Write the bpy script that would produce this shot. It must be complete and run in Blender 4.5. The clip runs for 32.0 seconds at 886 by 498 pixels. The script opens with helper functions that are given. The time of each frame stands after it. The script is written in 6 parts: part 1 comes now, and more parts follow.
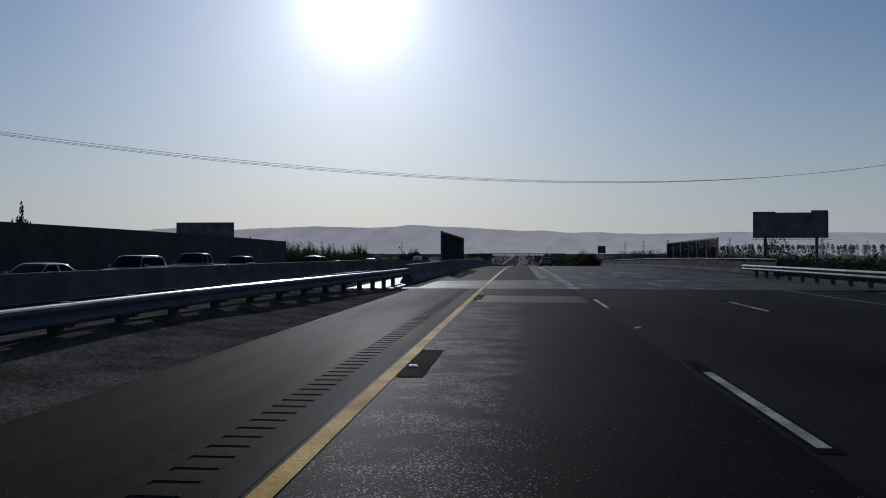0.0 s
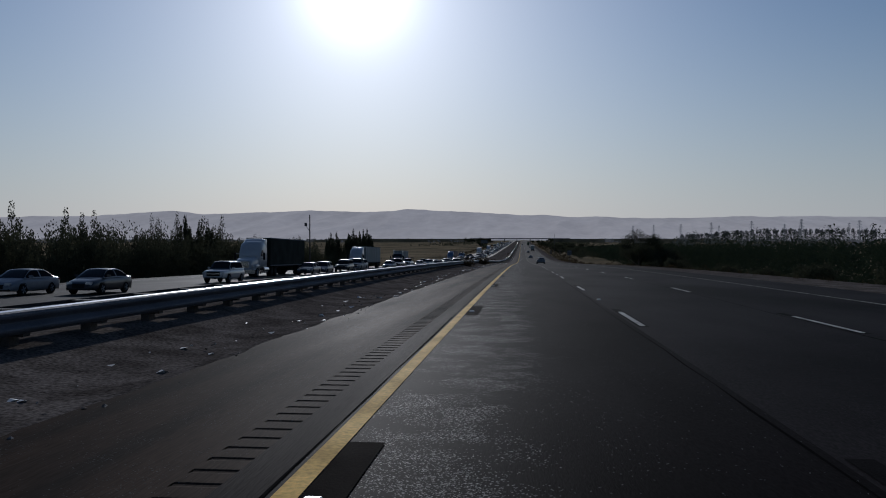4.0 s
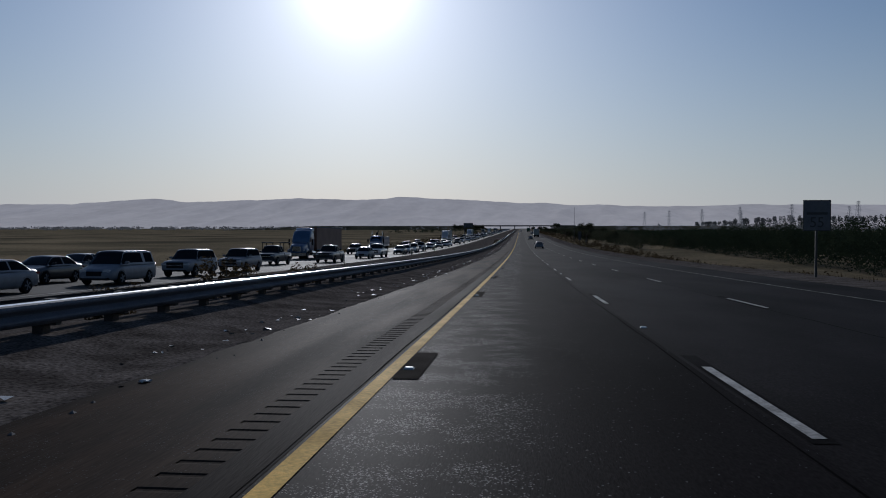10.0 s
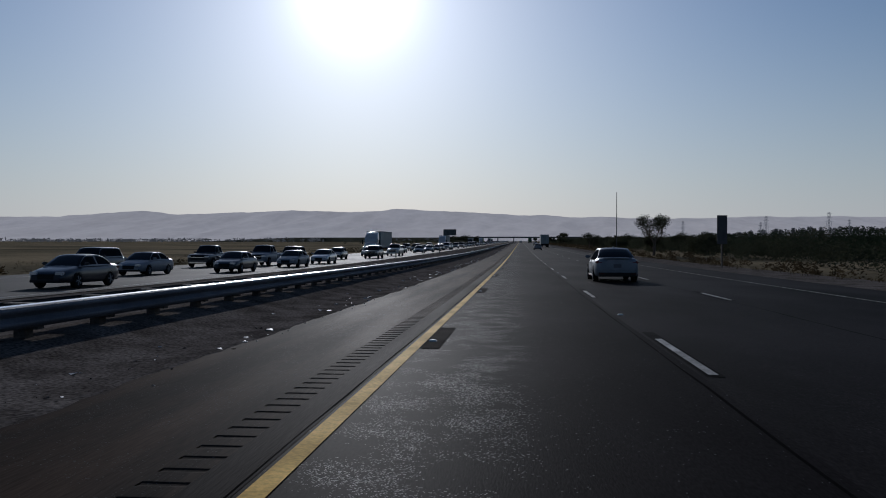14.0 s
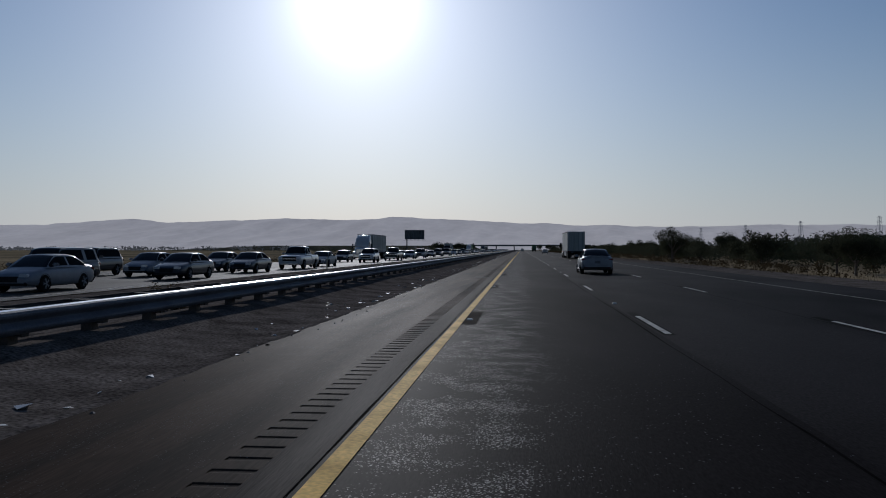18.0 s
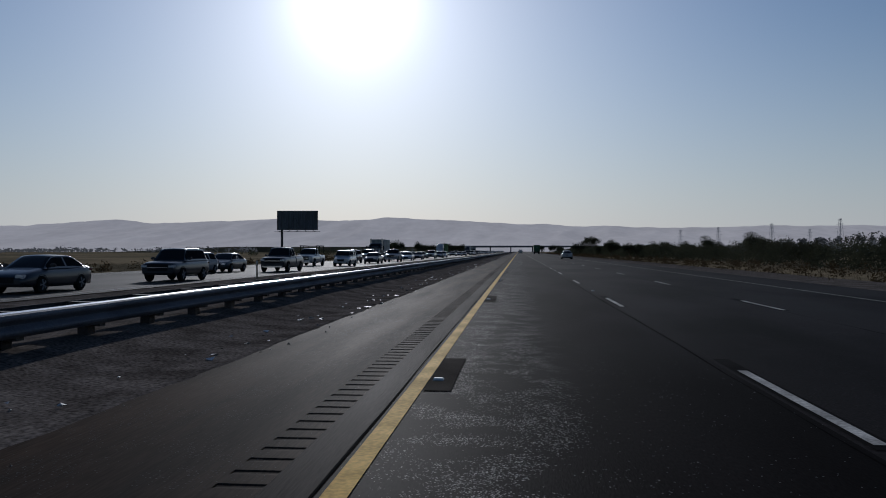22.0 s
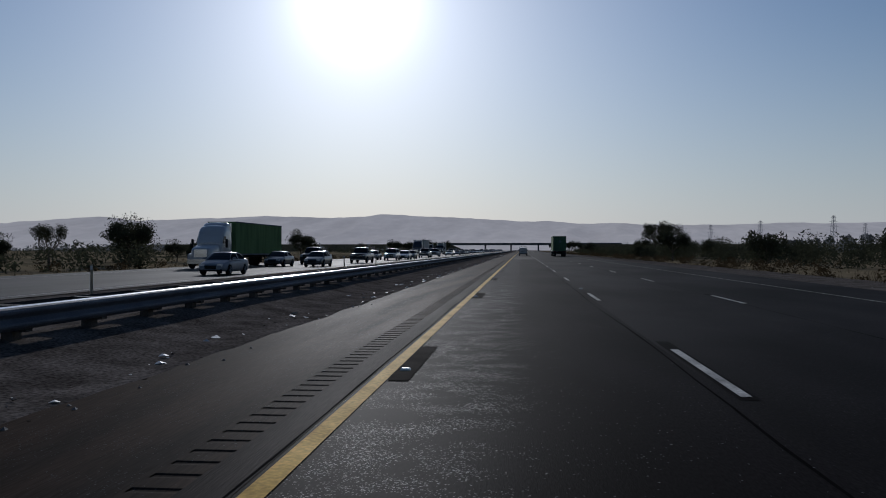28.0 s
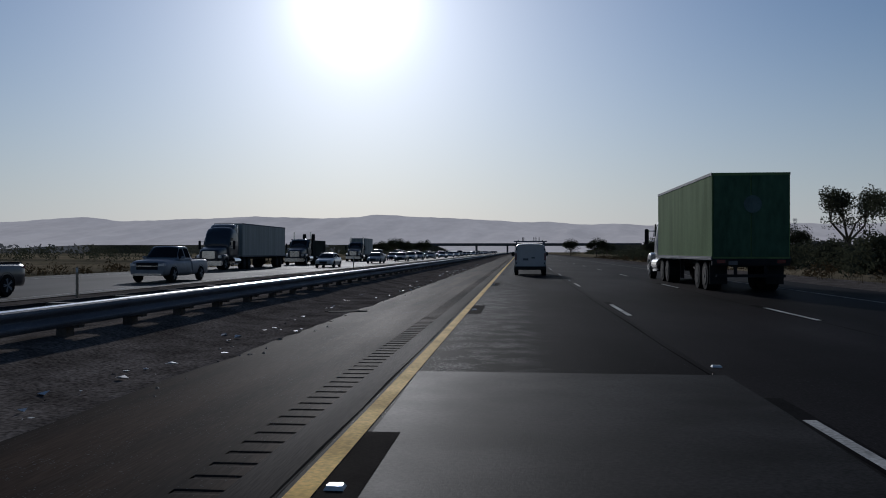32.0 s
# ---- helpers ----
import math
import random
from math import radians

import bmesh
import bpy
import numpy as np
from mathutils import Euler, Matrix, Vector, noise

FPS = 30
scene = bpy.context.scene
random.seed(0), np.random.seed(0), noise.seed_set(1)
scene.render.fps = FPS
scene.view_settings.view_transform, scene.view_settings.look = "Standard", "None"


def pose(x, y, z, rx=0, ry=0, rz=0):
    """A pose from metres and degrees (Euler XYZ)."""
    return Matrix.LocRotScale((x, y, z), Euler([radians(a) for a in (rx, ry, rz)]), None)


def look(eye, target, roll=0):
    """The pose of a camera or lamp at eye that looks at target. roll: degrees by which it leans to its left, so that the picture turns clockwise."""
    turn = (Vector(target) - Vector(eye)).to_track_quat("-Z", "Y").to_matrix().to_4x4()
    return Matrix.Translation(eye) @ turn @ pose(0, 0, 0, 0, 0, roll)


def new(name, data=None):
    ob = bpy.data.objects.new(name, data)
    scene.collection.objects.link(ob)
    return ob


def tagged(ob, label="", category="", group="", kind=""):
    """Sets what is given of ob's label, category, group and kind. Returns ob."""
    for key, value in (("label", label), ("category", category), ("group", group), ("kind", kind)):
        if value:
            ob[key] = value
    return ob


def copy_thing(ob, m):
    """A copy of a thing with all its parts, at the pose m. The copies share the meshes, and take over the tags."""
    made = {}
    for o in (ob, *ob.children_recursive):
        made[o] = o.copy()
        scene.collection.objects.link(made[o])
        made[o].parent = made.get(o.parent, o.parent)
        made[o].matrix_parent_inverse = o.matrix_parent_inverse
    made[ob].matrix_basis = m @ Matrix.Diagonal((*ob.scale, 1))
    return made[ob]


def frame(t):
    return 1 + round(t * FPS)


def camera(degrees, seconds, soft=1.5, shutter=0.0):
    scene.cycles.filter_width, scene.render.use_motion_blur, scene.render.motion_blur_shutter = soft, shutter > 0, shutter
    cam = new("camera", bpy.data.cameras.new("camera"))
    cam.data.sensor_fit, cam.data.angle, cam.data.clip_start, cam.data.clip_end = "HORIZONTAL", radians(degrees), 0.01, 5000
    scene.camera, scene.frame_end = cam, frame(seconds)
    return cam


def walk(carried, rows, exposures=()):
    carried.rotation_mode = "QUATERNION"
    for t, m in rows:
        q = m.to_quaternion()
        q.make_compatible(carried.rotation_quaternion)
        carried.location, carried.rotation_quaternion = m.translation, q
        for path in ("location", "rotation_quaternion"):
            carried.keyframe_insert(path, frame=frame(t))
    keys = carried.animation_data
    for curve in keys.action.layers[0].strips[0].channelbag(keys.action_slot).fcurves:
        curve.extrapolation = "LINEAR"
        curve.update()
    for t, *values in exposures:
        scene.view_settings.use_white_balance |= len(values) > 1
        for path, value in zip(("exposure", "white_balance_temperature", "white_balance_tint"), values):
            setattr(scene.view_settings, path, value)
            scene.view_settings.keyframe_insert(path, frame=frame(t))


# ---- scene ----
cam = camera(56.8, 32.0, soft=1.0)
PATH = [
    (0.0, pose(1.474, 0.0, 11.774, 90.178, 0, 5.437)),
    (0.5, pose(1.512, 17.16, 11.774, 90.138, 0, 5.427)),
    (1.0, pose(1.536, 34.25, 11.766, 90.02, 0, 5.417)),
    (1.5, pose(1.519, 51.3, 11.725, 89.901, 0, 5.407)),
    (2.0, pose(1.487, 68.31, 11.642, 89.743, 0, 5.397)),
    (2.5, pose(1.455, 85.33, 11.501, 89.467, 0, 5.424)),
    (3.0, pose(1.414, 102.37, 11.297, 89.29, 0, 5.45)),
    (3.5, pose(1.373, 119.47, 11.049, 89.202, 0, 5.476)),
    (4.0, pose(1.34, 136.63, 10.774, 89.138, 0, 5.502)),
    (4.5, pose(1.323, 153.89, 10.471, 89.032, 0, 5.528)),
    (5.0, pose(1.322, 171.27, 10.13, 88.874, 0, 5.554)),
    (5.5, pose(1.314, 188.8, 9.75, 88.795, 0, 5.521)),
    (6.0, pose(1.304, 206.5, 9.339, 88.716, 0, 5.489)),
    (6.5, pose(1.291, 224.39, 8.903, 88.677, 0, 5.456)),
    (7.0, pose(1.276, 242.44, 8.442, 88.598, 0, 5.424)),
    (7.5, pose(1.255, 260.58, 7.942, 88.44, 0, 5.391)),
    (8.0, pose(1.252, 278.76, 7.404, 88.341, 0, 5.358)),
    (8.5, pose(1.313, 296.92, 6.846, 88.321, 0, 5.368)),
    (9.0, pose(1.372, 315.0, 6.285, 88.321, 0, 5.378)),
    (9.5, pose(1.413, 333.01, 5.73, 88.321, 0, 5.388)),
    (10.0, pose(1.442, 351.0, 5.198, 88.44, 0, 5.397)),
    (10.5, pose(1.432, 368.97, 4.703, 88.558, 0, 5.384)),
    (11.0, pose(1.405, 386.92, 4.245, 88.677, 0, 5.371)),
    (11.5, pose(1.376, 404.85, 3.821, 88.755, 0, 5.358)),
    (12.0, pose(1.359, 422.76, 3.43, 88.874, 0, 5.345)),
    (12.5, pose(1.381, 440.64, 3.078, 88.992, 0, 5.332)),
    (13.0, pose(1.414, 458.5, 2.762, 89.111, 0, 5.319)),
    (13.5, pose(1.462, 476.34, 2.482, 89.19, 0, 5.353)),
    (14.0, pose(1.485, 494.18, 2.244, 89.388, 0, 5.386)),
    (14.5, pose(1.431, 511.99, 2.036, 89.427, 0, 5.42)),
    (15.0, pose(1.403, 529.8, 1.856, 89.512, 0, 5.453)),
    (15.5, pose(1.405, 547.57, 1.711, 89.636, 0, 5.487)),
    (16.0, pose(1.398, 565.32, 1.604, 89.765, 0, 5.521)),
    (16.5, pose(1.347, 583.04, 1.528, 89.862, 0, 5.554)),
    (17.0, pose(1.24, 600.72, 1.475, 89.921, 0, 5.523)),
    (17.5, pose(1.203, 618.37, 1.44, 90.0, 0, 5.491)),
    (18.0, pose(1.194, 635.96, 1.414, 90.02, 0, 5.46)),
    (18.5, pose(1.171, 653.51, 1.394, 90.02, 0, 5.429)),
    (19.0, pose(1.144, 671.0, 1.39, 90.071, 0, 5.397)),
    (19.5, pose(1.102, 688.47, 1.39, 90.119, 0, 5.378)),
    (20.0, pose(1.062, 705.93, 1.39, 90.138, 0, 5.358)),
    (20.5, pose(1.042, 723.37, 1.39, 90.079, 0, 5.339)),
    (21.0, pose(1.033, 740.76, 1.39, 90.059, 0, 5.319)),
    (21.5, pose(1.023, 758.08, 1.39, 90.059, 0, 5.3)),
    (22.0, pose(1.037, 775.31, 1.39, 90.138, 0, 5.28)),
    (22.5, pose(1.111, 792.42, 1.39, 90.099, 0, 5.313)),
    (23.0, pose(1.2, 809.4, 1.39, 90.059, 0, 5.345)),
    (23.5, pose(1.276, 826.19, 1.39, 90.02, 0, 5.378)),
    (24.0, pose(1.339, 842.84, 1.39, 90.119, 0, 5.41)),
    (24.5, pose(1.374, 859.6, 1.39, 90.138, 0, 5.443)),
    (25.0, pose(1.395, 876.5, 1.39, 90.138, 0, 5.476)),
    (25.5, pose(1.407, 893.3, 1.39, 90.079, 0, 5.476)),
    (26.0, pose(1.433, 910.15, 1.39, 90.045, 0, 5.476)),
    (26.5, pose(1.47, 927.1, 1.39, 90.036, 0, 5.476)),
    (27.0, pose(1.503, 944.17, 1.39, 90.038, 0, 5.476)),
    (27.5, pose(1.515, 961.25, 1.39, 90.04, 0, 5.476)),
    (28.0, pose(1.506, 978.3, 1.39, 90.04, 0, 5.476)),
    (28.5, pose(1.456, 995.33, 1.39, 90.04, 0, 5.461)),
    (29.0, pose(1.396, 1012.36, 1.39, 90.059, 0, 5.446)),
    (29.5, pose(1.349, 1029.4, 1.39, 90.099, 0, 5.432)),
    (30.0, pose(1.311, 1046.44, 1.39, 90.079, 0, 5.417)),
    (30.5, pose(1.288, 1063.48, 1.39, 90.099, 0, 5.402)),
    (31.0, pose(1.274, 1080.52, 1.39, 90.158, 0, 5.388)),
    (31.5, pose(1.262, 1097.56, 1.39, 90.099, 0, 5.373)),
    (32.0, pose(1.252, 1114.6, 1.39, 90.158, 0, 5.358)),
]
walk(cam, PATH, exposures=[(0.0, -0.24, 5560, 13), (6.0, -0.24, 5560, 13), (12.0, -0.14, 5570, 13), (32.0, -0.10, 5620, 12.5)])

# ---- world, sun, exposure ----
SUN_EL, SUN_AZ = radians(17.2), radians(-11.4)      # azimuth from the road's heading (+y), to the left
SUN_DIR = Vector((math.sin(SUN_AZ) * math.cos(SUN_EL), math.cos(SUN_AZ) * math.cos(SUN_EL), math.sin(SUN_EL)))


def make_world():
    w = bpy.data.worlds.new("sky")
    scene.world = w
    w.use_nodes = True
    nt = w.node_tree
    nt.nodes.clear()
    sky = nt.nodes.new("ShaderNodeTexSky")
    sky.sky_type, sky.sun_disc = "NISHITA", False
    sky.sun_elevation, sky.sun_rotation = SUN_EL, SUN_AZ
    sky.air_density, sky.dust_density, sky.ozone_density, sky.altitude = 1.15, 0.45, 4.0, 30
    bg = nt.nodes.new("ShaderNodeBackground")
    bg.inputs["Strength"].default_value = 0.049
    out = nt.nodes.new("ShaderNodeOutputWorld")
    # dust haze that pales the lowest sky
    tc = nt.nodes.new("ShaderNodeTexCoord")
    sep = nt.nodes.new("ShaderNodeSeparateXYZ")
    nt.links.new(tc.outputs["Generated"], sep.inputs[0])
    up = nt.nodes.new("ShaderNodeMapRange")
    up.inputs["From Min"].default_value, up.inputs["From Max"].default_value = 0.0, 0.34
    up.inputs["To Min"].default_value, up.inputs["To Max"].default_value = 1.0, 0.0
    nt.links.new(sep.outputs[2], up.inputs["Value"])
    pw = nt.nodes.new("ShaderNodeMath")
    pw.operation = "POWER"
    pw.inputs[1].default_value = 1.9
    nt.links.new(up.outputs[0], pw.inputs[0])
    amt = nt.nodes.new("ShaderNodeMath")
    amt.operation = "MULTIPLY"
    amt.inputs[1].default_value = 0.85
    nt.links.new(pw.outputs[0], amt.inputs[0])
    haze = nt.nodes.new("ShaderNodeMix")
    haze.data_type = "RGBA"
    haze.inputs["B"].default_value = (9.15, 9.15, 8.75, 1)
    nt.links.new(amt.outputs[0], haze.inputs["Factor"])
    nt.links.new(sky.outputs[0], haze.inputs["A"])
    nt.links.new(haze.outputs["Result"], bg.inputs[0])
    # the aureole of the low sun in dusty air
    dot = nt.nodes.new("ShaderNodeVectorMath")
    dot.operation = "DOT_PRODUCT"
    dot.inputs[1].default_value = SUN_DIR
    nt.links.new(tc.outputs["Generated"], dot.inputs[0])
    total = None
    for power, gain in ((600, 1.0), (110, 0.30), (26, 0.14), (7, 0.105)):
        mx = nt.nodes.new("ShaderNodeMath")
        mx.operation = "MAXIMUM"
        mx.inputs[1].default_value = 0.0
        nt.links.new(dot.outputs["Value"], mx.inputs[0])
        pw = nt.nodes.new("ShaderNodeMath")
        pw.operation = "POWER"
        pw.inputs[1].default_value = power
        nt.links.new(mx.outputs[0], pw.inputs[0])
        ml = nt.nodes.new("ShaderNodeMath")
        ml.operation = "MULTIPLY"
        ml.inputs[1].default_value = gain
        nt.links.new(pw.outputs[0], ml.inputs[0])
        if total is None:
            total = ml
        else:
            ad = nt.nodes.new("ShaderNodeMath")
            nt.links.new(total.outputs[0], ad.inputs[0])
            nt.links.new(ml.outputs[0], ad.inputs[1])
            total = ad
    glow = nt.nodes.new("ShaderNodeBackground")
    glow.inputs["Color"].default_value = (1.0, 0.95, 0.88, 1)
    nt.links.new(total.outputs[0], glow.inputs["Strength"])
    add = nt.nodes.new("ShaderNodeAddShader")
    nt.links.new(bg.outputs[0], add.inputs[0])
    nt.links.new(glow.outputs[0], add.inputs[1])
    nt.links.new(add.outputs[0], out.inputs[0])


make_world()
sun = new("sun", bpy.data.lights.new("sun", "SUN"))
sun.data.energy, sun.data.angle, sun.data.color = 2.6, radians(0.53), (1.0, 0.93, 0.82)
sun.matrix_world = look(SUN_DIR * 100, (0, 0, 0))

# ---- the road's line ----
# stations along the road and the height of its surface: a bridge, its ramp down, then the plain
PROFILE = [(0, 10.38), (35, 10.37), (70, 10.24), (104, 9.88), (139, 9.34), (174, 8.68), (209, 7.89), (244, 7.02), (278, 6.02), (313, 4.95), (348, 3.89), (383, 2.96), (418, 2.15), (452, 1.48), (487, 0.94), (522, 0.54), (557, 0.26), (592, 0.11), (626, 0.04), (661, 0.0), (696, 0.0)]
PROFILE_Y, PROFILE_Z = zip(*PROFILE)
_f = np.arange(-400.0, 1200.0, 4.0)
_k = np.exp(-np.linspace(-2, 2, 15) ** 2)
_zf = np.convolve(np.pad(np.interp(_f, PROFILE_Y, PROFILE_Z), 7, mode="edge"), _k / _k.sum(), "valid")


def road_z(y):
    return float(np.interp(y, _f, _zf))


# the other carriageway swings away and lies lower beside the ramp
OPP_Y = (55, 110, 170, 250, 340, 460, 700)
OPP_DX = (-0.3, -4.0, -7.6, -7.6, -5.2, -3.4, -2.3)
OPP_DZ = (-0.5, -0.7, -1.0, -1.0, -0.65, -0.35, -0.2)


def opp_x(y):
    return float(np.interp(y, OPP_Y, OPP_DX))


def opp_z(y):
    return road_z(y) + float(np.interp(y, OPP_Y, OPP_DZ))


LANE, EDGE = 3.66, 10.98                       # lines of the carriageway
PAVED_L, PAVED_R = -2.7, 13.6
RAIL_X, RAIL_H = -5.0, 0.69
OPP_R, OPP_L = -12.6, -27.0                    # the other carriageway
DECK0, DECK1 = 31.0, 128.0                     # the bridge's concrete deck
Y0, Y1 = -120.0, 2300.0

# ---- materials ----


def mat(name, color, rough=0.7, metal=0.0, vary=0.25, scale=3.0, fine=40.0, bump=0.0, bump_scale=60.0, spec=0.5, emit=0.0, island=0.0, color2=None, coat=0.0, stretch=(1, 1, 1), coords="Object"):
    """Base colour with stains at one scale and grain at another, a roughness that follows them, and a fine relief."""
    m = bpy.data.materials.new(name)
    m.use_nodes = True
    nt = m.node_tree
    n, lk = nt.nodes, nt.links
    b = n["Principled BSDF"]
    b.inputs["Metallic"].default_value = metal
    b.inputs["Specular IOR Level"].default_value = spec
    b.inputs["Coat Weight"].default_value = coat
    b.inputs["Coat Roughness"].default_value = 0.06
    tc = n.new("ShaderNodeTexCoord")
    mp = n.new("ShaderNodeMapping")
    mp.inputs["Scale"].default_value = stretch
    lk.new(tc.outputs[coords], mp.inputs["Vector"])
    big, small = n.new("ShaderNodeTexNoise"), n.new("ShaderNodeTexNoise")
    big.inputs["Scale"].default_value, big.inputs["Detail"].default_value = scale, 5
    small.inputs["Scale"].default_value, small.inputs["Detail"].default_value = fine, 3
    for t in (big, small):
        lk.new(mp.outputs[0], t.inputs["Vector"])
    ramp = n.new("ShaderNodeMix")
    ramp.data_type = "RGBA"
    c2 = color2 or tuple(c * (1 - 1.6 * vary) for c in color)
    ramp.inputs["A"].default_value = (*c2, 1)
    ramp.inputs["B"].default_value = (*color, 1)
    st = n.new("ShaderNodeMapRange")
    st.inputs["From Min"].default_value, st.inputs["From Max"].default_value = 0.35, 0.62
    lk.new(big.outputs[0], st.inputs["Value"])
    lk.new(st.outputs[0], ramp.inputs["Factor"])
    gr = n.new("ShaderNodeMapRange")
    gr.inputs["From Min"].default_value, gr.inputs["From Max"].default_value = 0.3, 0.7
    gr.inputs["To Min"].default_value, gr.inputs["To Max"].default_value = 1 - vary, 1 + vary
    lk.new(small.outputs[0], gr.inputs["Value"])
    mul = n.new("ShaderNodeVectorMath")
    mul.operation = "SCALE"
    lk.new(ramp.outputs["Result"], mul.inputs[0])
    lk.new(gr.outputs[0], mul.inputs["Scale"])
    last = mul.outputs[0]
    if island:
        src = n.new("ShaderNodeNewGeometry")
        oi = n.new("ShaderNodeObjectInfo")
        ad = n.new("ShaderNodeMath")
        lk.new(src.outputs["Random Per Island"], ad.inputs[0])
        lk.new(oi.outputs["Random"], ad.inputs[1])
        rg = n.new("ShaderNodeMapRange")
        rg.inputs["From Max"].default_value = 2.0
        rg.inputs["To Min"].default_value, rg.inputs["To Max"].default_value = 1 - island, 1 + island
        lk.new(ad.outputs[0], rg.inputs["Value"])
        m2 = n.new("ShaderNodeVectorMath")
        m2.operation = "SCALE"
        lk.new(last, m2.inputs[0])
        lk.new(rg.outputs[0], m2.inputs["Scale"])
        last = m2.outputs[0]
    lk.new(last, b.inputs["Base Color"])
    rr = n.new("ShaderNodeMapRange")
    rr.inputs["To Min"].default_value, rr.inputs["To Max"].default_value = min(1, rough * 1.15), rough * 0.85
    lk.new(big.outputs[0], rr.inputs["Value"])
    lk.new(rr.outputs[0], b.inputs["Roughness"])
    if bump:
        bn = n.new("ShaderNodeTexNoise")
        bn.inputs["Scale"].default_value, bn.inputs["Detail"].default_value = bump_scale, 4
        lk.new(mp.outputs[0], bn.inputs["Vector"])
        bp = n.new("ShaderNodeBump")
        bp.inputs["Strength"].default_value, bp.inputs["Distance"].default_value = min(1, bump), 0.01
        lk.new(bn.outputs[0], bp.inputs["Height"])
        lk.new(bp.outputs[0], b.inputs["Normal"])
    if emit:
        lk.new(last, b.inputs["Emission Color"])
        b.inputs["Emission Strength"].default_value = emit
    return m


M_ASPHALT = mat("asphalt", (0.0140, 0.0118, 0.0117), 0.6, spec=0.0029, vary=0.4, scale=0.35, fine=55, bump=0.22, bump_scale=70, stretch=(1, 0.25, 1))
M_ASPHALT2 = mat("outer_asphalt", (0.0188, 0.0159, 0.0156), 0.6, spec=0.0042, vary=0.4, scale=0.3, fine=45, bump=0.22, bump_scale=60, stretch=(1, 0.3, 1))


def wear(m, paths, stone=0.24, polish=0.008):
    """Adds bared stones to an asphalt, thickest in the wheel paths (x, half width, amount)."""
    nt = m.node_tree
    n, lk = nt.nodes, nt.links
    b = n["Principled BSDF"]
    old = b.inputs["Base Color"].links[0].from_socket
    tc = n.new("ShaderNodeTexCoord")
    sep = n.new("ShaderNodeSeparateXYZ")
    lk.new(tc.outputs["Object"], sep.inputs[0])
    amount = None
    for (x, w, a) in paths:
        d = n.new("ShaderNodeMath")
        d.operation = "SUBTRACT"
        d.inputs[1].default_value = x
        lk.new(sep.outputs[0], d.inputs[0])
        ab = n.new("ShaderNodeMath")
        ab.operation = "ABSOLUTE"
        lk.new(d.outputs[0], ab.inputs[0])
        r = n.new("ShaderNodeMapRange")
        r.interpolation_type = "SMOOTHSTEP"
        r.inputs["From Min"].default_value, r.inputs["From Max"].default_value = w, w * 0.3
        r.inputs["To Min"].default_value, r.inputs["To Max"].default_value = 0.0, a
        lk.new(ab.outputs[0], r.inputs["Value"])
        if amount is None:
            amount = r.outputs[0]
        else:
            s = n.new("ShaderNodeMath")
            lk.new(amount, s.inputs[0])
            lk.new(r.outputs[0], s.inputs[1])
            amount = s.outputs[0]
    blot = n.new("ShaderNodeTexNoise")
    blot.inputs["Scale"].default_value, blot.inputs["Detail"].default_value = 1.7, 9
    lk.new(tc.outputs["Object"], blot.inputs["Vector"])
    br = n.new("ShaderNodeMapRange")
    br.inputs["From Min"].default_value, br.inputs["From Max"].default_value = 0.42, 0.62
    lk.new(blot.outputs[0], br.inputs["Value"])
    am = n.new("ShaderNodeMath")
    am.operation = "MULTIPLY"
    lk.new(amount, am.inputs[0])
    lk.new(br.outputs[0], am.inputs[1])
    ba = n.new("ShaderNodeMath")
    ba.inputs[1].default_value = 0.006
    lk.new(am.outputs[0], ba.inputs[0])
    vo = n.new("ShaderNodeTexVoronoi")
    vo.inputs["Scale"].default_value = 105
    lk.new(tc.outputs["Object"], vo.inputs["Vector"])
    sel = n.new("ShaderNodeSeparateColor")
    lk.new(vo.outputs["Color"], sel.inputs[0])
    gt = n.new("ShaderNodeMath")
    gt.operation = "LESS_THAN"
    sc = n.new("ShaderNodeMath")
    sc.operation = "MULTIPLY"
    sc.inputs[1].default_value = 0.19
    lk.new(ba.outputs[0], sc.inputs[0])
    lk.new(sel.outputs[0], gt.inputs[0])
    lk.new(sc.outputs[0], gt.inputs[1])
    mx = n.new("ShaderNodeMix")
    mx.data_type = "RGBA"
    lk.new(gt.outputs[0], mx.inputs["Factor"])
    # paths up to a fifth paler: worn tone with sun glitter painted in
    path_tone = n.new("ShaderNodeVectorMath")
    path_tone.operation = "SCALE"
    lk.new(old, path_tone.inputs[0])
    dg = n.new("ShaderNodeMapRange")
    dg.inputs["To Min"].default_value, dg.inputs["To Max"].default_value = 1.0, 1.2
    lk.new(am.outputs[0], dg.inputs["Value"])
    lk.new(dg.outputs[0], path_tone.inputs["Scale"])
    lk.new(path_tone.outputs[0], mx.inputs["A"])
    tone = n.new("ShaderNodeMix")
    tone.data_type = "RGBA"
    tone.inputs["A"].default_value = (stone * 0.35, stone * 0.35, stone * 0.36, 1)
    tone.inputs["B"].default_value = (stone, stone * 0.98, stone * 0.95, 1)
    lk.new(sel.outputs[1], tone.inputs["Factor"])
    lk.new(tone.outputs["Result"], mx.inputs["B"])
    lk.new(mx.outputs["Result"], b.inputs["Base Color"])
    # the bared stones are polished and stand a little tilted out of the surface
    for socket, value in (("Roughness", 0.45), ("Specular IOR Level", polish)):
        pol = n.new("ShaderNodeMix")
        pol.inputs["A"].default_value = b.inputs[socket].default_value
        pol.inputs["B"].default_value = value
        if b.inputs[socket].links:
            lk.new(b.inputs[socket].links[0].from_socket, pol.inputs["A"])
        lk.new(gt.outputs[0], pol.inputs["Factor"])
        lk.new(pol.outputs["Result"], b.inputs[socket])
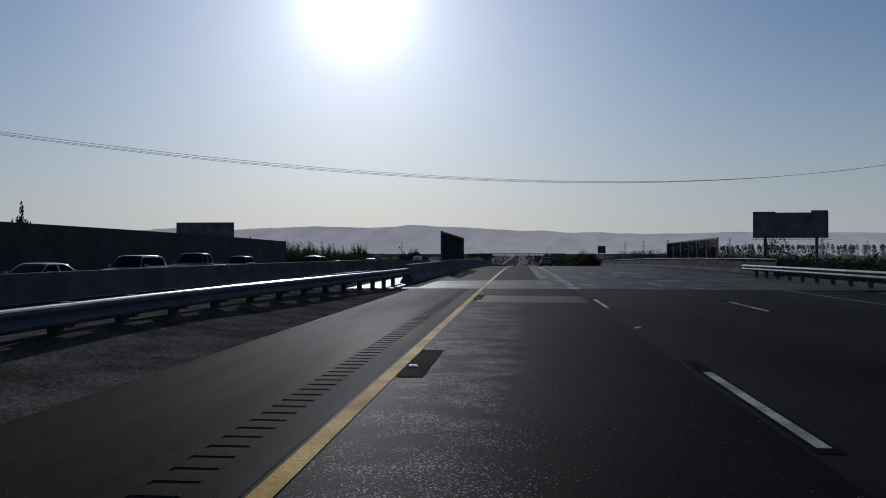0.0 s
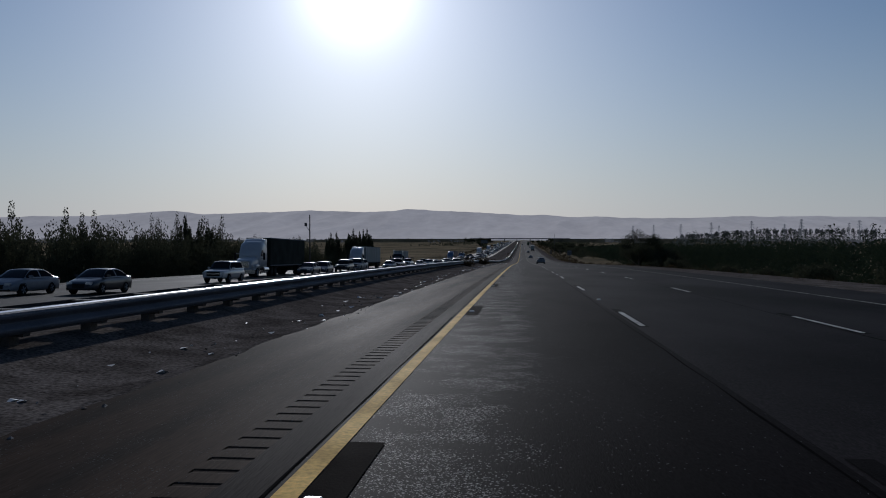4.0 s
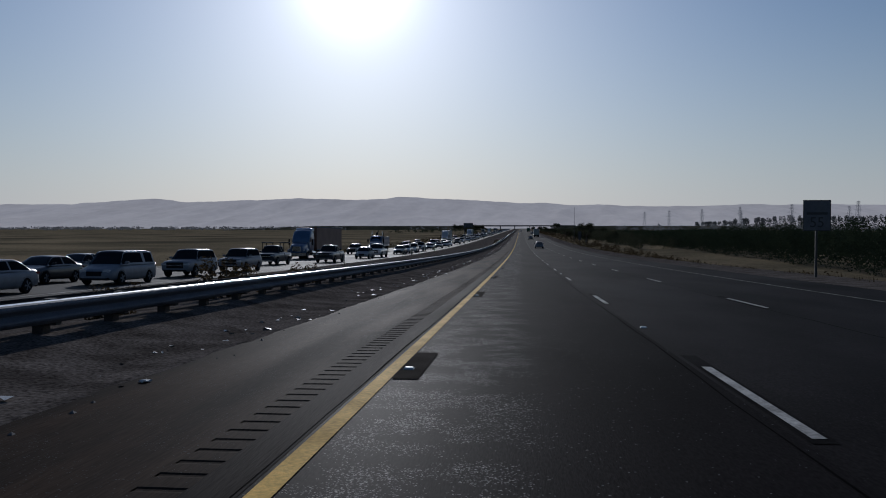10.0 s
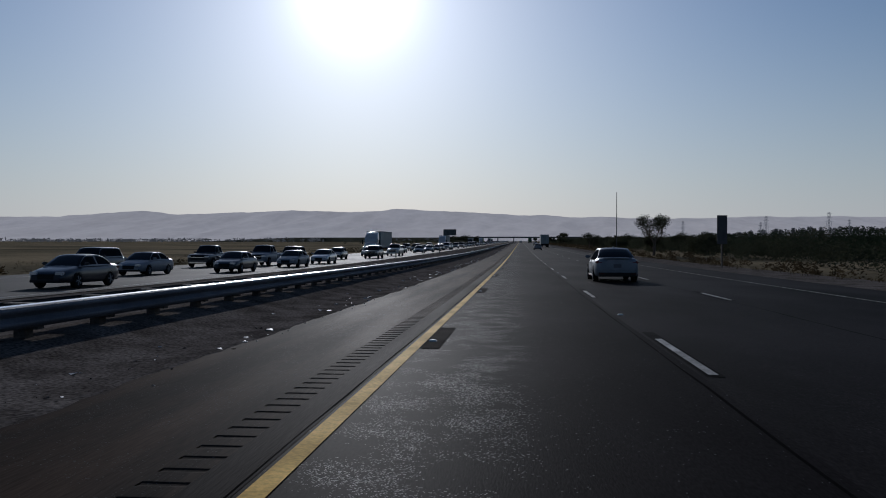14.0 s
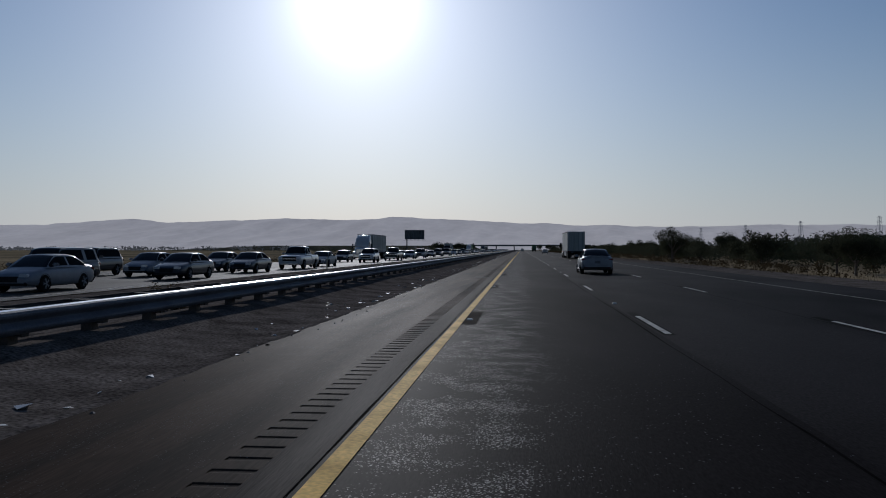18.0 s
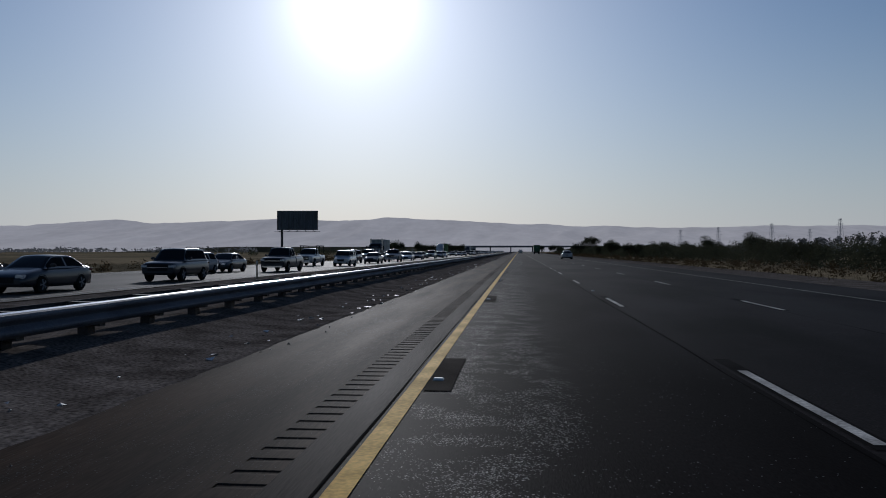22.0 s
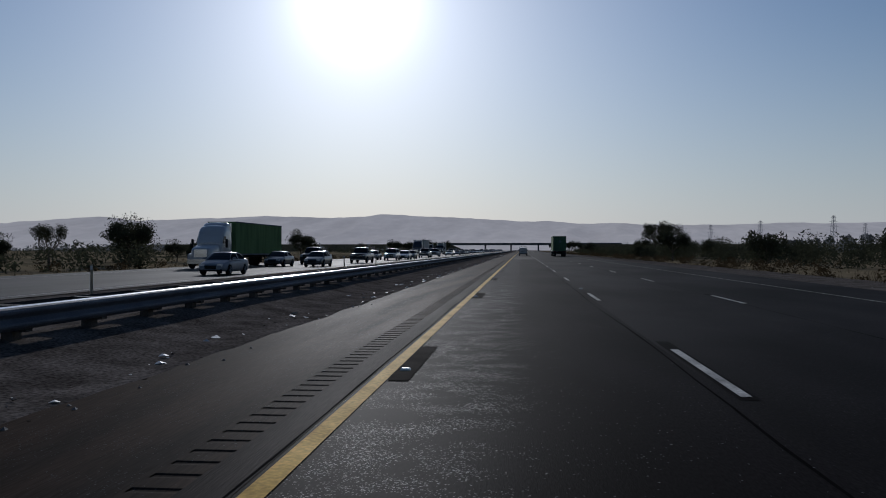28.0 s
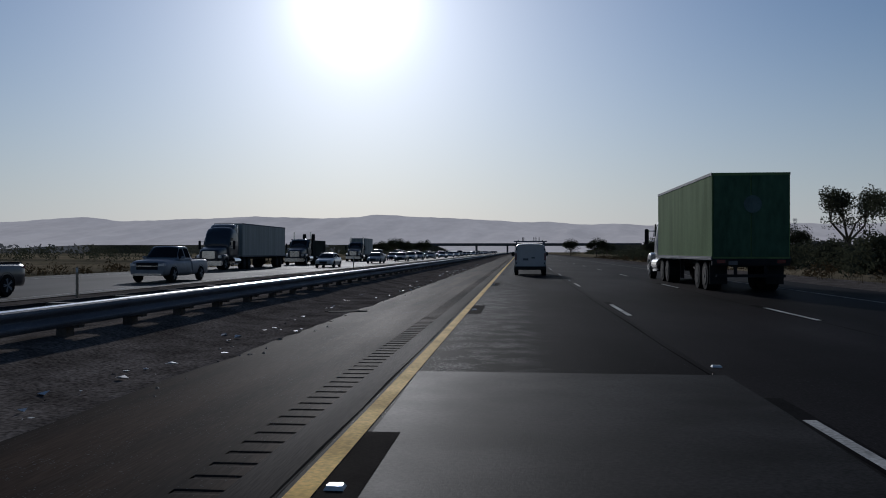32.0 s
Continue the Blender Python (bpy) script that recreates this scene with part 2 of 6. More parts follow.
    up = n.new("ShaderNodeMath")
    up.operation = "MULTIPLY"
    lk.new(gt.outputs[0], up.inputs[0])
    lk.new(vo.outputs["Distance"], up.inputs[1])
    tilt = n.new("ShaderNodeBump")
    tilt.inputs["Strength"].default_value, tilt.inputs["Distance"].default_value = 0.5, 0.012
    lk.new(up.outputs[0], tilt.inputs["Height"])
    lk.new(b.inputs["Normal"].links[0].from_socket, tilt.inputs["Normal"])
    lk.new(tilt.outputs[0], b.inputs["Normal"])


def deck_wear_glare(m):
    """Pale crusted wear and painted glare streaks on the concrete deck: along the overlay's edge, the lane line and the
    wheel tracks.
    """
    nt = m.node_tree
    n, lk = nt.nodes, nt.links
    b = n["Principled BSDF"]
    old = b.inputs["Base Color"].links[0].from_socket
    tc = n.new("ShaderNodeTexCoord")
    sep = n.new("ShaderNodeSeparateXYZ")
    lk.new(tc.outputs["Object"], sep.inputs[0])
    amount = None
    for (x, w, a) in ((2.55, 0.5, 0.11), (3.5, 0.32, 0.20), (4.6, 0.9, 0.08), (6.2, 0.9, 0.08), (8.6, 1.4, 0.08), (0.9, 0.6, 0.05)):
        d = n.new("ShaderNodeMath")
        d.operation = "SUBTRACT"
        d.inputs[1].default_value = x
        lk.new(sep.outputs[0], d.inputs[0])
        ab = n.new("ShaderNodeMath")
        ab.operation = "ABSOLUTE"
        lk.new(d.outputs[0], ab.inputs[0])
        r = n.new("ShaderNodeMapRange")
        r.interpolation_type = "SMOOTHSTEP"
        r.inputs["From Min"].default_value, r.inputs["From Max"].default_value = w, w * 0.2
        r.inputs["To Min"].default_value, r.inputs["To Max"].default_value = 0.0, a
        lk.new(ab.outputs[0], r.inputs["Value"])
        if amount is None:
            amount = r.outputs[0]
        else:
            s = n.new("ShaderNodeMath")
            s.operation = "MAXIMUM"
            lk.new(amount, s.inputs[0])
            lk.new(r.outputs[0], s.inputs[1])
            amount = s.outputs[0]
    mp = n.new("ShaderNodeMapping")
    mp.inputs["Scale"].default_value = (0.62, 0.72, 1)
    lk.new(tc.outputs["Object"], mp.inputs["Vector"])
    nz = n.new("ShaderNodeTexNoise")
    nz.inputs["Scale"].default_value, nz.inputs["Detail"].default_value, nz.inputs["Roughness"].default_value = 1.3, 12, 0.66
    nz.inputs["Distortion"].default_value = 0.6
    lk.new(mp.outputs[0], nz.inputs["Vector"])
    ad = n.new("ShaderNodeMath")
    lk.new(nz.outputs[0], ad.inputs[0])
    lk.new(amount, ad.inputs[1])
    edge = n.new("ShaderNodeMapRange")
    edge.inputs["From Min"].default_value, edge.inputs["From Max"].default_value = 0.60, 0.74
    lk.new(ad.outputs[0], edge.inputs["Value"])
    mx = n.new("ShaderNodeMix")
    mx.data_type = "RGBA"
    # pale enough to paint in the deck's glare besides the crusts
    mx.inputs["B"].default_value = (0.33, 0.30, 0.275, 1)
    lk.new(edge.outputs[0], mx.inputs["Factor"])
    lk.new(old, mx.inputs["A"])
    lk.new(mx.outputs["Result"], b.inputs["Base Color"])


wear(M_ASPHALT, ((0.78, 0.95, 1.0), (0.2, 3.2, 0.05)), 0.20, 0.012)
wear(M_ASPHALT2, ((4.6, 0.8, 0.2), (6.4, 0.8, 0.2)), 0.05, 0.002)
M_SHOULDER = mat("shoulder_asphalt", (0.0435, 0.0300, 0.0218), 0.66, spec=0.0026, vary=0.3, scale=1.6, fine=55, bump=0.18, bump_scale=60, stretch=(1, 0.07, 1), color2=(0.022, 0.0185, 0.016))
M_INNER = mat("inner_strip_asphalt", (0.024, 0.0195, 0.0175), 0.66, spec=0.003, vary=0.3, scale=1.6, fine=55, bump=0.4, bump_scale=60, stretch=(1, 0.07, 1))
M_CONTRAST = mat("contrast_strip", (0.0112, 0.0102, 0.0100), 0.65, spec=0.0020, vary=0.3, scale=1.2, bump=0.3)
M_DECK = mat("deck_concrete", (0.080, 0.072, 0.066), 0.52, spec=0.0115, vary=0.35, scale=0.9, fine=12, bump=0.5, bump_scale=40, stretch=(0.5, 1.0, 1), color2=(0.029, 0.027, 0.0262))
M_OVERLAY = mat("deck_overlay", (0.041, 0.0335, 0.0290), 0.62, spec=0.003, vary=0.25, scale=0.8, fine=30, bump=0.4)
M_OPP = mat("oncoming_asphalt", (0.042, 0.039, 0.036), 0.78, spec=0.07, vary=0.22, scale=0.3, fine=40, bump=0.5, bump_scale=50, stretch=(1, 0.3, 1))
M_GUTTER = mat("stained_gutter", (0.056, 0.046, 0.040), 0.75, spec=0.002, vary=0.3, scale=0.8, fine=20, bump=0.5)
M_PATCH = mat("tar_patch", (0.0140, 0.0112, 0.0096), 0.75, spec=0.0012, vary=0.2, scale=1.5, bump=0.4)
M_YELLOW = mat("yellow_paint", (0.74, 0.455, 0.095), 0.7, spec=0.01, vary=0.22, scale=1.2, fine=25, bump=0.3)
M_WHITE = mat("white_paint", (0.47, 0.455, 0.42), 0.8, spec=0.01, vary=0.3, scale=1.5, fine=25, bump=0.3)
M_EDGE = mat("faded_edge_paint", (0.30, 0.285, 0.255), 0.85, spec=0.005, vary=0.35, scale=1.1, fine=20, bump=0.3)
M_BEAD = mat("beaded_line", (0.64, 0.53, 0.29), 0.6, spec=0.03, vary=0.15, scale=1.5, fine=25, bump=0.3)
M_DIRT = mat("roadside_dirt", (0.126, 0.109, 0.096), 1.0, spec=0.0, vary=0.6, scale=1.3, fine=22, bump=1.0, bump_scale=11, color2=(0.064, 0.055, 0.048))
M_GROUND = mat("dry_ground", (0.235, 0.185, 0.115), 1.0, spec=0.0, vary=0.3, scale=0.02, fine=1.5, bump=0.8, bump_scale=3, color2=(0.085, 0.074, 0.05))
# bright copy of the galvanised steel, a painted sky glint for the beam tops
M_GALV_GLINT = mat("zinc_edge_glint", (0.82, 0.82, 0.81), 0.30, metal=0.9, vary=0.15, scale=1.0, fine=30)
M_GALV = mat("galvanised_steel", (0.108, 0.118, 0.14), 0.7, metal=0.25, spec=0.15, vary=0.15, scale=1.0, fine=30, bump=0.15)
M_POST = mat("weathered_post", (0.07, 0.058, 0.048), 0.85, vary=0.3, scale=2.0, fine=30, bump=0.4)
M_CONC = mat("barrier_concrete", (0.105, 0.106, 0.109), 0.9, spec=0.08, vary=0.2, scale=0.7, fine=20, bump=0.5, bump_scale=30)
M_CONC_DARK = mat("dark_concrete", (0.040, 0.040, 0.041), 0.9, spec=0.02, vary=0.3, scale=0.7, fine=20, bump=0.5, bump_scale=30)
M_DARKSTEEL = mat("dark_steel", (0.05, 0.05, 0.055), 0.5, metal=0.4, vary=0.2, bump=0.1)
M_WIRE = mat("wire", (0.09, 0.09, 0.095), 0.5, metal=0.5, vary=0.1)
M_LEAF = mat("foliage", (0.053, 0.056, 0.035), 0.95, spec=0.0, vary=0.2, scale=0.8, fine=6, island=0.15)
M_LEAF_DRY = mat("dry_brush", (0.066, 0.049, 0.028), 0.95, spec=0.0, vary=0.3, scale=0.8, fine=6, island=0.45)


def leafy(m, share):
    """Lets part of the light through the leaves."""
    nt = m.node_tree
    b, out = nt.nodes["Principled BSDF"], nt.nodes["Material Output"]
    tr, mx = nt.nodes.new("ShaderNodeBsdfTranslucent"), nt.nodes.new("ShaderNodeMixShader")
    nt.links.new(b.inputs["Base Color"].links[0].from_socket, tr.inputs["Color"])
    mx.inputs[0].default_value = share
    nt.links.new(b.outputs[0], mx.inputs[1])
    nt.links.new(tr.outputs[0], mx.inputs[2])
    nt.links.new(mx.outputs[0], out.inputs["Surface"])


leafy(M_LEAF, 0.3)
M_ORCHARD = mat("orchard_foliage", (0.038, 0.050, 0.029), 0.95, spec=0.0, vary=0.2, scale=0.5, fine=4, island=0.12)
leafy(M_ORCHARD, 0.2)
leafy(M_LEAF_DRY, 0.35)
M_BARK = mat("bark", (0.10, 0.075, 0.055), 0.9, vary=0.3, scale=4, fine=25, bump=0.8, bump_scale=20)

# ---- small builders ----


def link_mesh(name, bm, material, parent=None, label="", smooth=False):
    me = bpy.data.meshes.new(name)
    bm.normal_update()
    bm.to_mesh(me)
    bm.free()
    for mm in (material if isinstance(material, (list, tuple)) else [material]):
        me.materials.append(mm)
    if smooth:
        for p in me.polygons:
            p.use_smooth = True
    ob = new(name, me)
    if parent is not None:
        ob.parent = parent
    if label:
        tagged(ob, label)
    return ob


def part(name, bm, material, parent, label="", smooth=False):
    return link_mesh(name, bm, material, parent, label, smooth)


def raw(name, verts, faces, material, parent=None, smooth=False):
    me = bpy.data.meshes.new(name)
    me.from_pydata(verts, [], faces)
    me.materials.append(material)
    if smooth:
        for p in me.polygons:
            p.use_smooth = True
    me.update()
    ob = new(name, me)
    if parent is not None:
        ob.parent = parent
    return ob


def box(bm, x0, x1, y0, y1, z0, z1, bevel=0.0):
    r = bmesh.ops.create_cube(bm, size=1.0, matrix=Matrix.LocRotScale(((x0 + x1) / 2, (y0 + y1) / 2, (z0 + z1) / 2), None, (x1 - x0, y1 - y0, z1 - z0)))
    if bevel:
        es = list({e for v in r["verts"] for e in v.link_edges})
        bmesh.ops.bevel(bm, geom=es, offset=bevel, segments=2, affect="EDGES", clamp_overlap=True)
    return bm


def boxed(*a, **k):
    return box(bmesh.new(), *a, **k)


def cyl(bm, p, q, r0, r1=None, seg=10):
    p, q = Vector(p), Vector(q)
    d = q - p
    m = Matrix.Translation((p + q) / 2) @ d.to_track_quat("Z", "Y").to_matrix().to_4x4()
    bmesh.ops.create_cone(bm, cap_ends=True, segments=seg, radius1=r0, radius2=r0 if r1 is None else r1, depth=d.length, matrix=m)
    return bm


def empty(name, m=None):
    e = new(name)
    e.empty_display_size = 0.3
    if m is not None:
        e.matrix_world = m
    return e


def ribbon(name, x0, x1, y0, y1, dz, material, step=4.0, thick=0.0, parent=None, other=False):
    """A strip that follows the road's line."""
    n = max(1, round((y1 - y0) / step))
    xs = (x0, x1)
    v, f = [], []
    for i in range(n + 1):
        y = y0 + (y1 - y0) * i / n
        z = (opp_z(y) if other else road_z(y)) + dz
        s = opp_x(y) if other else 0.0
        v += [(x0 + s, y, z), (x1 + s, y, z)]
        if thick:
            v += [(x0 + s, y, z - thick), (x1 + s, y, z - thick)]
    k = 4 if thick else 2
    for i in range(n):
        a, b = i * k, (i + 1) * k
        f.append((a, a + 1, b + 1, b))
        if thick:
            f += [(a + 2, a, b, b + 2), (a + 1, a + 3, b + 3, b + 1)]
    if thick:
        f += [(0, 2, 3, 1), (n * k, n * k + 1, n * k + 3, n * k + 2)]
    return raw(name, v, f, material, parent)


# ---- ground, roads ----


def ground_z(x, y):
    rz, oz, r, l = road_z(y), opp_z(y), OPP_R + opp_x(y), OPP_L - 3 + opp_x(y)
    if x < l:
        return max(-0.45, oz - 0.08 - (l - x) * 0.30)
    if x <= r + 1.5:
        return oz - 0.12
    if x < PAVED_L:
        q = min(1.0, (x - r - 1.5) / (-6.5 - r - 1.5))
        return oz - 0.25 + (rz - oz) * q
    if x <= 17.5:
        return rz - 0.06
    return max(-0.45, rz - 0.06 - (x - 17.5) * 0.30)


def make_ground():
    xs = [-5200, -3000, -1500, -700, -350, -180, -120, -90, -75, -65, -56, -48, -42, -39, -37, -35, -33, -31, -29, -27, -24, -21, -19, -17, -15.5, -14, -12.7, -11, -9, -7, -5, -3.5, -2.4, 5, 13.4, 15, 17.5, 20, 24, 28, 33, 40, 50, 70, 100, 160, 300, 700, 1500, 3000, 5200]
    ys = list(range(-400, -80, 40)) + list(range(-80, 720, 8)) + list(range(720, 1400, 24)) + [1500, 1700, 2000, 2300, 2600]
    v = [(x, y, ground_z(x, y) + (0.25 * noise.noise((x * 0.05, y * 0.05, 0)) if abs(x + 7) > 26 else 0)) for y in ys for x in xs]
    w = len(xs)
    f = [(j * w + i, j * w + i + 1, (j + 1) * w + i + 1, (j + 1) * w + i) for j in range(len(ys) - 1) for i in range(w - 1)]
    g = raw("ground", v, f, M_GROUND, smooth=True)
    tagged(g, "dry brown open ground with sparse grass beside the freeway", "ground", kind="structure")


wear(M_SHOULDER, ((-1.6, 1.5, 0.25),), 0.10, 0.001)
deck_wear_glare(M_DECK)
make_ground()
tagged(ribbon("road", -0.12, LANE - 0.2, Y0, DECK0, 0.0, M_ASPHALT), "worn dark grey asphalt inner lane of a freeway", "road", kind="structure")
tagged(ribbon("road", LANE - 0.2, PAVED_R, Y0, DECK0, 0.0, M_ASPHALT2), "worn dark grey asphalt carriageway of a freeway", "road", kind="structure")
tagged(ribbon("road", -0.12, LANE - 0.2, DECK1, Y1, 0.0, M_ASPHALT), "worn dark grey asphalt inner lane of a freeway", "road", kind="structure")
tagged(ribbon("road", LANE - 0.2, PAVED_R, DECK1, Y1, 0.0, M_ASPHALT2), "worn dark grey asphalt carriageway of a freeway", "road", kind="structure")


def overlay():
    """Thin overlay on the inner lane, with a ragged outer edge."""
    n = 210
    v, f = [], []
    for i in range(n + 1):
        y = 44 + (DECK1 - 44) * i / n
        back = (4.15, 1.75) if i == 0 else (0, 0)
        e = 0.06 * noise.noise((y * 0.5, 2.0, 0)) + 0.03 * noise.noise((y * 2.1, 5.0, 0))
        v += [(-2.6, y - back[0], road_z(y - back[0]) + 0.005), (2.35 + e, y - back[1], road_z(y - back[1]) + 0.005)]
    f = [(2 * i, 2 * i + 1, 2 * i + 3, 2 * i + 2) for i in range(n)]
    tagged(raw("deck_overlay", v, f, M_OVERLAY), "smooth dark overlay on the inner lane of the bridge", "road", kind="structure")


overlay()
tagged(ribbon("gutter", -3.4, -2.6, DECK0 + 1, DECK1, 0.004, M_GUTTER), "dark stained gutter along the bridge barrier", "gutter", kind="structure")
tagged(ribbon("bridge_deck", -5.2, 17.4, DECK0, DECK1, 0.0, M_DECK, thick=0.4), "streaked grey concrete bridge deck with worn wheel tracks", "bridge deck", kind="structure")
tagged(ribbon("shoulder", PAVED_L, -0.755, Y0, DECK0, 0.004, M_SHOULDER), "paler asphalt inner shoulder beside the yellow line", "shoulder", kind="structure")
tagged(ribbon("shoulder", PAVED_L, -0.755, DECK1, Y1, 0.004, M_SHOULDER), "paler asphalt inner shoulder beside the yellow line", "shoulder", kind="structure")
for _a, _b in ((Y0, DECK0), (DECK1, Y1)):
    tagged(ribbon("shoulder", -0.45, -0.12, _a, _b, 0.004, M_INNER), "narrow darker asphalt strip between rumble strip and yellow line", "shoulder", kind="structure")
tagged(ribbon("road", OPP_L, OPP_R, Y0, Y1, 0.0, M_OPP, other=True), "grey asphalt carriageway of the oncoming freeway traffic", "road", kind="structure")


def make_median():
    ys = [Y0 + 3.0 * i for i in range(int((Y1 - Y0) / 3) + 1)]
    v = []
    for y in ys:
        r, drop = OPP_R + opp_x(y), opp_z(y) - road_z(y)
        cross = ((r, drop - 0.03), (r + 1.8, drop - 0.08), (0.5 * (r - 4.7), drop * 0.5 - 0.06), (-6.2, 0.0), (-5.4, 0.23), (-4.7, 0.23), (-4.1, 0.08), (-3.2, 0.0), (PAVED_L, -0.004))
        for i, (x, z) in enumerate(cross):
            bump = 0.0 if i in (0, len(cross) - 1) else 0.05 * noise.noise((x * 0.9, y * 0.25, 1.7))
            if DECK0 - 3 < y < DECK1 + 3:
                z = min(z, -0.03)
                bump = min(bump, 0)
            v.append((x, y, road_z(y) + z + bump))
    w = len(cross)
    f = [(j * w + i, j * w + i + 1, (j + 1) * w + i + 1, (j + 1) * w + i) for j in range(len(ys) - 1) for i in range(w - 1)]
    tagged(raw("median", v, f, M_DIRT, smooth=True), "dark dirt and gravel median strip with litter", "median", kind="structure")


make_median()
tagged(ribbon("verge", PAVED_R, 17.4, DECK1, Y1, -0.03, M_DIRT), "bare dirt verge beside the outer shoulder", "verge", kind="structure")

# ---- lines ----
tagged(ribbon("yellow_line", -0.078, 0.078, Y0, 36, 0.008, M_YELLOW), "worn yellow edge line", "road marking", kind="structure")
tagged(ribbon("edge_line", -0.068, 0.068, 36, DECK1 + 2, 0.008, M_BEAD), "pale edge line on the bridge deck", "road marking", kind="structure")
tagged(ribbon("yellow_line", -0.078, 0.078, DECK1 + 2, Y1, 0.008, M_YELLOW), "worn yellow edge line", "road marking", kind="structure")
tagged(ribbon("edge_line", EDGE - 0.055, EDGE + 0.055, Y0, Y1, 0.008, M_EDGE), "worn white outer edge line", "road marking", kind="structure")
for x in (-13.3, -24.4):
    tagged(ribbon("edge_line", x - 0.07, x + 0.07, Y0, Y1, 0.006, M_WHITE, other=True), "white edge line of the oncoming lanes", "road marking", kind="structure")
PERIOD, DASH0 = 14.63, 6.02
for k in range(-6, 100):
    for x in (3.61, 7.22):
        y = DASH0 + PERIOD * k - (0.9 if x > LANE else 0.0)
        if not DECK0 - 4 < y < DECK1:
            c = ribbon("contrast_strip", x - 0.10, x + 0.10, y - 0.15, y + 4.7, 0.004, M_CONTRAST, step=1.9)
            tagged(c, "dark contrast strip round a lane dash", "road marking", "contrast strips", "structure")
        o = ribbon("lane_dash", x - 0.055, x + 0.055, y, y + 3.66, 0.008, M_WHITE, step=1.9)
        tagged(o, "worn white lane dash", "road marking", "lane dashes", "structure")

# ---- the distance ----


def make_hills():
    knots_x = [-3600, -2600, -2300, -2100, -1900, -1700, -1500, -1250, -1000, -850, -690, -520, -350, -180, 0, 140, 270, 420, 560, 800, 1100, 1500, 1900, 2600, 3600]
    knots_h = [128, 132, 150, 160, 143, 147, 152, 160, 153, 151, 164, 158, 152, 143, 133, 131, 117, 124, 115, 112, 120, 122, 120, 115, 110]
    xs = np.linspace(-3900, 3900, 521)
    ys = np.linspace(3500, 4880, 46)
    top = np.interp(xs, knots_x, knots_h) * 1.04
    v = []
    for y in ys:
        s = (y - ys[0]) / (ys[-1] - ys[0])
        for x, t in zip(xs, top):
            # spurs and gullies that run down from the crest
            spur = abs(noise.noise((x * 0.0045 + 0.6 * noise.noise((x * 0.002, y * 0.002, 9.0)), y * 0.0007, 3.1)))
            rib = abs(noise.noise((x * 0.013, y * 0.0022, 6.4)))
            crest = 5.0 * noise.noise((x * 0.007, 0.3, 2.0)) + 2.6 * noise.noise((x * 0.022, 1.3, 4.0))
            v.append((x, y, -2 + (t + crest) * s ** 1.1 - (90 * spur + 34 * rib) * s * (1 - s) * 1.5))
    w = len(xs)
    f = [(j * w + i, j * w + i + 1, (j + 1) * w + i + 1, (j + 1) * w + i) for j in range(len(ys) - 1) for i in range(w - 1)]
    # distance haze painted on: paled base colour plus emission
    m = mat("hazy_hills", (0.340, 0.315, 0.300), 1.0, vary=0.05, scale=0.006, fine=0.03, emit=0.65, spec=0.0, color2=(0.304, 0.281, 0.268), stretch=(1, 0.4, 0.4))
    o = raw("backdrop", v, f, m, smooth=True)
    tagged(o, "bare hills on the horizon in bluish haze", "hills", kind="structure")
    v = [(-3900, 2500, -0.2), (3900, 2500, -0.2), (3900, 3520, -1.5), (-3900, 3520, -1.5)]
    # greyed colour and emission stand in for the air's haze over the plain
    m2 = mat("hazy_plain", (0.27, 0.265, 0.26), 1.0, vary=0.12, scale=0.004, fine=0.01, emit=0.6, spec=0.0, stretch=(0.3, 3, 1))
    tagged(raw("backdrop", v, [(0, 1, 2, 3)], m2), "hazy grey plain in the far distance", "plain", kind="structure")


make_hills()

# ---- guardrail in the median ----


def bend_in(y, flare):
    """The rail's swing towards the bridge barrier."""
    q = min(1.0, max(0.0, (y - 12.0) / 24.0))
    return flare * q * q * (3 - 2 * q)


def wbeam(x, side, y0, y1, h, name, parent, step=6.0, flare=0.0):
    """Corrugated steel beam; side +1 faces +x."""
    prof = [(0.0, 0.0), (0.042, -0.014), (0.064, -0.034), (0.081, -0.066), (0.076, -0.092), (0.02, -0.138), (0.008, -0.155), (0.02, -0.172), (0.076, -0.218), (0.081, -0.240), (0.072, -0.264), (0.03, -0.298), (0.0, -0.31)]
    th = 0.006
    ring = [(side * (a + 0.004), b) for a, b in prof] + [(side * (a - th), b) for a, b in reversed(prof)]
    n = max(1, round((y1 - y0) / step))
    v, f = [], []
    k = len(ring)
    for i in range(n + 1):
        y = y0 + (y1 - y0) * i / n
        z = road_z(y) + h
        v += [(x + a + bend_in(y, flare), y, z + b) for a, b in ring]
    for i in range(n):
        for j in range(k):
            a, b = i * k + j, i * k + (j + 1) % k
            f.append((a, b, b + k, a + k) if side > 0 else (b, a, a + k, b + k))
    o = raw(name, v, f, M_GALV, parent)
    # upper lip of the beam gets the painted glint
    o.data.materials.append(M_GALV_GLINT)
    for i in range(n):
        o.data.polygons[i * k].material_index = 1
    return o


def post_mesh():
    bm = bmesh.new()
    box(bm, -0.075, 0.075, -0.10, 0.10, -0.9, 0.66, 0.008)
    me = bpy.data.meshes.new("post")
    bm.to_mesh(me)
    bm.free()
    me.materials.append(M_POST)
    return me


def block_mesh():
    bm = bmesh.new()
    box(bm, -0.09, 0.09, -0.075, 0.075, 0.34, 0.70, 0.008)
    me = bpy.data.meshes.new("block")
    bm.to_mesh(me)
    bm.free()
    me.materials.append(M_POST)
    return me


POST, BLOCK = post_mesh(), block_mesh()


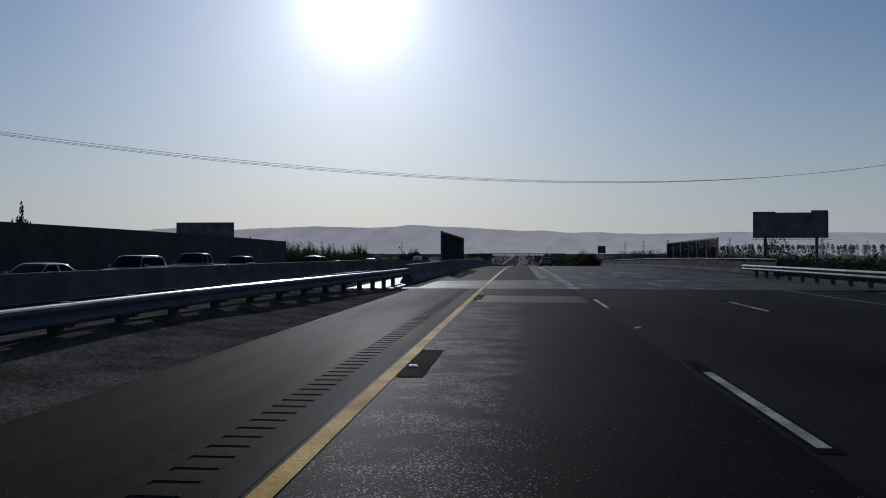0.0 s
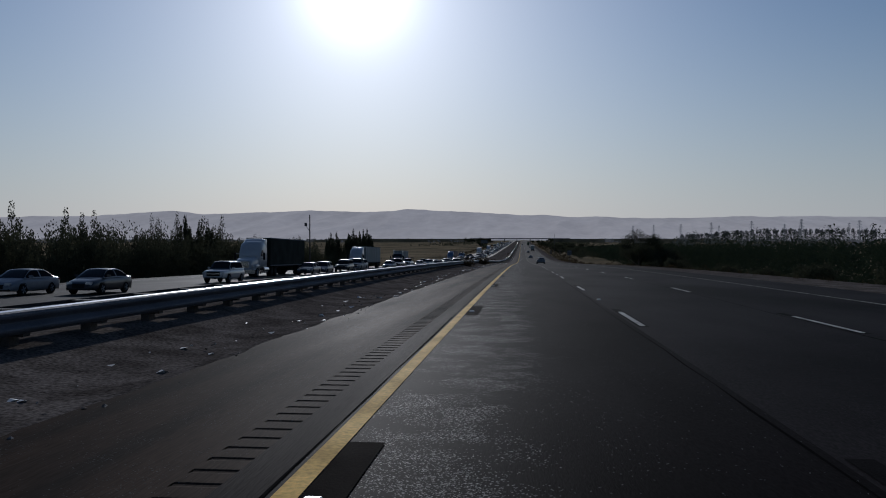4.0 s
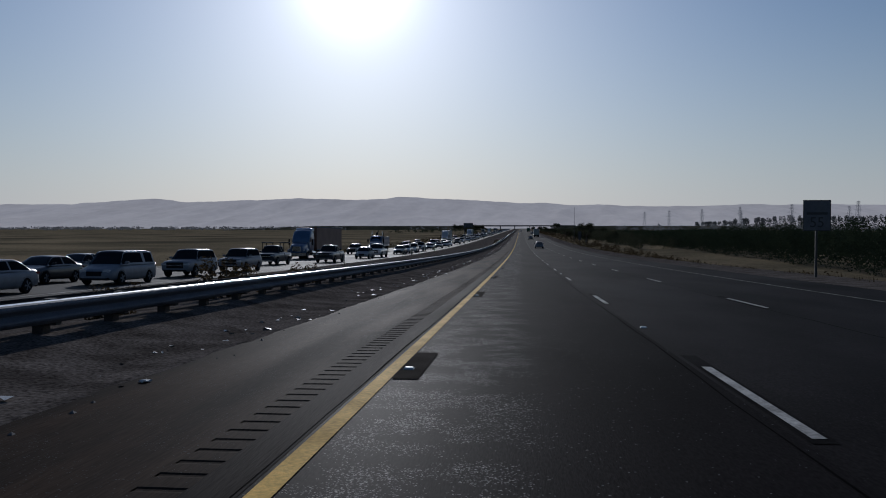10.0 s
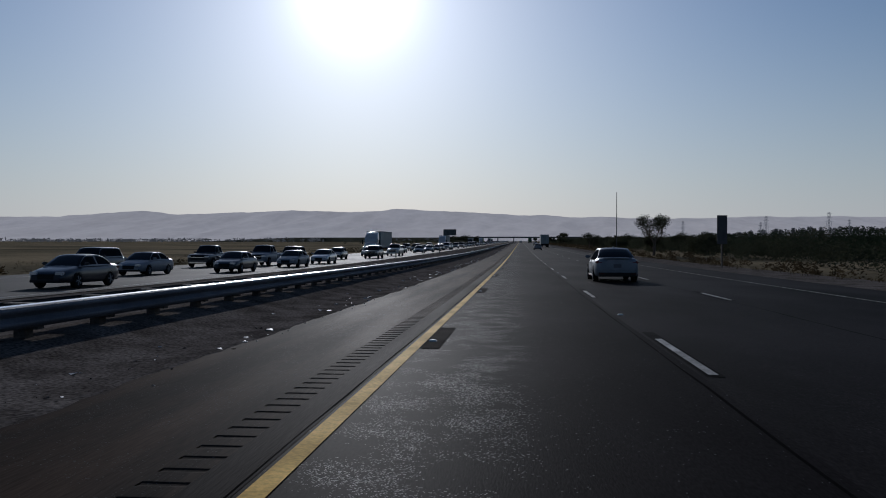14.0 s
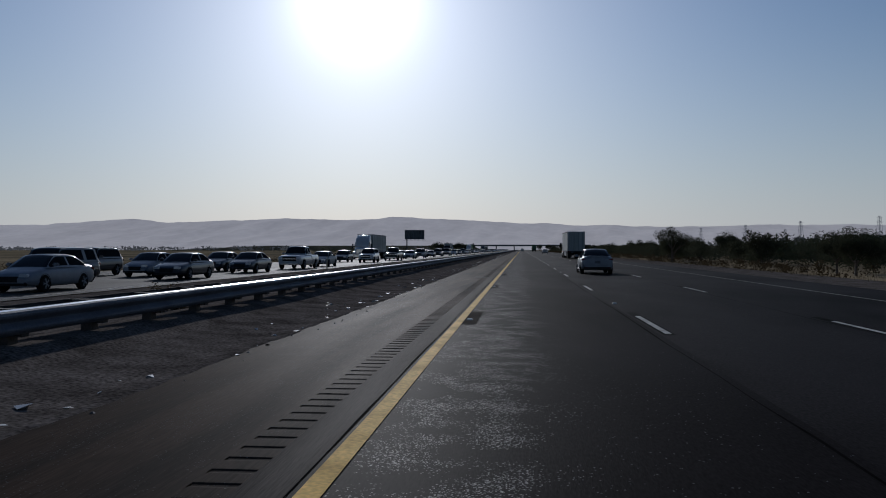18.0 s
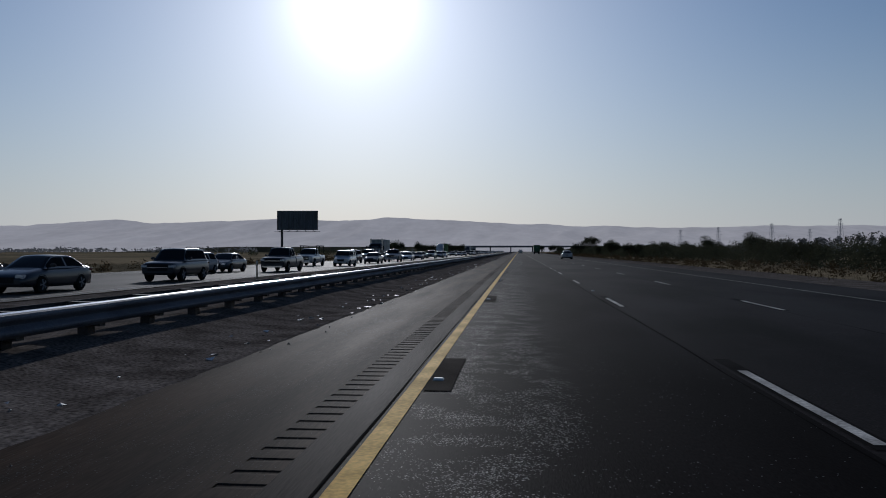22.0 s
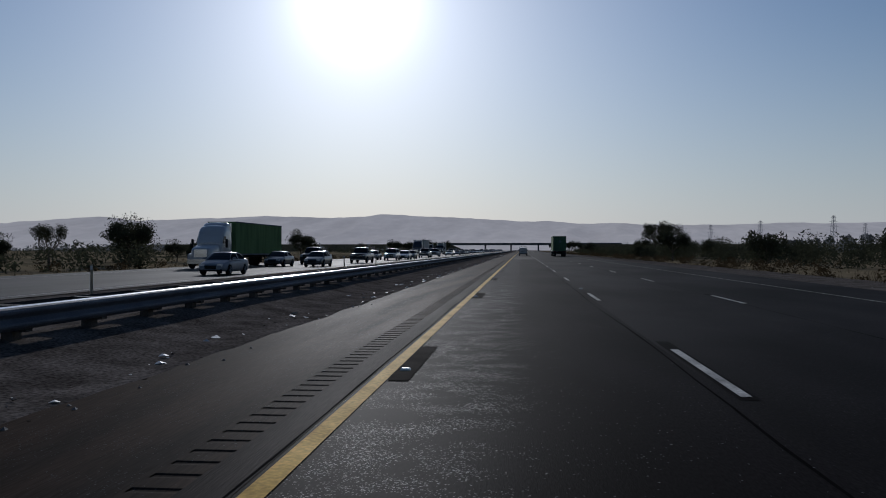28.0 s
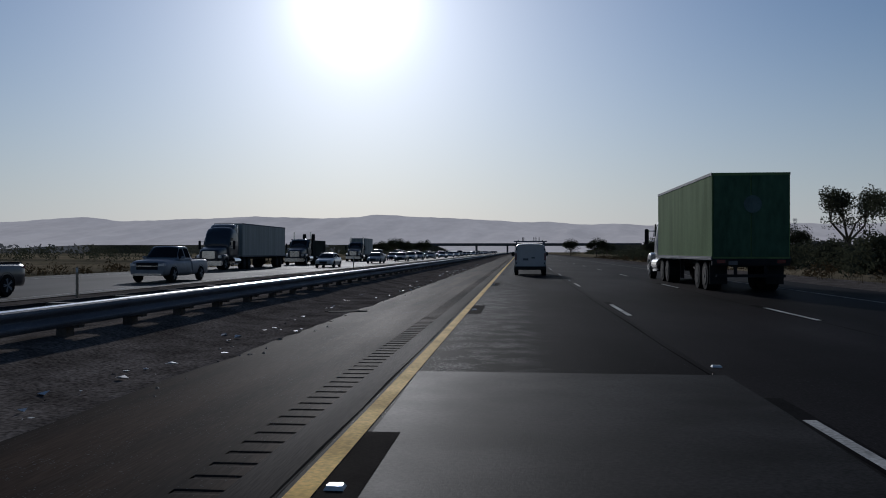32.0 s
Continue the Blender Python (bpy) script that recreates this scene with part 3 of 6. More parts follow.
def guardrail(x, y0, y1, h, label, both=True, spacing=1.905, first=None, last=None, flare=0.0):
    """A beam on posts; posts between first and last are parts, the rest are joined."""
    g = empty("guardrail")
    tagged(g, label, "guardrail")
    first, last = (y0 if first is None else first), (y1 if last is None else last)
    for s in ((1, -1) if both else (1 if x < 0 else -1,)):
        yy = y0
        while yy < y1 - 0.1:
            e = min(y1, yy + 38.1)
            wbeam(x + s * 0.24, s, yy, e, h, "beam", g, 3.0 if flare else 6.0, flare)
            yy = e
    v, f = [], []
    n = int((y1 - y0) / spacing)
    for i in range(n):
        y = y0 + 0.4 + i * spacing
        z = road_z(y) + h - 0.69
        if first <= y <= last:
            p = new("post", POST)
            p.parent, p.location = g, (x + bend_in(y, flare), y, z)
            for s in ((1, -1) if both else (1 if x < 0 else -1,)):
                if s < 0 and both:
                    continue
                b = new("block", BLOCK)
                b.parent, b.location = p, (s * 0.16, 0, 0)
        else:
            for (a0, a1, b0, b1, c0, c1) in ((-0.24, 0.24, -0.075, 0.075, 0.34, 0.68), (-0.075, 0.075, -0.1, 0.1, -0.9, 0.66)):
                k = len(v)
                v += [(x + a, y + b, z + c) for c in (c0, c1) for b in (b0, b1) for a in (a0, a1)]
                f += [tuple(k + q for q in quad) for quad in ((0, 1, 5, 4), (1, 3, 7, 5), (3, 2, 6, 7), (2, 0, 4, 6), (4, 5, 7, 6))]
    if v:
        tagged(raw("far_post", v, f, M_POST, g), kind="stuff")
    return g


guardrail(RAIL_X, -60, 37.0, RAIL_H, "galvanised steel guardrail on dark posts in the median", first=0, last=43, flare=1.2)
guardrail(RAIL_X, 142, 1900, RAIL_H, "long galvanised steel guardrail on dark posts in the median", first=160, last=470)
guardrail(14.8, -40, 50, RAIL_H, "galvanised steel guardrail beside the outer shoulder", both=False)

# ---- bridge: barriers and screens ----


def barrier(x, y0, y1, name, label, w=0.31, h=0.84, material=None):
    ring = [(-w, 0), (-w, 0.08), (-w * 0.55, 0.33), (-w * 0.38, h), (w * 0.38, h), (w * 0.55, 0.33), (w, 0.08), (w, 0)]
    n = round((y1 - y0) / 4)
    k = len(ring)
    v, f = [], []
    for i in range(n + 1):
        y = y0 + (y1 - y0) * i / n
        v += [(x + a, y, road_z(y) + b) for a, b in ring]
    for i in range(n):
        for j in range(k - 1):
            a = i * k + j
            f.append((a + 1, a, a + k, a + k + 1))
    f += [tuple(range(k)), tuple(n * k + j for j in reversed(range(k)))]
    o = raw(name, v, f, material or M_CONC)
    return tagged(o, label, "barrier", kind="structure")


barrier(-3.62, 36.5, 142, "barrier", "grey concrete bridge barrier with a sloped foot")
barrier(16.6, 50, 156, "barrier", "dark concrete bridge barrier at the outer edge", material=M_CONC_DARK)


def bridge_rail(x, y0, y1, h, pitch=3.0):
    """Tube rail on short posts along the top of the outer barrier."""
    g = empty("bridge_rail", pose(x, y0, road_z(y0)))
    tagged(g, "thin weathered steel tube rail on the bridge barrier", "railing")
    n = round((y1 - y0) / pitch)
    v, f, k = [], [], 8
    for i in range(n + 1):
        y = y0 + i * pitch
        z = road_z(y) - road_z(y0)
        if i % 2 == 0:
            part("post", boxed(-0.03, 0.03, y - y0 - 0.04, y - y0 + 0.04, z + 0.8, z + h), M_POST, g)
        v += [(0.03 * math.cos(a * math.tau / k), y - y0, z + h + 0.03 * math.sin(a * math.tau / k)) for a in range(k)]
    f = [(i * k + a, i * k + k + a, i * k + k + (a + 1) % k, i * k + (a + 1) % k) for i in range(n) for a in range(k)]
    raw("rail", v, f, M_GALV, g, smooth=True)


bridge_rail(16.5, 50, 155, 1.0)


def screen(x, y0, panels, pitch, z0, z1, t=0.0125):
    """Wire-mesh screen on a barrier: posts, rails and a woven mesh in every bay."""
    s = empty("mesh_screen")
    tagged(s, "tall dark wire mesh screen fixed on the bridge barrier", "screen")
    for i in range(panels + 1):
        y = y0 + i * pitch
        part("post", boxed(x - 0.05, x + 0.05, y - 0.06, y + 0.06, road_z(y) + z0, road_z(y) + z1), M_DARKSTEEL, s)
    for i in range(panels):
        a, b = y0 + i * pitch, y0 + (i + 1) * pitch
        za, zb = road_z(a), road_z(b)
        for zz, nm in ((z0 + 0.05, "bottom_rail"), (z1 - 0.06, "top_rail")):
            v = [(x + dx, y, z + zz + dz) for y, z in ((a, za), (b, zb)) for dx in (-0.03, 0.03) for dz in (-0.05, 0.05)]
            raw(nm, v, [(0, 1, 5, 4), (2, 6, 7, 3), (1, 3, 7, 5), (0, 4, 6, 2)], M_DARKSTEEL, s)
        v, f = [], []
        hgt, wid = z1 - z0 - 0.12, pitch - 0.06
        stp = 0.080
        for sg in (1, -1):
            c = -hgt
            while c < wid:
                lo, hi = max(0, c), min(wid, c + hgt)
                if hi - lo > 0.05:
                    p = []
                    for u in (lo, hi):
                        w = (u - c)
                        zz = z0 + 0.06 + (w if sg > 0 else hgt - w)
                        p.append((a + 0.03 + u, zz))
                    k = len(v)
                    for dz in (-t, t):
                        for (yy, zz) in p:
                            v.append((x, yy, road_z(yy) + zz + dz))
                    f.append((k, k + 1, k + 3, k + 2))
                    k = len(v)
                    for dx in (-0.5 * t, 0.5 * t):
                        for (yy, zz) in p:
                            v.append((x + dx, yy, road_z(yy) + zz))
                    f.append((k, k + 1, k + 3, k + 2))
                c += stp
        raw("wire_mesh", v, f, M_DARKSTEEL, s)
    return s


barrier(-11.3, -60, 113, "barrier", "grey concrete barrier along the oncoming carriageway")
guardrail(-11.3, 113, 152, RAIL_H, "galvanised steel guardrail beside the oncoming carriageway", both=False)
screen(-3.62, 52.5, 7, 2.87, 0.82, 2.80, 0.0085)
screen(16.6, 65, 6, 3.66, 0.8, 2.62)

# ---- overhead wires ----
for wy, wk, wz in ((113.1, 0.680, 20.60), (114.54, 0.6425, 20.65), (115.52, 0.6226, 20.66)):
    cu = bpy.data.curves.new("overhead_wire", "CURVE")
    cu.dimensions, cu.bevel_depth, cu.bevel_resolution = "3D", 0.019, 1
    sp = cu.splines.new("POLY")
    sp.points.add(60)
    for i in range(61):
        x = -150 + 300 * i / 60
        sp.points[i].co = (x, wy + wk * (x - 19), wz + 0.00125 * (x - 2) ** 2 + 0.0176 * (x - 2), 1)
    o = new("overhead_wire", cu)
    cu.materials.append(M_WIRE)
    tagged(o, "thin dark overhead power wire spanning the freeway", "wire", "overhead wires")

# ---- sound wall ----
tagged(ribbon("sound_wall", -28.3, -28.0, -110, 101, 3.15, mat("sound_wall", (0.05, 0.048, 0.047), 0.9, vary=0.25, scale=0.8, fine=12, bump=0.5), thick=3.4), "long dark sound wall behind the oncoming lanes", "wall", kind="structure")


# ---- billboards ----
def billboard(x, y, w, h, z_bottom, posts, label, panel_mat, turn=0.0, steps=(), catwalk=True):
    zg = ground_z(x + w / 2, y) - 0.3
    b = empty("billboard", Matrix.Translation((x + w / 2, y, zg)) @ pose(0, 0, 0, 0, 0, turn))
    tagged(b, label, "billboard")
    zb = z_bottom - zg
    part("panel", boxed(-w / 2, w / 2, -0.1, 0.1, zb, zb + h, 0.02), panel_mat, b)
    bm = bmesh.new()
    for zz in (zb - 0.04, zb + h - 0.04):
        box(bm, -w / 2 - 0.06, w / 2 + 0.06, -0.16, -0.1, zz, zz + 0.12)
    for xx in (-w / 2 - 0.06, w / 2 - 0.06):
        box(bm, xx, xx + 0.12, -0.16, -0.1, zb + 0.08, zb + h - 0.04)
    part("frame", bm, M_DARKSTEEL, b)
    n = max(4, int(w / 1.2))
    for i in range(n):
        xx = -w / 2 + (i + 0.5) * w / n
        part("stringer", boxed(xx - 0.04, xx + 0.04, 0.1, 0.24, zb - 0.2, zb + h - 0.1), M_DARKSTEEL, b)
    for (px, pw) in posts:
        part("post", cyl(bmesh.new(), (px * w, 0.3, 0), (px * w, 0.3, zb + h * 0.8), pw), M_DARKSTEEL, b)
    if catwalk:
        part("catwalk", boxed(-w / 2 - 0.3, w / 2 + 0.5, -0.9, -0.16, zb - 0.34, zb - 0.28), M_DARKSTEEL, b)
        for i in range(5):
            xx = -w / 2 + 0.4 + i * (w - 0.8) / 4
            part("bracket", boxed(xx - 0.03, xx + 0.03, -0.85, 0.3, zb - 0.28, zb - 0.2), M_DARKSTEEL, b)
    for (s0, s1, e) in steps:
        part("cutout", boxed(s0 * w, s1 * w, -0.1, 0.1, zb + h, zb + h + e, 0.02), panel_mat, b)
    return b


M_BOARD = mat("billboard_face", (0.085, 0.09, 0.105), 0.6, vary=0.3, scale=0.5, fine=3)
M_BOARD2 = mat("billboard_back", (0.06, 0.075, 0.085), 0.6, vary=0.4, scale=0.45, fine=2, stretch=(2.0, 1, 0.3))
billboard(45.5, 161, 13.7, 4.7, 14.4, ((-0.33, 0.3), (0.36, 0.3)), "dark billboard on two steel posts beside the freeway", M_BOARD, steps=((-0.5, -0.2, 0.25), (0.28, 0.5, 0.5)))
billboard(-81.3, 191, 14.2, 5.0, 13.7, ((0.0, 0.5),), "dark billboard standing behind the sound wall", M_BOARD)
board = billboard(-36.6, 901, 6.3, 2.9, 4.7, ((-0.4, 0.19),), "small dark green billboard with pale zigzag braces on a single post", M_BOARD2, turn=4)
_zb = 4.7 - board.matrix_world.translation.z
for i in range(3):
    x = -2.7 + i * 1.9
    for (xa, za, xb, zc) in ((x, 0.25, x + 0.12, 2.6), (x + 0.12, 2.6, x + 1.1, 0.25), (x + 1.1, 0.25, x + 1.22, 2.6)):
        part("brace", cyl(bmesh.new(), (xa, -0.17, _zb + za), (xb, -0.17, _zb + zc), 0.05, seg=6), M_GALV, board, "pale steel brace")

# ---- tall pole ----
p = empty("light_pole", pose(22.45, 676, ground_z(22.45, 676)))
tagged(p, "tall thin dark steel pole beside the freeway", "pole")
part("shaft", cyl(bmesh.new(), (0, 0, 0), (0, 0, 13.2), 0.12, 0.06), M_DARKSTEEL, p)
part("base", cyl(bmesh.new(), (0, 0, 0), (0, 0, 0.3), 0.28, 0.24), M_CONC, p)

# ---- vehicles ----
PAINTS = {
    "white": mat("white_car_paint", (0.34, 0.34, 0.345), 0.3, vary=0.04, coat=0.8),
    "silver": mat("silver_car_paint", (0.185, 0.197, 0.220), 0.40, metal=0.25, vary=0.08, spec=0.10),
    "dark": mat("dark_grey_car_paint", (0.020, 0.023, 0.032), 0.34, metal=0.1, vary=0.1, coat=0.4, spec=0.3),
    "blue": mat("blue_car_paint", (0.05, 0.09, 0.17), 0.3, metal=0.2, vary=0.06, coat=0.6),
    "red": mat("red_truck_paint", (0.28, 0.06, 0.035), 0.35, vary=0.08, coat=0.5),
    "green": mat("green_tarpaulin", (0.125, 0.190, 0.082), 0.85, vary=0.16, scale=0.9, spec=0.02, stretch=(1.6, 1.6, 0.3), bump=0.15, bump_scale=3),
    "black": mat("black_green_panel", (0.020, 0.026, 0.023), 0.8, spec=0.05, vary=0.2, scale=0.6),
    "brown": mat("brown_red_panel", (0.16, 0.075, 0.05), 0.6, vary=0.12, scale=0.6),
    "grey": mat("pale_trailer_panel", (0.25, 0.268, 0.256), 0.55, vary=0.16, scale=1.6, fine=9, spec=0.2, stretch=(1.5, 1.5, 0.05), bump=0.35, bump_scale=5),
}
M_GLASS = mat("car_window_glass", (0.010, 0.012, 0.015), 0.08, vary=0.1, spec=0.12)
M_SIDEGLASS = mat("tinted_side_glass", (0.014, 0.016, 0.020), 0.5, vary=0.15, spec=0.0)
M_RUBBERSEAL = mat("window_rubber", (0.012, 0.012, 0.013), 0.9, vary=0.1, spec=0.0)
M_TYRE = mat("tyre_rubber", (0.016, 0.016, 0.016), 0.95, vary=0.15, fine=30, spec=0.03)
M_RIM = mat("alloy_rim", (0.24, 0.24, 0.25), 0.6, metal=0.3, spec=0.1, vary=0.1)
# darker copy of the trailer green, the tail's shade painted into the doors
M_GREEN_SHADED = mat("shaded_green_door", (0.052, 0.098, 0.060), 0.7, spec=0.05, vary=0.2, scale=0.8, fine=6, stretch=(1, 1, 0.4))
M_TRUCK_RIM = mat("dull_truck_rim", (0.04, 0.04, 0.042), 0.6, metal=0.3, spec=0.1, vary=0.2)
M_TRIM = mat("black_plastic_trim", (0.02, 0.02, 0.021), 0.75, vary=0.1, spec=0.06)
M_CHROME = mat("chrome", (0.65, 0.65, 0.66), 0.15, metal=1.0, vary=0.03)
M_TAIL = mat("tail_light_lens", (0.105, 0.006, 0.009), 0.2, vary=0.1)
M_HEAD = mat("headlight_lens", (0.62, 0.64, 0.66), 0.12, metal=0.4, vary=0.05)
M_PLATE = mat("plate", (0.07, 0.07, 0.075), 0.5, vary=0.06)


def smooth_rows(rows, n):
    """Catmull-Rom through tuples of numbers."""
    out = []
    m = len(rows)
    for i in range(m - 1):
        p0, p1, p2, p3 = rows[max(0, i - 1)], rows[i], rows[i + 1], rows[min(m - 1, i + 2)]
        for s in range(n):
            t = s / n
            out.append(tuple(0.5 * (2 * b + (c - a) * t + (2 * a - 5 * b + 4 * c - d) * t * t + (3 * b - a - 3 * c + d) * t ** 3) for a, b, c, d in zip(p0, p1, p2, p3)))
    out.append(tuple(rows[-1]))
    return out


RING = [(-0.80, 0.0), (-0.94, 0.06), (-0.985, 0.2), (-1.0, 0.42), (-0.985, 0.66), (-0.955, 0.8), (-0.90, 0.91), (-0.78, 0.975), (-0.45, 1.0), (0.0, 1.008)]
RING = RING + [(-a, b) for a, b in reversed(RING[:-1])]


def loft(stations, n=3):
    """Rounded hull through cross-sections (y, half width, bottom, top)."""
    bm = bmesh.new()
    rings = []
    for (y, w, zb, zt) in smooth_rows(stations, n):
        h = zt - zb
        rings.append([bm.verts.new((a * w, y, zb + b * h)) for a, b in RING])
    for r0, r1 in zip(rings, rings[1:]):
        m = len(r0)
        for i in range(m):
            j = (i + 1) % m
            bm.faces.new((r0[i], r1[i], r1[j], r0[j]))
    bm.faces.new(rings[0])
    bm.faces.new(list(reversed(rings[-1])))
    bmesh.ops.recalc_face_normals(bm, faces=bm.faces)
    for f in bm.faces:
        f.smooth = len(f.verts) == 4
    return bm


def cabin_parts(g, paint, c0, c1, r0, r1, zc, zr, bw, rw, pillars, detail):
    """Greenhouse as one curved skin, cut into roof and pillars, windshield, rear window and side windows."""
    key = [(c0, 0.0), (c0 + (r0 - c0) * 0.5, 0.60), (r0, 0.955), ((r0 + r1) / 2, 1.0), (r1, 0.965), (r1 + (c1 - r1) * 0.5, 0.56), (c1, 0.0)]
    rows = smooth_rows(key, 6)
    sec = [(0.0, 0.0), (0.04, 0.14), (0.32, 0.5), (0.62, 0.86), (0.80, 0.955), (0.9, 0.985)]
    grid = []
    for (y, h) in rows:
        h = max(0.0, min(1.0, h))
        w1 = bw + (rw - bw) * h
        z1 = zc + (zr - zc) * h
        half = []
        for (u, v) in sec:
            half.append((bw - (bw - w1 * 0.93) * v, zc + (z1 - zc) * v))
        half.append((w1 * 0.70, z1 + 0.012 * h))
        half.append((w1 * 0.36, z1 + 0.028 * h))
        half.append((0.0, z1 + 0.034 * h))
        full = [(-x, z) for x, z in half] + [(x, z) for x, z in reversed(half[:-1])]
        grid.append([(x, y, z) for x, z in full])
    m = len(grid[0])
    sets = {}

    def kind(i, j):
        y = (grid[i][0][1] + grid[i + 1][0][1]) / 2
        side = min(j, m - 2 - j)
        if side >= 4:
            if y > r1 + 0.05 and y < c1 - 0.06:
                return "windshield"
            if y < r0 - 0.05 and y > c0 + 0.06:
                return "rear_window"
            return "cabin"
        if 1 <= side <= 2 and c0 + 0.24 < y < c1 - 0.2:
            for k, (a, b) in enumerate(pillars):
                if a < y < b:
                    return "side_window_%d_%d" % (k, j > m / 2)
            return "window_frame_%d" % (j > m / 2) if detail > 1 else "cabin"
        if detail > 1 and side == 0 and c0 + 0.24 < y < c1 - 0.2:
            return "window_frame_%d" % (j > m / 2)
        return "cabin"
    for i in range(len(grid) - 1):
        for j in range(m - 1):
            sets.setdefault(kind(i, j), []).append((i, j))
    for name, cells in sorted(sets.items()):
        bm = bmesh.new()
        vs = {}
        for (i, j) in cells:
            q = []
            for (a, b) in ((i, j), (i, j + 1), (i + 1, j + 1), (i + 1, j)):
                if (a, b) not in vs:
                    vs[(a, b)] = bm.verts.new(grid[a][b])
                q.append(vs[(a, b)])
            bm.faces.new(q).smooth = True
        bmesh.ops.recalc_face_normals(bm, faces=bm.faces)
        short = "side_window" if name.startswith("side") else "window_frame" if name.startswith("window") else "roof" if name == "cabin" else name
        part(short, bm, paint if name == "cabin" else M_RUBBERSEAL if short == "window_frame" else M_SIDEGLASS if short == "side_window" else M_GLASS, g)


def quad_pane(pts, out, t=0.012):
    """A thin pane from four corners, pushed outwards."""
    bm = bmesh.new()
    o = Vector(out).normalized()
    c = sum((Vector(p) for p in pts), Vector()) / 4
    f = [Vector(p) + (c - Vector(p)) * 0.07 for p in pts]
    a = [bm.verts.new(p + o * t) for p in f]
    b = [bm.verts.new(p - o * t) for p in f]
    bm.faces.new(a)
    bm.faces.new(list(reversed(b)))
    for i in range(4):
        j = (i + 1) % 4
        bm.faces.new((a[i], b[i], b[j], a[j]))
    bmesh.ops.recalc_face_normals(bm, faces=bm.faces)
    return bm


def wheel(parent, x, y, r, w, name="wheel", rim=True):
    s = 1 if x > 0 else -1
    bm = bmesh.new()
    bmesh.ops.create_cone(bm, cap_ends=True, segments=20, radius1=r, radius2=r, depth=w, matrix=Matrix.Translation((x, y, r)) @ pose(0, 0, 0, 0, 90, 0))
    bmesh.ops.bevel(bm, geom=[e for e in bm.edges if abs(e.verts[0].co.x - e.verts[1].co.x) < 1e-4], offset=0.025, segments=1, affect="EDGES")
    t = part(name, bm, M_TYRE, parent)
    if not rim:
        return t
    bm = bmesh.new()
    bmesh.ops.create_cone(bm, cap_ends=True, segments=16, radius1=r * 0.66, radius2=r * 0.6, depth=0.02, matrix=Matrix.Translation((x + s * (w / 2 + 0.008), y, r)) @ pose(0, 0, 0, 0, 90 * s, 0))
    for face in bm.faces:
        face.material_index = 1
    # five forked spokes and a hub over the dark drum
    for q in range(5 if w < 0.4 else 0):
        for fork in (-0.13, 0.13):
            a = q * math.tau / 5 + fork
            m = Matrix.Translation((x + s * (w / 2 + 0.022), y + math.cos(a) * r * 0.33, r + math.sin(a) * r * 0.33)) @ Matrix.Rotation(a, 4, "X") @ Matrix.Diagonal((0.016, r * 0.58, r * 0.085, 1))
            bmesh.ops.create_cube(bm, size=1.0, matrix=m)
    bmesh.ops.create_cone(bm, cap_ends=True, segments=8, radius1=r * 0.14, radius2=r * 0.11, depth=0.03, matrix=Matrix.Translation((x + s * (w / 2 + 0.022), y, r)) @ pose(0, 0, 0, 0, 90 * s, 0))
    part("rim", bm, [M_RIM if w < 0.4 else M_TRUCK_RIM, M_TRIM], t)
    return t


CARS = {
    # length, width, height, belt, bonnet, cabin base rear/front, roof rear/front, wheelbase rear/front, tyre
    "sedan": dict(L=4.65, W=1.82, H=1.45, belt=0.97, hood=0.92, tail=1.03, c=(-1.85, 1.15), r=(-0.95, 0.30), wb=(-1.33, 1.38), tr=0.33, roofw=0.60),
    "hatch": dict(L=4.2, W=1.78, H=1.52, belt=0.98, hood=0.93, tail=1.02, c=(-1.98, 1.1), r=(-1.55, 0.35), wb=(-1.22, 1.35), tr=0.32, roofw=0.60),
    "suv": dict(L=4.75, W=1.92, H=1.75, belt=1.12, hood=1.08, tail=1.14, c=(-2.22, 1.05), r=(-1.85, 0.35), wb=(-1.35, 1.42), tr=0.37, roofw=0.66),
    "wagon": dict(L=4.1, W=1.75, H=1.68, belt=1.04, hood=1.02, tail=1.06, c=(-1.98, 1.1), r=(-1.86, 0.62), wb=(-1.2, 1.3), tr=0.32, roofw=0.68),
    "pickup": dict(L=5.7, W=2.0, H=1.88, belt=1.2, hood=1.18, tail=1.2, c=(-0.62, 1.25), r=(-0.35, 0.62), wb=(-1.65, 1.9), tr=0.40, roofw=0.70),
    "minivan": dict(L=5.0, W=1.95, H=1.74, belt=1.05, hood=1.0, tail=1.08, c=(-2.38, 1.5), r=(-2.1, 0.75), wb=(-1.45, 1.55), tr=0.35, roofw=0.68),
}


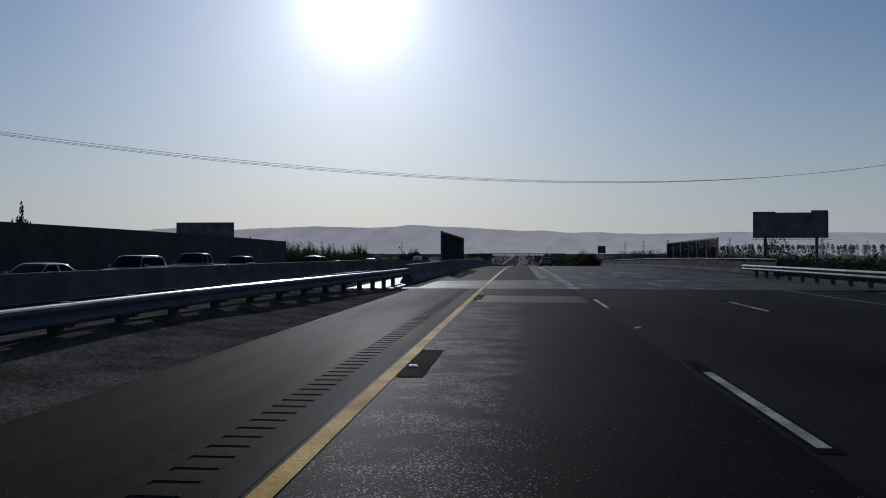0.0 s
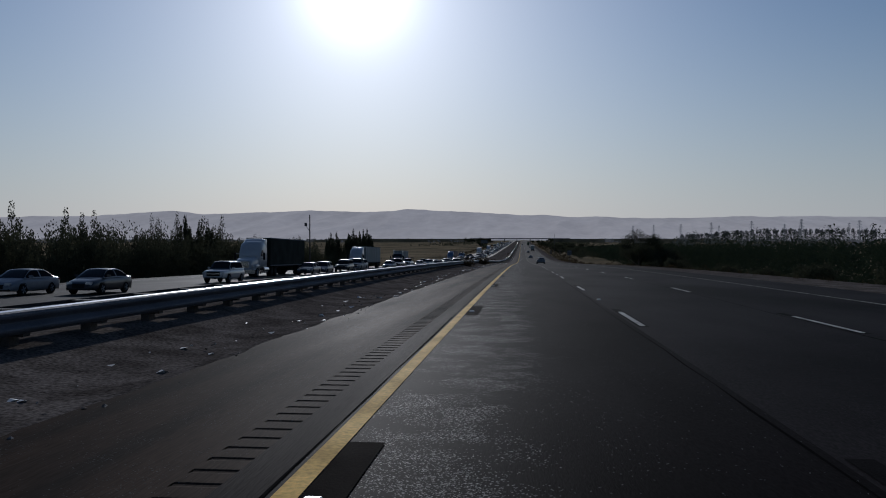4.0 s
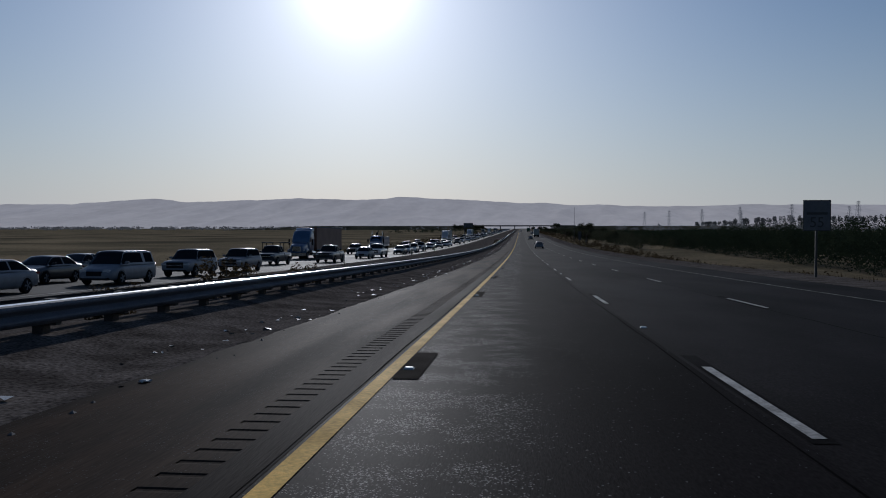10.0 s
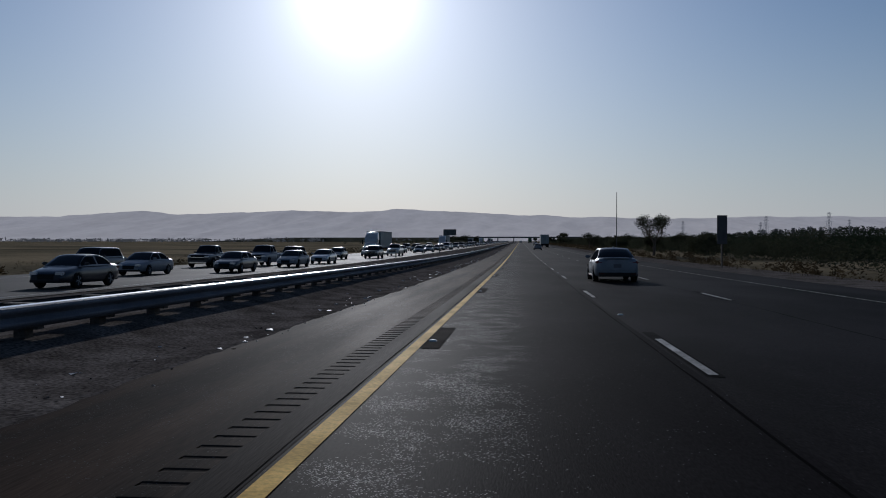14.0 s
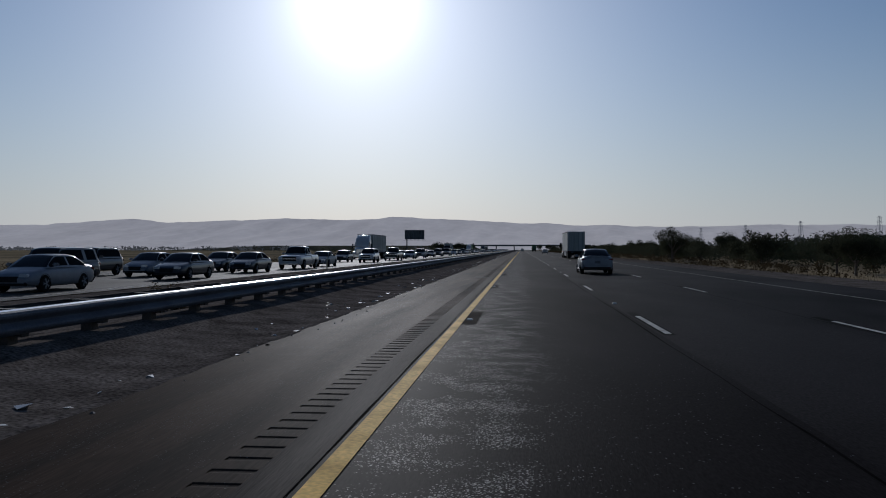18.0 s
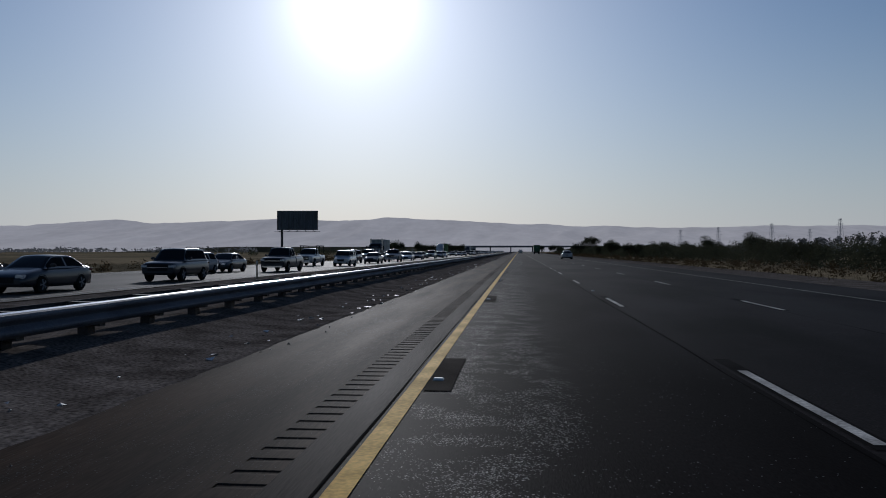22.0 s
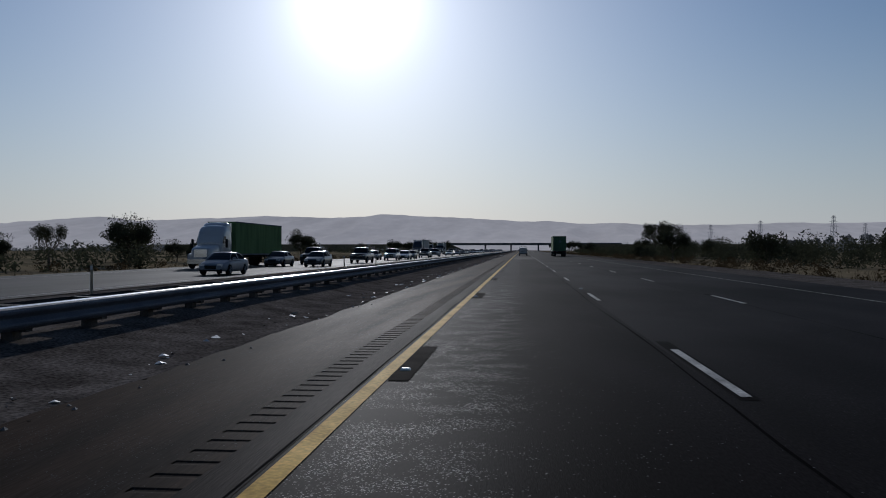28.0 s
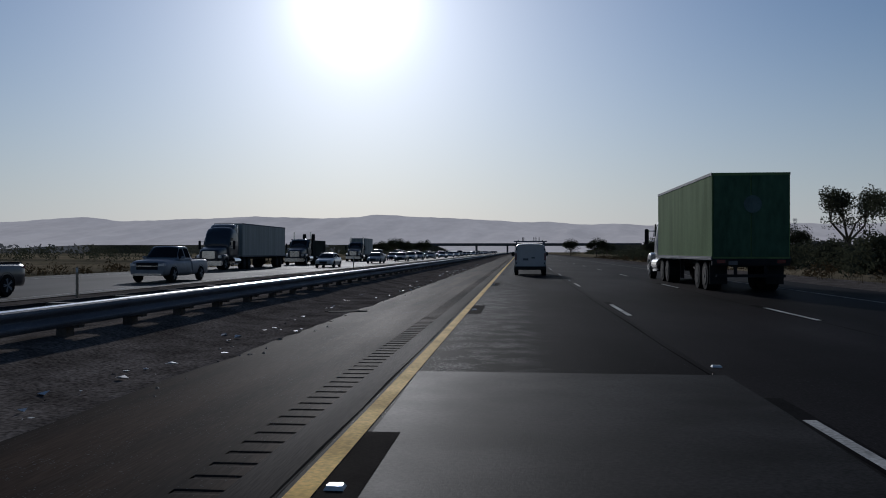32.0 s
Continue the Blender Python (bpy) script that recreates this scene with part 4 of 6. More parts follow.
def build_car(kind, colour, label, rack="", detail=2):
    c = CARS[kind]
    paint = PAINTS[colour]
    g = empty(kind if kind in ("sedan", "pickup", "minivan") else {"suv": "suv", "hatch": "hatchback", "wagon": "station_wagon"}[kind])
    tagged(g, label, "car" if kind != "pickup" else "pickup truck")
    L, W, H = c["L"] / 2, c["W"] / 2, c["H"]
    zb = 0.24 if kind in ("sedan", "hatch", "wagon", "minivan") else 0.34
    st = [(-L, W * 0.80, zb + 0.16, c["tail"] - 0.25), (-L + 0.07, W * 0.92, zb + 0.06, c["tail"] - 0.06), (-L + 0.35, W * 0.985, zb, c["tail"]),
          (c["c"][0] * 0.9, W, zb - 0.02, c["tail"]), (-0.3, W, zb - 0.03, c["belt"]), (c["c"][1] - 0.25, W * 0.995, zb - 0.02, c["belt"]),
          (c["c"][1] + 0.05, W * 0.985, zb, c["hood"] + 0.01), (L - 0.55, W * 0.95, zb, c["hood"] - 0.09), (L - 0.15, W * 0.86, zb + 0.04, c["hood"] - 0.22), (L, W * 0.70, zb + 0.12, c["hood"] - 0.38)]
    if kind in ("pickup", "suv"):
        st[-3:] = [(L - 0.5, W * 0.97, zb, c["hood"] - 0.03), (L - 0.1, W * 0.92, zb + 0.03, c["hood"] - 0.1), (L, W * 0.86, zb + 0.08, c["hood"] - 0.2)]
    part("body", loft(st), paint, g)
    (c0, c1), (r0, r1), rw = c["c"], c["r"], c["roofw"]
    bw = W * 0.93
    zc, zr = c["belt"] - 0.05, H - 0.035
    mid = (c0 + c1) / 2 - 0.05
    cuts = (c0 - 1, mid - 0.03, mid + 0.05, c1 + 1)
    pillars = ((cuts[0], cuts[1]), (cuts[2], cuts[3]))
    if detail > 0 and kind in ("suv", "wagon", "minivan"):
        a = c0 + (c1 - c0) * 0.33
        pillars = ((c0 - 1, a - 0.04), (a + 0.04, mid + 0.25), (mid + 0.33, c1 + 1))
    cabin_parts(g, paint, c0, c1, r0, r1, zc, zr, bw, rw * 1.06, pillars, detail)
    for x in (-W + 0.10, W - 0.10):
        for y in c["wb"]:
            wheel(g, x, y, c["tr"], 0.22, rim=detail > 0)
            if detail < 1:
                continue
            s = 1 if x > 0 else -1
            bm = bmesh.new()
            bmesh.ops.create_cone(bm, cap_ends=True, segments=20, radius1=c["tr"] * 1.09, radius2=c["tr"] * 1.09, depth=0.03, matrix=Matrix.Translation((s * (W - 0.012), y, c["tr"] + 0.02)) @ pose(0, 0, 0, 0, 90, 0))
            bmesh.ops.delete(bm, geom=[v for v in bm.verts if v.co.z < 0.1], context="VERTS")
            part("wheel_arch", bm, M_TRIM, g)
    for s in (-1, 1):
        part("headlight", boxed(s * W * (0.74 if kind in ("pickup", "suv") else 0.62) - 0.17, s * W * (0.74 if kind in ("pickup", "suv") else 0.62) + 0.17, L - 0.24, L - 0.02 + (0.035 if kind in ("pickup", "suv") else 0), c["hood"] - 0.36, c["hood"] - 0.2, 0.03), M_HEAD, g)
        if detail > 0:
            tl = part("tail_light", boxed(s * W * 0.76 - 0.2, s * W * 0.76 + 0.2, -L + 0.012, -L + 0.34, c["tail"] - 0.25, c["tail"] - 0.14, 0.04), M_TAIL, g)
            if detail > 1:
                part("reversing_lens", boxed(s * W * 0.60 - 0.1, s * W * 0.60 + 0.1, -L + 0.0, -L + 0.05, c["tail"] - 0.22, c["tail"] - 0.17, 0.012), M_RIM, tl, "pale reversing lens")
        if detail > 0:
            part("door_mirror", boxed(s * (W + 0.055) - 0.12, s * (W + 0.055) + 0.12, c1 - 0.44, c1 - 0.30, zc + 0.05, zc + 0.19, 0.04), paint, g)
        for y in (-0.75, 0.25) if detail > 1 else ():
            part("door_handle", boxed(s * (W + 0.005) - 0.015, s * (W + 0.005) + 0.015, y - 0.1, y + 0.1, c["belt"] - 0.2, c["belt"] - 0.16), paint if colour != "dark" else M_CHROME, g)
    gw, gz = (0.58, 0.16) if kind in ("pickup", "suv") else (0.42, 0.3)
    gr = part("grille", boxed(-W * gw, W * gw, L - 0.10, L + 0.012, c["hood"] - 0.54, c["hood"] - gz, 0.02), M_TRIM, g)
    if kind in ("pickup", "suv") and detail > 0:
        part("grille_bar", boxed(-W * gw * 0.96, W * gw * 0.96, L + 0.008, L + 0.03, c["hood"] - 0.36, c["hood"] - 0.31, 0.008), M_CHROME, gr)
    part("front_bumper", boxed(-W * 0.78, W * 0.78, L - 0.16, L + 0.02, zb + 0.02, zb + 0.16, 0.03), M_TRIM if kind != "pickup" else M_CHROME, g)
    part("rear_bumper", boxed(-W * 0.84, W * 0.84, -L - 0.02, -L + 0.16, zb + 0.0, zb + 0.2, 0.03), M_TRIM if kind != "pickup" else M_CHROME, g)
    if detail > 1:
        part("boot_lip", boxed(-W * 0.66, W * 0.66, -L + 0.02, -L + 0.14, c["tail"] - 0.035, c["tail"] - 0.005, 0.012), paint, g)
        lid = part("boot_lid", boxed(-W * 0.5, W * 0.5, -L - 0.004, -L + 0.05, zb + 0.28, c["tail"] - 0.08, 0.03), paint, g)
        part("lid_gap", boxed(-W * 0.86, W * 0.86, -L + 0.0, -L + 0.03, zb + 0.262, zb + 0.275), M_TRIM, lid)
        part("plate_recess", boxed(-0.27, 0.27, -L - 0.010, -L + 0.02, zb + 0.36, zb + 0.54, 0.02), paint, lid)
        part("bumper_crease", boxed(-W * 0.88, W * 0.88, -L - 0.03, -L + 0.10, zb + 0.2, zb + 0.25, 0.02), paint, g)
        for s in (-1, 1):
            part("bumper_reflector", boxed(s * W * 0.72 - 0.12, s * W * 0.72 + 0.12, -L - 0.03, -L + 0.0, zb + 0.1, zb + 0.13, 0.006), M_TAIL, g)
            part("window_trim", boxed(s * (bw + 0.004) - 0.008, s * (bw + 0.004) + 0.008, c0 + 0.4, c1 - 0.25, zc - 0.005, zc + 0.022, 0.004), M_CHROME, g)
        part("aerial_fin", loft([(r0 + 0.1, 0.02, H - 0.02, H + 0.06), (r0 + 0.22, 0.03, H - 0.02, H + 0.03), (r0 + 0.34, 0.01, H - 0.02, H)], 2), paint, g)
        for s in (-1, 1):
            part("sill", boxed(s * (W - 0.02) - 0.025, s * (W - 0.02) + 0.025, -0.95, 1.0, zb - 0.02, zb + 0.07, 0.015), M_CHROME, g)
            part("door_gap", boxed(s * (W + 0.001) - 0.004, s * (W + 0.001) + 0.004, mid + 0.0, mid + 0.012, zb + 0.1, c["belt"] - 0.06), M_TRIM, g)
        part("number_plate", boxed(-0.16, 0.16, -L - 0.022, -L + 0.01, zb + 0.37, zb + 0.52), M_PLATE, g)
    if kind == "pickup":
        part("cargo_bed", boxed(-W * 0.84, W * 0.84, -L + 0.12, c0 - 0.08, c["tail"] - 0.03, c["tail"] + 0.012), M_TRIM, g)
    if rack == "rack":
        for y in (-2.4, -0.4, 0.8):
            for s in (-1, 1):
                part("rack_upright", boxed(s * W * 0.88 - 0.03, s * W * 0.88 + 0.03, y - 0.03, y + 0.03, c["tail"], H + 0.22), M_TRIM, g)
            part("rack_bar", boxed(-W * 0.92, W * 0.92, y - 0.03, y + 0.03, H + 0.2, H + 0.26), M_TRIM, g)
        for s in (-1, 1):
            part("rack_rail", boxed(s * W * 0.88 - 0.03, s * W * 0.88 + 0.03, -2.5, 1.0, H + 0.26, H + 0.31), M_GALV, g)
    return g


def build_tractor(g, paint, y_back, sleeper, stacks=True):
    """A conventional tractor; y_back is the back of its cab."""
    cl = 2.3 if sleeper else 1.5
    f = y_back + cl
    part("cab", loft([(y_back, 1.12, 0.95, 3.0 if not sleeper else 3.6), (y_back + 0.1, 1.2, 0.9, 3.05 if not sleeper else 3.7), (f - 0.75, 1.2, 0.9, 2.95 if not sleeper else 3.55), (f - 0.1, 1.12, 0.92, 2.2)]), paint, g)
    part("windshield", quad_pane([(-0.98, f - 0.12, 2.1), (0.98, f - 0.12, 2.1), (0.95, f - 0.62, 2.85), (-0.95, f - 0.62, 2.85)], (0, 1, 0.6), 0.05), M_GLASS, g)
    part("hood", loft([(f - 0.3, 1.02, 0.85, 2.1), (f + 0.8, 0.98, 0.8, 1.95), (f + 1.5, 0.88, 0.75, 1.75), (f + 1.68, 0.78, 0.8, 1.6)]), paint, g)
    part("grille", boxed(-0.55, 0.55, f + 1.6, f + 1.72, 0.95, 1.6, 0.03), M_CHROME, g)
    part("bumper", boxed(-1.18, 1.18, f + 1.45, f + 1.8, 0.38, 0.78, 0.06), M_CHROME, g)
    for s in (-1, 1):
        part("side_window", quad_pane([(s * 1.2, f - 0.9, 2.1), (s * 1.19, f - 0.25, 2.1), (s * 1.16, f - 0.6, 2.75), (s * 1.18, f - 0.9, 2.75)], (s, 0, 0), 0.03), M_GLASS, g)
        part("headlight", boxed(s * 0.9 - 0.16, s * 0.9 + 0.16, f + 1.4, f + 1.66, 1.0, 1.25, 0.04), M_HEAD, g)
        part("fender", loft([(f + 0.3, 0.22, 0.75, 1.2), (f + 0.75, 0.24, 1.0, 1.32), (f + 1.5, 0.2, 0.75, 1.2)]), paint, g).location.x = s * 1.02
        mirror = part("mirror", boxed(s * 1.52 - 0.1, s * 1.52 + 0.1, f - 0.3, f - 0.18, 1.75, 2.5, 0.03), M_TRIM, g)
        bm = bmesh.new()
        for z in (1.9, 2.4):
            cyl(bm, (s * 1.15, f - 0.25, z), (s * 1.5, f - 0.25, z), 0.025, seg=6)
        part("mirror_arm", bm, M_CHROME, mirror)
        part("fuel_tank", cyl(bmesh.new(), (s * 1.0, y_back - 0.3, 0.75), (s * 1.0, y_back + 1.2, 0.75), 0.32, seg=16), M_CHROME, g)
        part("step", boxed(s * 1.12 - 0.12, s * 1.12 + 0.12, y_back + 0.1, y_back + 1.2, 0.42, 0.5), M_CHROME, g)
        if stacks:
            part("exhaust_stack", cyl(bmesh.new(), (s * 1.0, y_back - 0.22, 1.0), (s * 1.0, y_back - 0.22, 3.9), 0.09, seg=10), M_CHROME, g)
        wheel(g, s * 1.05, f + 0.9, 0.51, 0.3)
        for y in (y_back - 1.5, y_back - 2.8):
            wheel(g, s * 0.98, y, 0.51, 0.5)
    part("chassis", boxed(-0.45, 0.45, y_back - 3.3, f + 1.2, 0.7, 0.95), M_TRIM, g)
    return f + 1.8


def build_semi(cab, box_c, label, trailer=13.6, sleeper=True, deflector=True, panel_label="", dry_van=False, rods=True, stacks=True):
    """Tractor with box trailer, its tail at y = 0, heading +y."""
    g = empty("semi_truck")
    tagged(g, label, "truck")
    paint, pb = PAINTS[cab], PAINTS[box_c]
    w, zf, zt = 1.295, 1.12, 4.08
    t = part("trailer_box", boxed(-w, w, 0, trailer, zf, zt, 0.02), pb, g, panel_label)
    for s in (-1, 1):
        part("rear_door", boxed(s * 0.635 - 0.615, s * 0.635 + 0.615, -0.03, 0.0, zf + 0.08, zt - 0.1, 0.008), M_GREEN_SHADED if box_c == "green" else pb, t)
        for x in (0.35, 0.95) if rods else ():
            part("lock_rod", cyl(bmesh.new(), (s * x, -0.05, zf + 0.1), (s * x, -0.05, zt - 0.12), 0.02, seg=6), M_GALV, t)
        part("tail_light", boxed(s * 1.0 - 0.14, s * 1.0 + 0.14, -0.04, 0.02, 0.98, 1.1), M_TAIL, g)
        part("mud_flap", boxed(s * 0.95 - 0.3, s * 0.95 + 0.3, 0.55, 0.57, 0.25, 1.0), M_TRIM, g)
        part("bottom_rail", boxed(s * (w + 0.006) - 0.02, s * (w + 0.006) + 0.02, 0.02, trailer - 0.02, zf - 0.03, zf + 0.09), M_GALV, g)
        part("rail_ridge", boxed(s * (w + 0.014) - 0.02, s * (w + 0.014) + 0.02, 0.02, trailer - 0.02, zf + 0.02, zf + 0.04), M_RIM, g)
        part("top_rail", boxed(s * (w + 0.002) - 0.015, s * (w + 0.002) + 0.015, 0.02, trailer - 0.02, zt - 0.09, zt + 0.008), M_TRIM if dry_van else M_GALV, g)
        if dry_van:
            # reflectors in pairs over the rail, a document holder, an air skirt between the axles
            n = 12
            for i in range(n):
                for d in (0.0, 0.16):
                    part("reflector", boxed(s * (w + 0.004) - 0.006, s * (w + 0.004) + 0.006, 0.7 + i * (trailer - 1.5) / n + d, 0.78 + i * (trailer - 1.5) / n + d, zf + 0.13, zf + 0.18), M_TAIL, g)
            part("document_holder", boxed(s * (w + 0.01) - 0.012, s * (w + 0.01) + 0.012, trailer - 2.3, trailer - 2.15, zf + 0.22, zf + 0.62, 0.01), M_TRIM, g)
            bm = bmesh.new()
            pts = [(4.3, 1.1), (4.9, 0.35), (10.6, 0.42), (11.0, 1.1)]
            q0 = [bm.verts.new((s * 1.2, y, z)) for y, z in pts]
            q1 = [bm.verts.new((s * 1.23, y, z)) for y, z in pts]
            bm.faces.new(q0)
            bm.faces.new(list(reversed(q1)))
            for i in range(4):
                bm.faces.new((q0[i], q1[i], q1[(i + 1) % 4], q0[(i + 1) % 4]))
            bmesh.ops.recalc_face_normals(bm, faces=bm.faces)
            part("side_skirt", bm, M_GALV, g, "grey air skirt under the trailer")
        part("landing_leg", boxed(s * 0.75 - 0.07, s * 0.75 + 0.07, trailer - 3.1, trailer - 2.95, 0.2, zf), M_TRIM, g)
        for y in (1.4, 2.65):
            wheel(g, s * 0.98, y, 0.51, 0.5)
    bm = boxed(-w, w, -0.02, 0.1, zf - 0.22, zf + 0.02, 0.01)
    part("rear_sill", bm, M_TRIM, g)
    bm = bmesh.new()
    box(bm, -1.15, 1.15, 0.0, 0.1, 0.5, 0.6)
    for s in (-1, 1):
        box(bm, s * 0.5 - 0.05, s * 0.5 + 0.05, 0.02, 0.1, 0.6, 0.95)
    part("under_ride_guard", bm, M_TRIM, g)
    part("trailer_frame", boxed(-0.5, 0.5, 0.3, trailer - 0.5, 0.85, zf), M_TRIM, g)
    part("number_plate", boxed(-0.75, -0.45, -0.03, -0.015, 0.92, 1.06), M_PLATE, g)
    yb = trailer + 0.75
    build_tractor(g, paint, yb, sleeper, stacks)
    if dry_van:
        part("cab_shield", boxed(-1.2, 1.2, yb - 0.3, yb + 0.1, 1.0, 3.78, 0.03), paint, g, "tall red shield behind the cab")
    if deflector:
        part("roof_fairing", loft([(yb + 0.1, 1.12, 3.0, 3.95), (yb + 0.7, 1.1, 3.0, 3.9), (yb + 1.5, 1.0, 2.9, 3.3)]), paint, g)
    return g


def build_box_truck(cab, box_c, label, length=7.3, dump=False):
    g = empty("dump_truck" if dump else "box_truck")
    tagged(g, label, "truck")
    zt = 3.7 if not dump else 2.9
    t = part("tipper_body" if dump else "cargo_box", boxed(-1.25, 1.25, 0, length, 1.05, zt, 0.03), PAINTS[box_c], g)
    for s in (-1, 1):
        for y in (1.6, 2.9) if dump else (2.2,):
            wheel(g, s * 0.98, y, 0.5, 0.5)
        part("tail_light", boxed(s * 1.0 - 0.1, s * 1.0 + 0.1, -0.03, 0.02, 0.9, 1.05), M_TAIL, g)
    if dump:
        part("cab_guard", boxed(-1.2, 1.2, length - 0.1, length + 0.9, zt, zt + 0.12, 0.03), PAINTS[box_c], g)
        for x in (-0.5, 0.6):
            part("spare_tyre", cyl(bmesh.new(), (x, length * 0.45, zt + 0.42), (x + 0.25, length * 0.45, zt + 0.42), 0.42, seg=16), M_TYRE, g)
    part("chassis", boxed(-0.45, 0.45, 0.2, length + 0.5, 0.7, 1.05), M_TRIM, g)
    build_tractor(g, PAINTS[cab], length + 0.45, False)
    return g


def build_van(label):
    g = empty("panel_van")
    tagged(g, label, "van")
    p = PAINTS["white"]
    part("body", loft([(0, 0.86, 0.42, 1.72), (0.06, 0.9, 0.36, 1.8), (1.4, 0.92, 0.3, 1.84), (2.9, 0.92, 0.3, 1.84), (3.25, 0.92, 0.3, 1.45), (3.5, 0.91, 0.32, 1.15), (4.2, 0.86, 0.34, 1.0), (4.4, 0.72, 0.4, 0.85)]), p, g)
    part("windshield", quad_pane([(-0.75, 3.45, 1.2), (0.75, 3.45, 1.2), (0.7, 2.92, 1.78), (-0.7, 2.92, 1.78)], (0, 1, 0.8), 0.03), M_GLASS, g)
    for s in (-1, 1):
        d = part("rear_door", boxed(s * 0.405 - 0.395, s * 0.405 + 0.395, -0.03, 0.02, 0.52, 1.7, 0.02), p, g)
        part("door_panel", boxed(s * 0.405 - 0.31, s * 0.405 + 0.31, -0.045, -0.03, 1.12, 1.6, 0.01), p, d)
        for z in (0.7, 1.5):
            part("hinge", boxed(s * 0.8 - 0.03, s * 0.8 + 0.03, -0.05, -0.02, z - 0.05, z + 0.05), M_TRIM, d)
        part("tail_light", boxed(s * 0.845 - 0.05, s * 0.845 + 0.05, -0.035, 0.1, 0.85, 1.3, 0.02), M_TAIL, g)
        part("door_mirror", boxed(s * 1.02 - 0.1, s * 1.02 + 0.1, 3.0, 3.12, 1.1, 1.35, 0.04), M_TRIM, g)
        part("side_window", quad_pane([(s * 0.91, 2.2, 1.2), (s * 0.91, 3.2, 1.2), (s * 0.86, 2.85, 1.72), (s * 0.86, 2.2, 1.72)], (s, 0, 0), 0.03), M_GLASS, g)
        for y in (0.85, 3.5):
            wheel(g, s * 0.8, y, 0.33, 0.22)
        part("ladder_rail", boxed(s * 0.7 - 0.025, s * 0.7 + 0.025, 0.2, 2.8, 1.98, 2.03), M_GALV, g)
    part("door_handle", boxed(0.06, 0.24, -0.06, -0.03, 0.98, 1.04), M_TRIM, g)
    part("number_plate", boxed(-0.42, -0.12, -0.05, -0.03, 0.86, 0.98), M_PLATE, g)
    part("rear_bumper", boxed(-0.88, 0.88, -0.09, 0.08, 0.32, 0.52, 0.03), M_TRIM, g)
    for y in (0.3, 1.4, 2.5):
        b = part("rack_bar", boxed(-0.95, 0.95, y - 0.03, y + 0.03, 1.94, 1.99), M_GALV, g)
        for x in (-0.8, 0.8):
            part("rack_foot", boxed(x - 0.03, x + 0.03, y - 0.03, y + 0.03, 1.8, 1.94), M_GALV, b)
    for x in (-0.45, -0.38, 0.2, 0.32, 0.5):
        part("rack_stop", boxed(x - 0.02, x + 0.02, 0.28, 0.32, 1.99, 2.2), M_TRIM, g)
    return g


_built = {}
COLOUR_WORDS = {"white": "white", "silver": "silver grey", "dark": "dark grey", "blue": "dark blue", "red": "red", "green": "green", "brown": "brown red", "black": "black green", "grey": "pale grey"}
KIND_WORDS = {"sedan": "four-door sedan", "hatch": "small hatchback", "suv": "sport utility car", "wagon": "boxy station wagon", "pickup": "crew-cab pickup truck", "minivan": "minivan"}


def put(kind, colour, m, group="", where="in oncoming traffic", rack="", box_c="", detail=1):
    key = (kind, colour, rack, box_c, where, detail)
    if key in _built:
        o = copy_thing(_built[key], m)
    else:
        if kind in CARS:
            o = build_car(kind, colour, "%s %s %s%s" % (COLOUR_WORDS[colour], KIND_WORDS[kind], "with a ladder rack " if rack else "", where), rack, detail)
        elif kind == "semi":
            o = build_semi(colour, box_c, "%s tractor with %s box trailer %s" % (COLOUR_WORDS[colour], COLOUR_WORDS[box_c], where))
        elif kind == "box":
            o = build_box_truck(colour, box_c, "%s box truck with %s cargo box %s" % (COLOUR_WORDS[colour], COLOUR_WORDS[box_c], where))
        else:
            o = build_box_truck(colour, box_c, "%s dump truck with spare tyres %s" % (COLOUR_WORDS[colour], where), 6.2, True)
        o.matrix_world = m
        _built[key] = o
    if group:
        tagged(o, group=group)
    return o


def slope(y):
    return math.degrees(math.atan((road_z(y + 2) - road_z(y - 2)) / 4))


# vehicles of our own carriageway
M_EMBLEM = mat("faded_emblem", (0.085, 0.12, 0.115), 0.7, spec=0.05, vary=0.2, scale=3)
o = build_van("white panel van with a roof rack, on the inner lane")
o.matrix_world = pose(1.86, 1162, road_z(1162))
o = build_semi("white", "green", "green box trailer behind a white tractor on the outer lane", 11.0, sleeper=False, deflector=False, rods=False, stacks=False)
o.matrix_world = pose(9.1, 1143.4, road_z(1143))
part("emblem", cyl(bmesh.new(), (0.05, -0.034, 3.0), (0.05, -0.046, 3.0), 0.3, seg=24), M_EMBLEM, [c for c in o.children if c.name.startswith("trailer_box")][0], "pale round emblem")
o = build_semi("red", "grey", "pale box trailer behind a red tractor on the outer lane", 15.0, sleeper=False, deflector=False, dry_van=True, stacks=False)
o.matrix_world = pose(9.4, 760.4, road_z(760))
put("sedan", "silver", pose(5.5, 685.4, road_z(685)), where="on the middle lane", detail=2)
for y in (136, 320, 531):
    put("sedan", "silver", pose(5.5, y, road_z(y), slope(y)), where="on the middle lane", detail=2)
put("sedan", "white", pose(9.15, 916.5, road_z(916)), where="on the outer lane", detail=2)

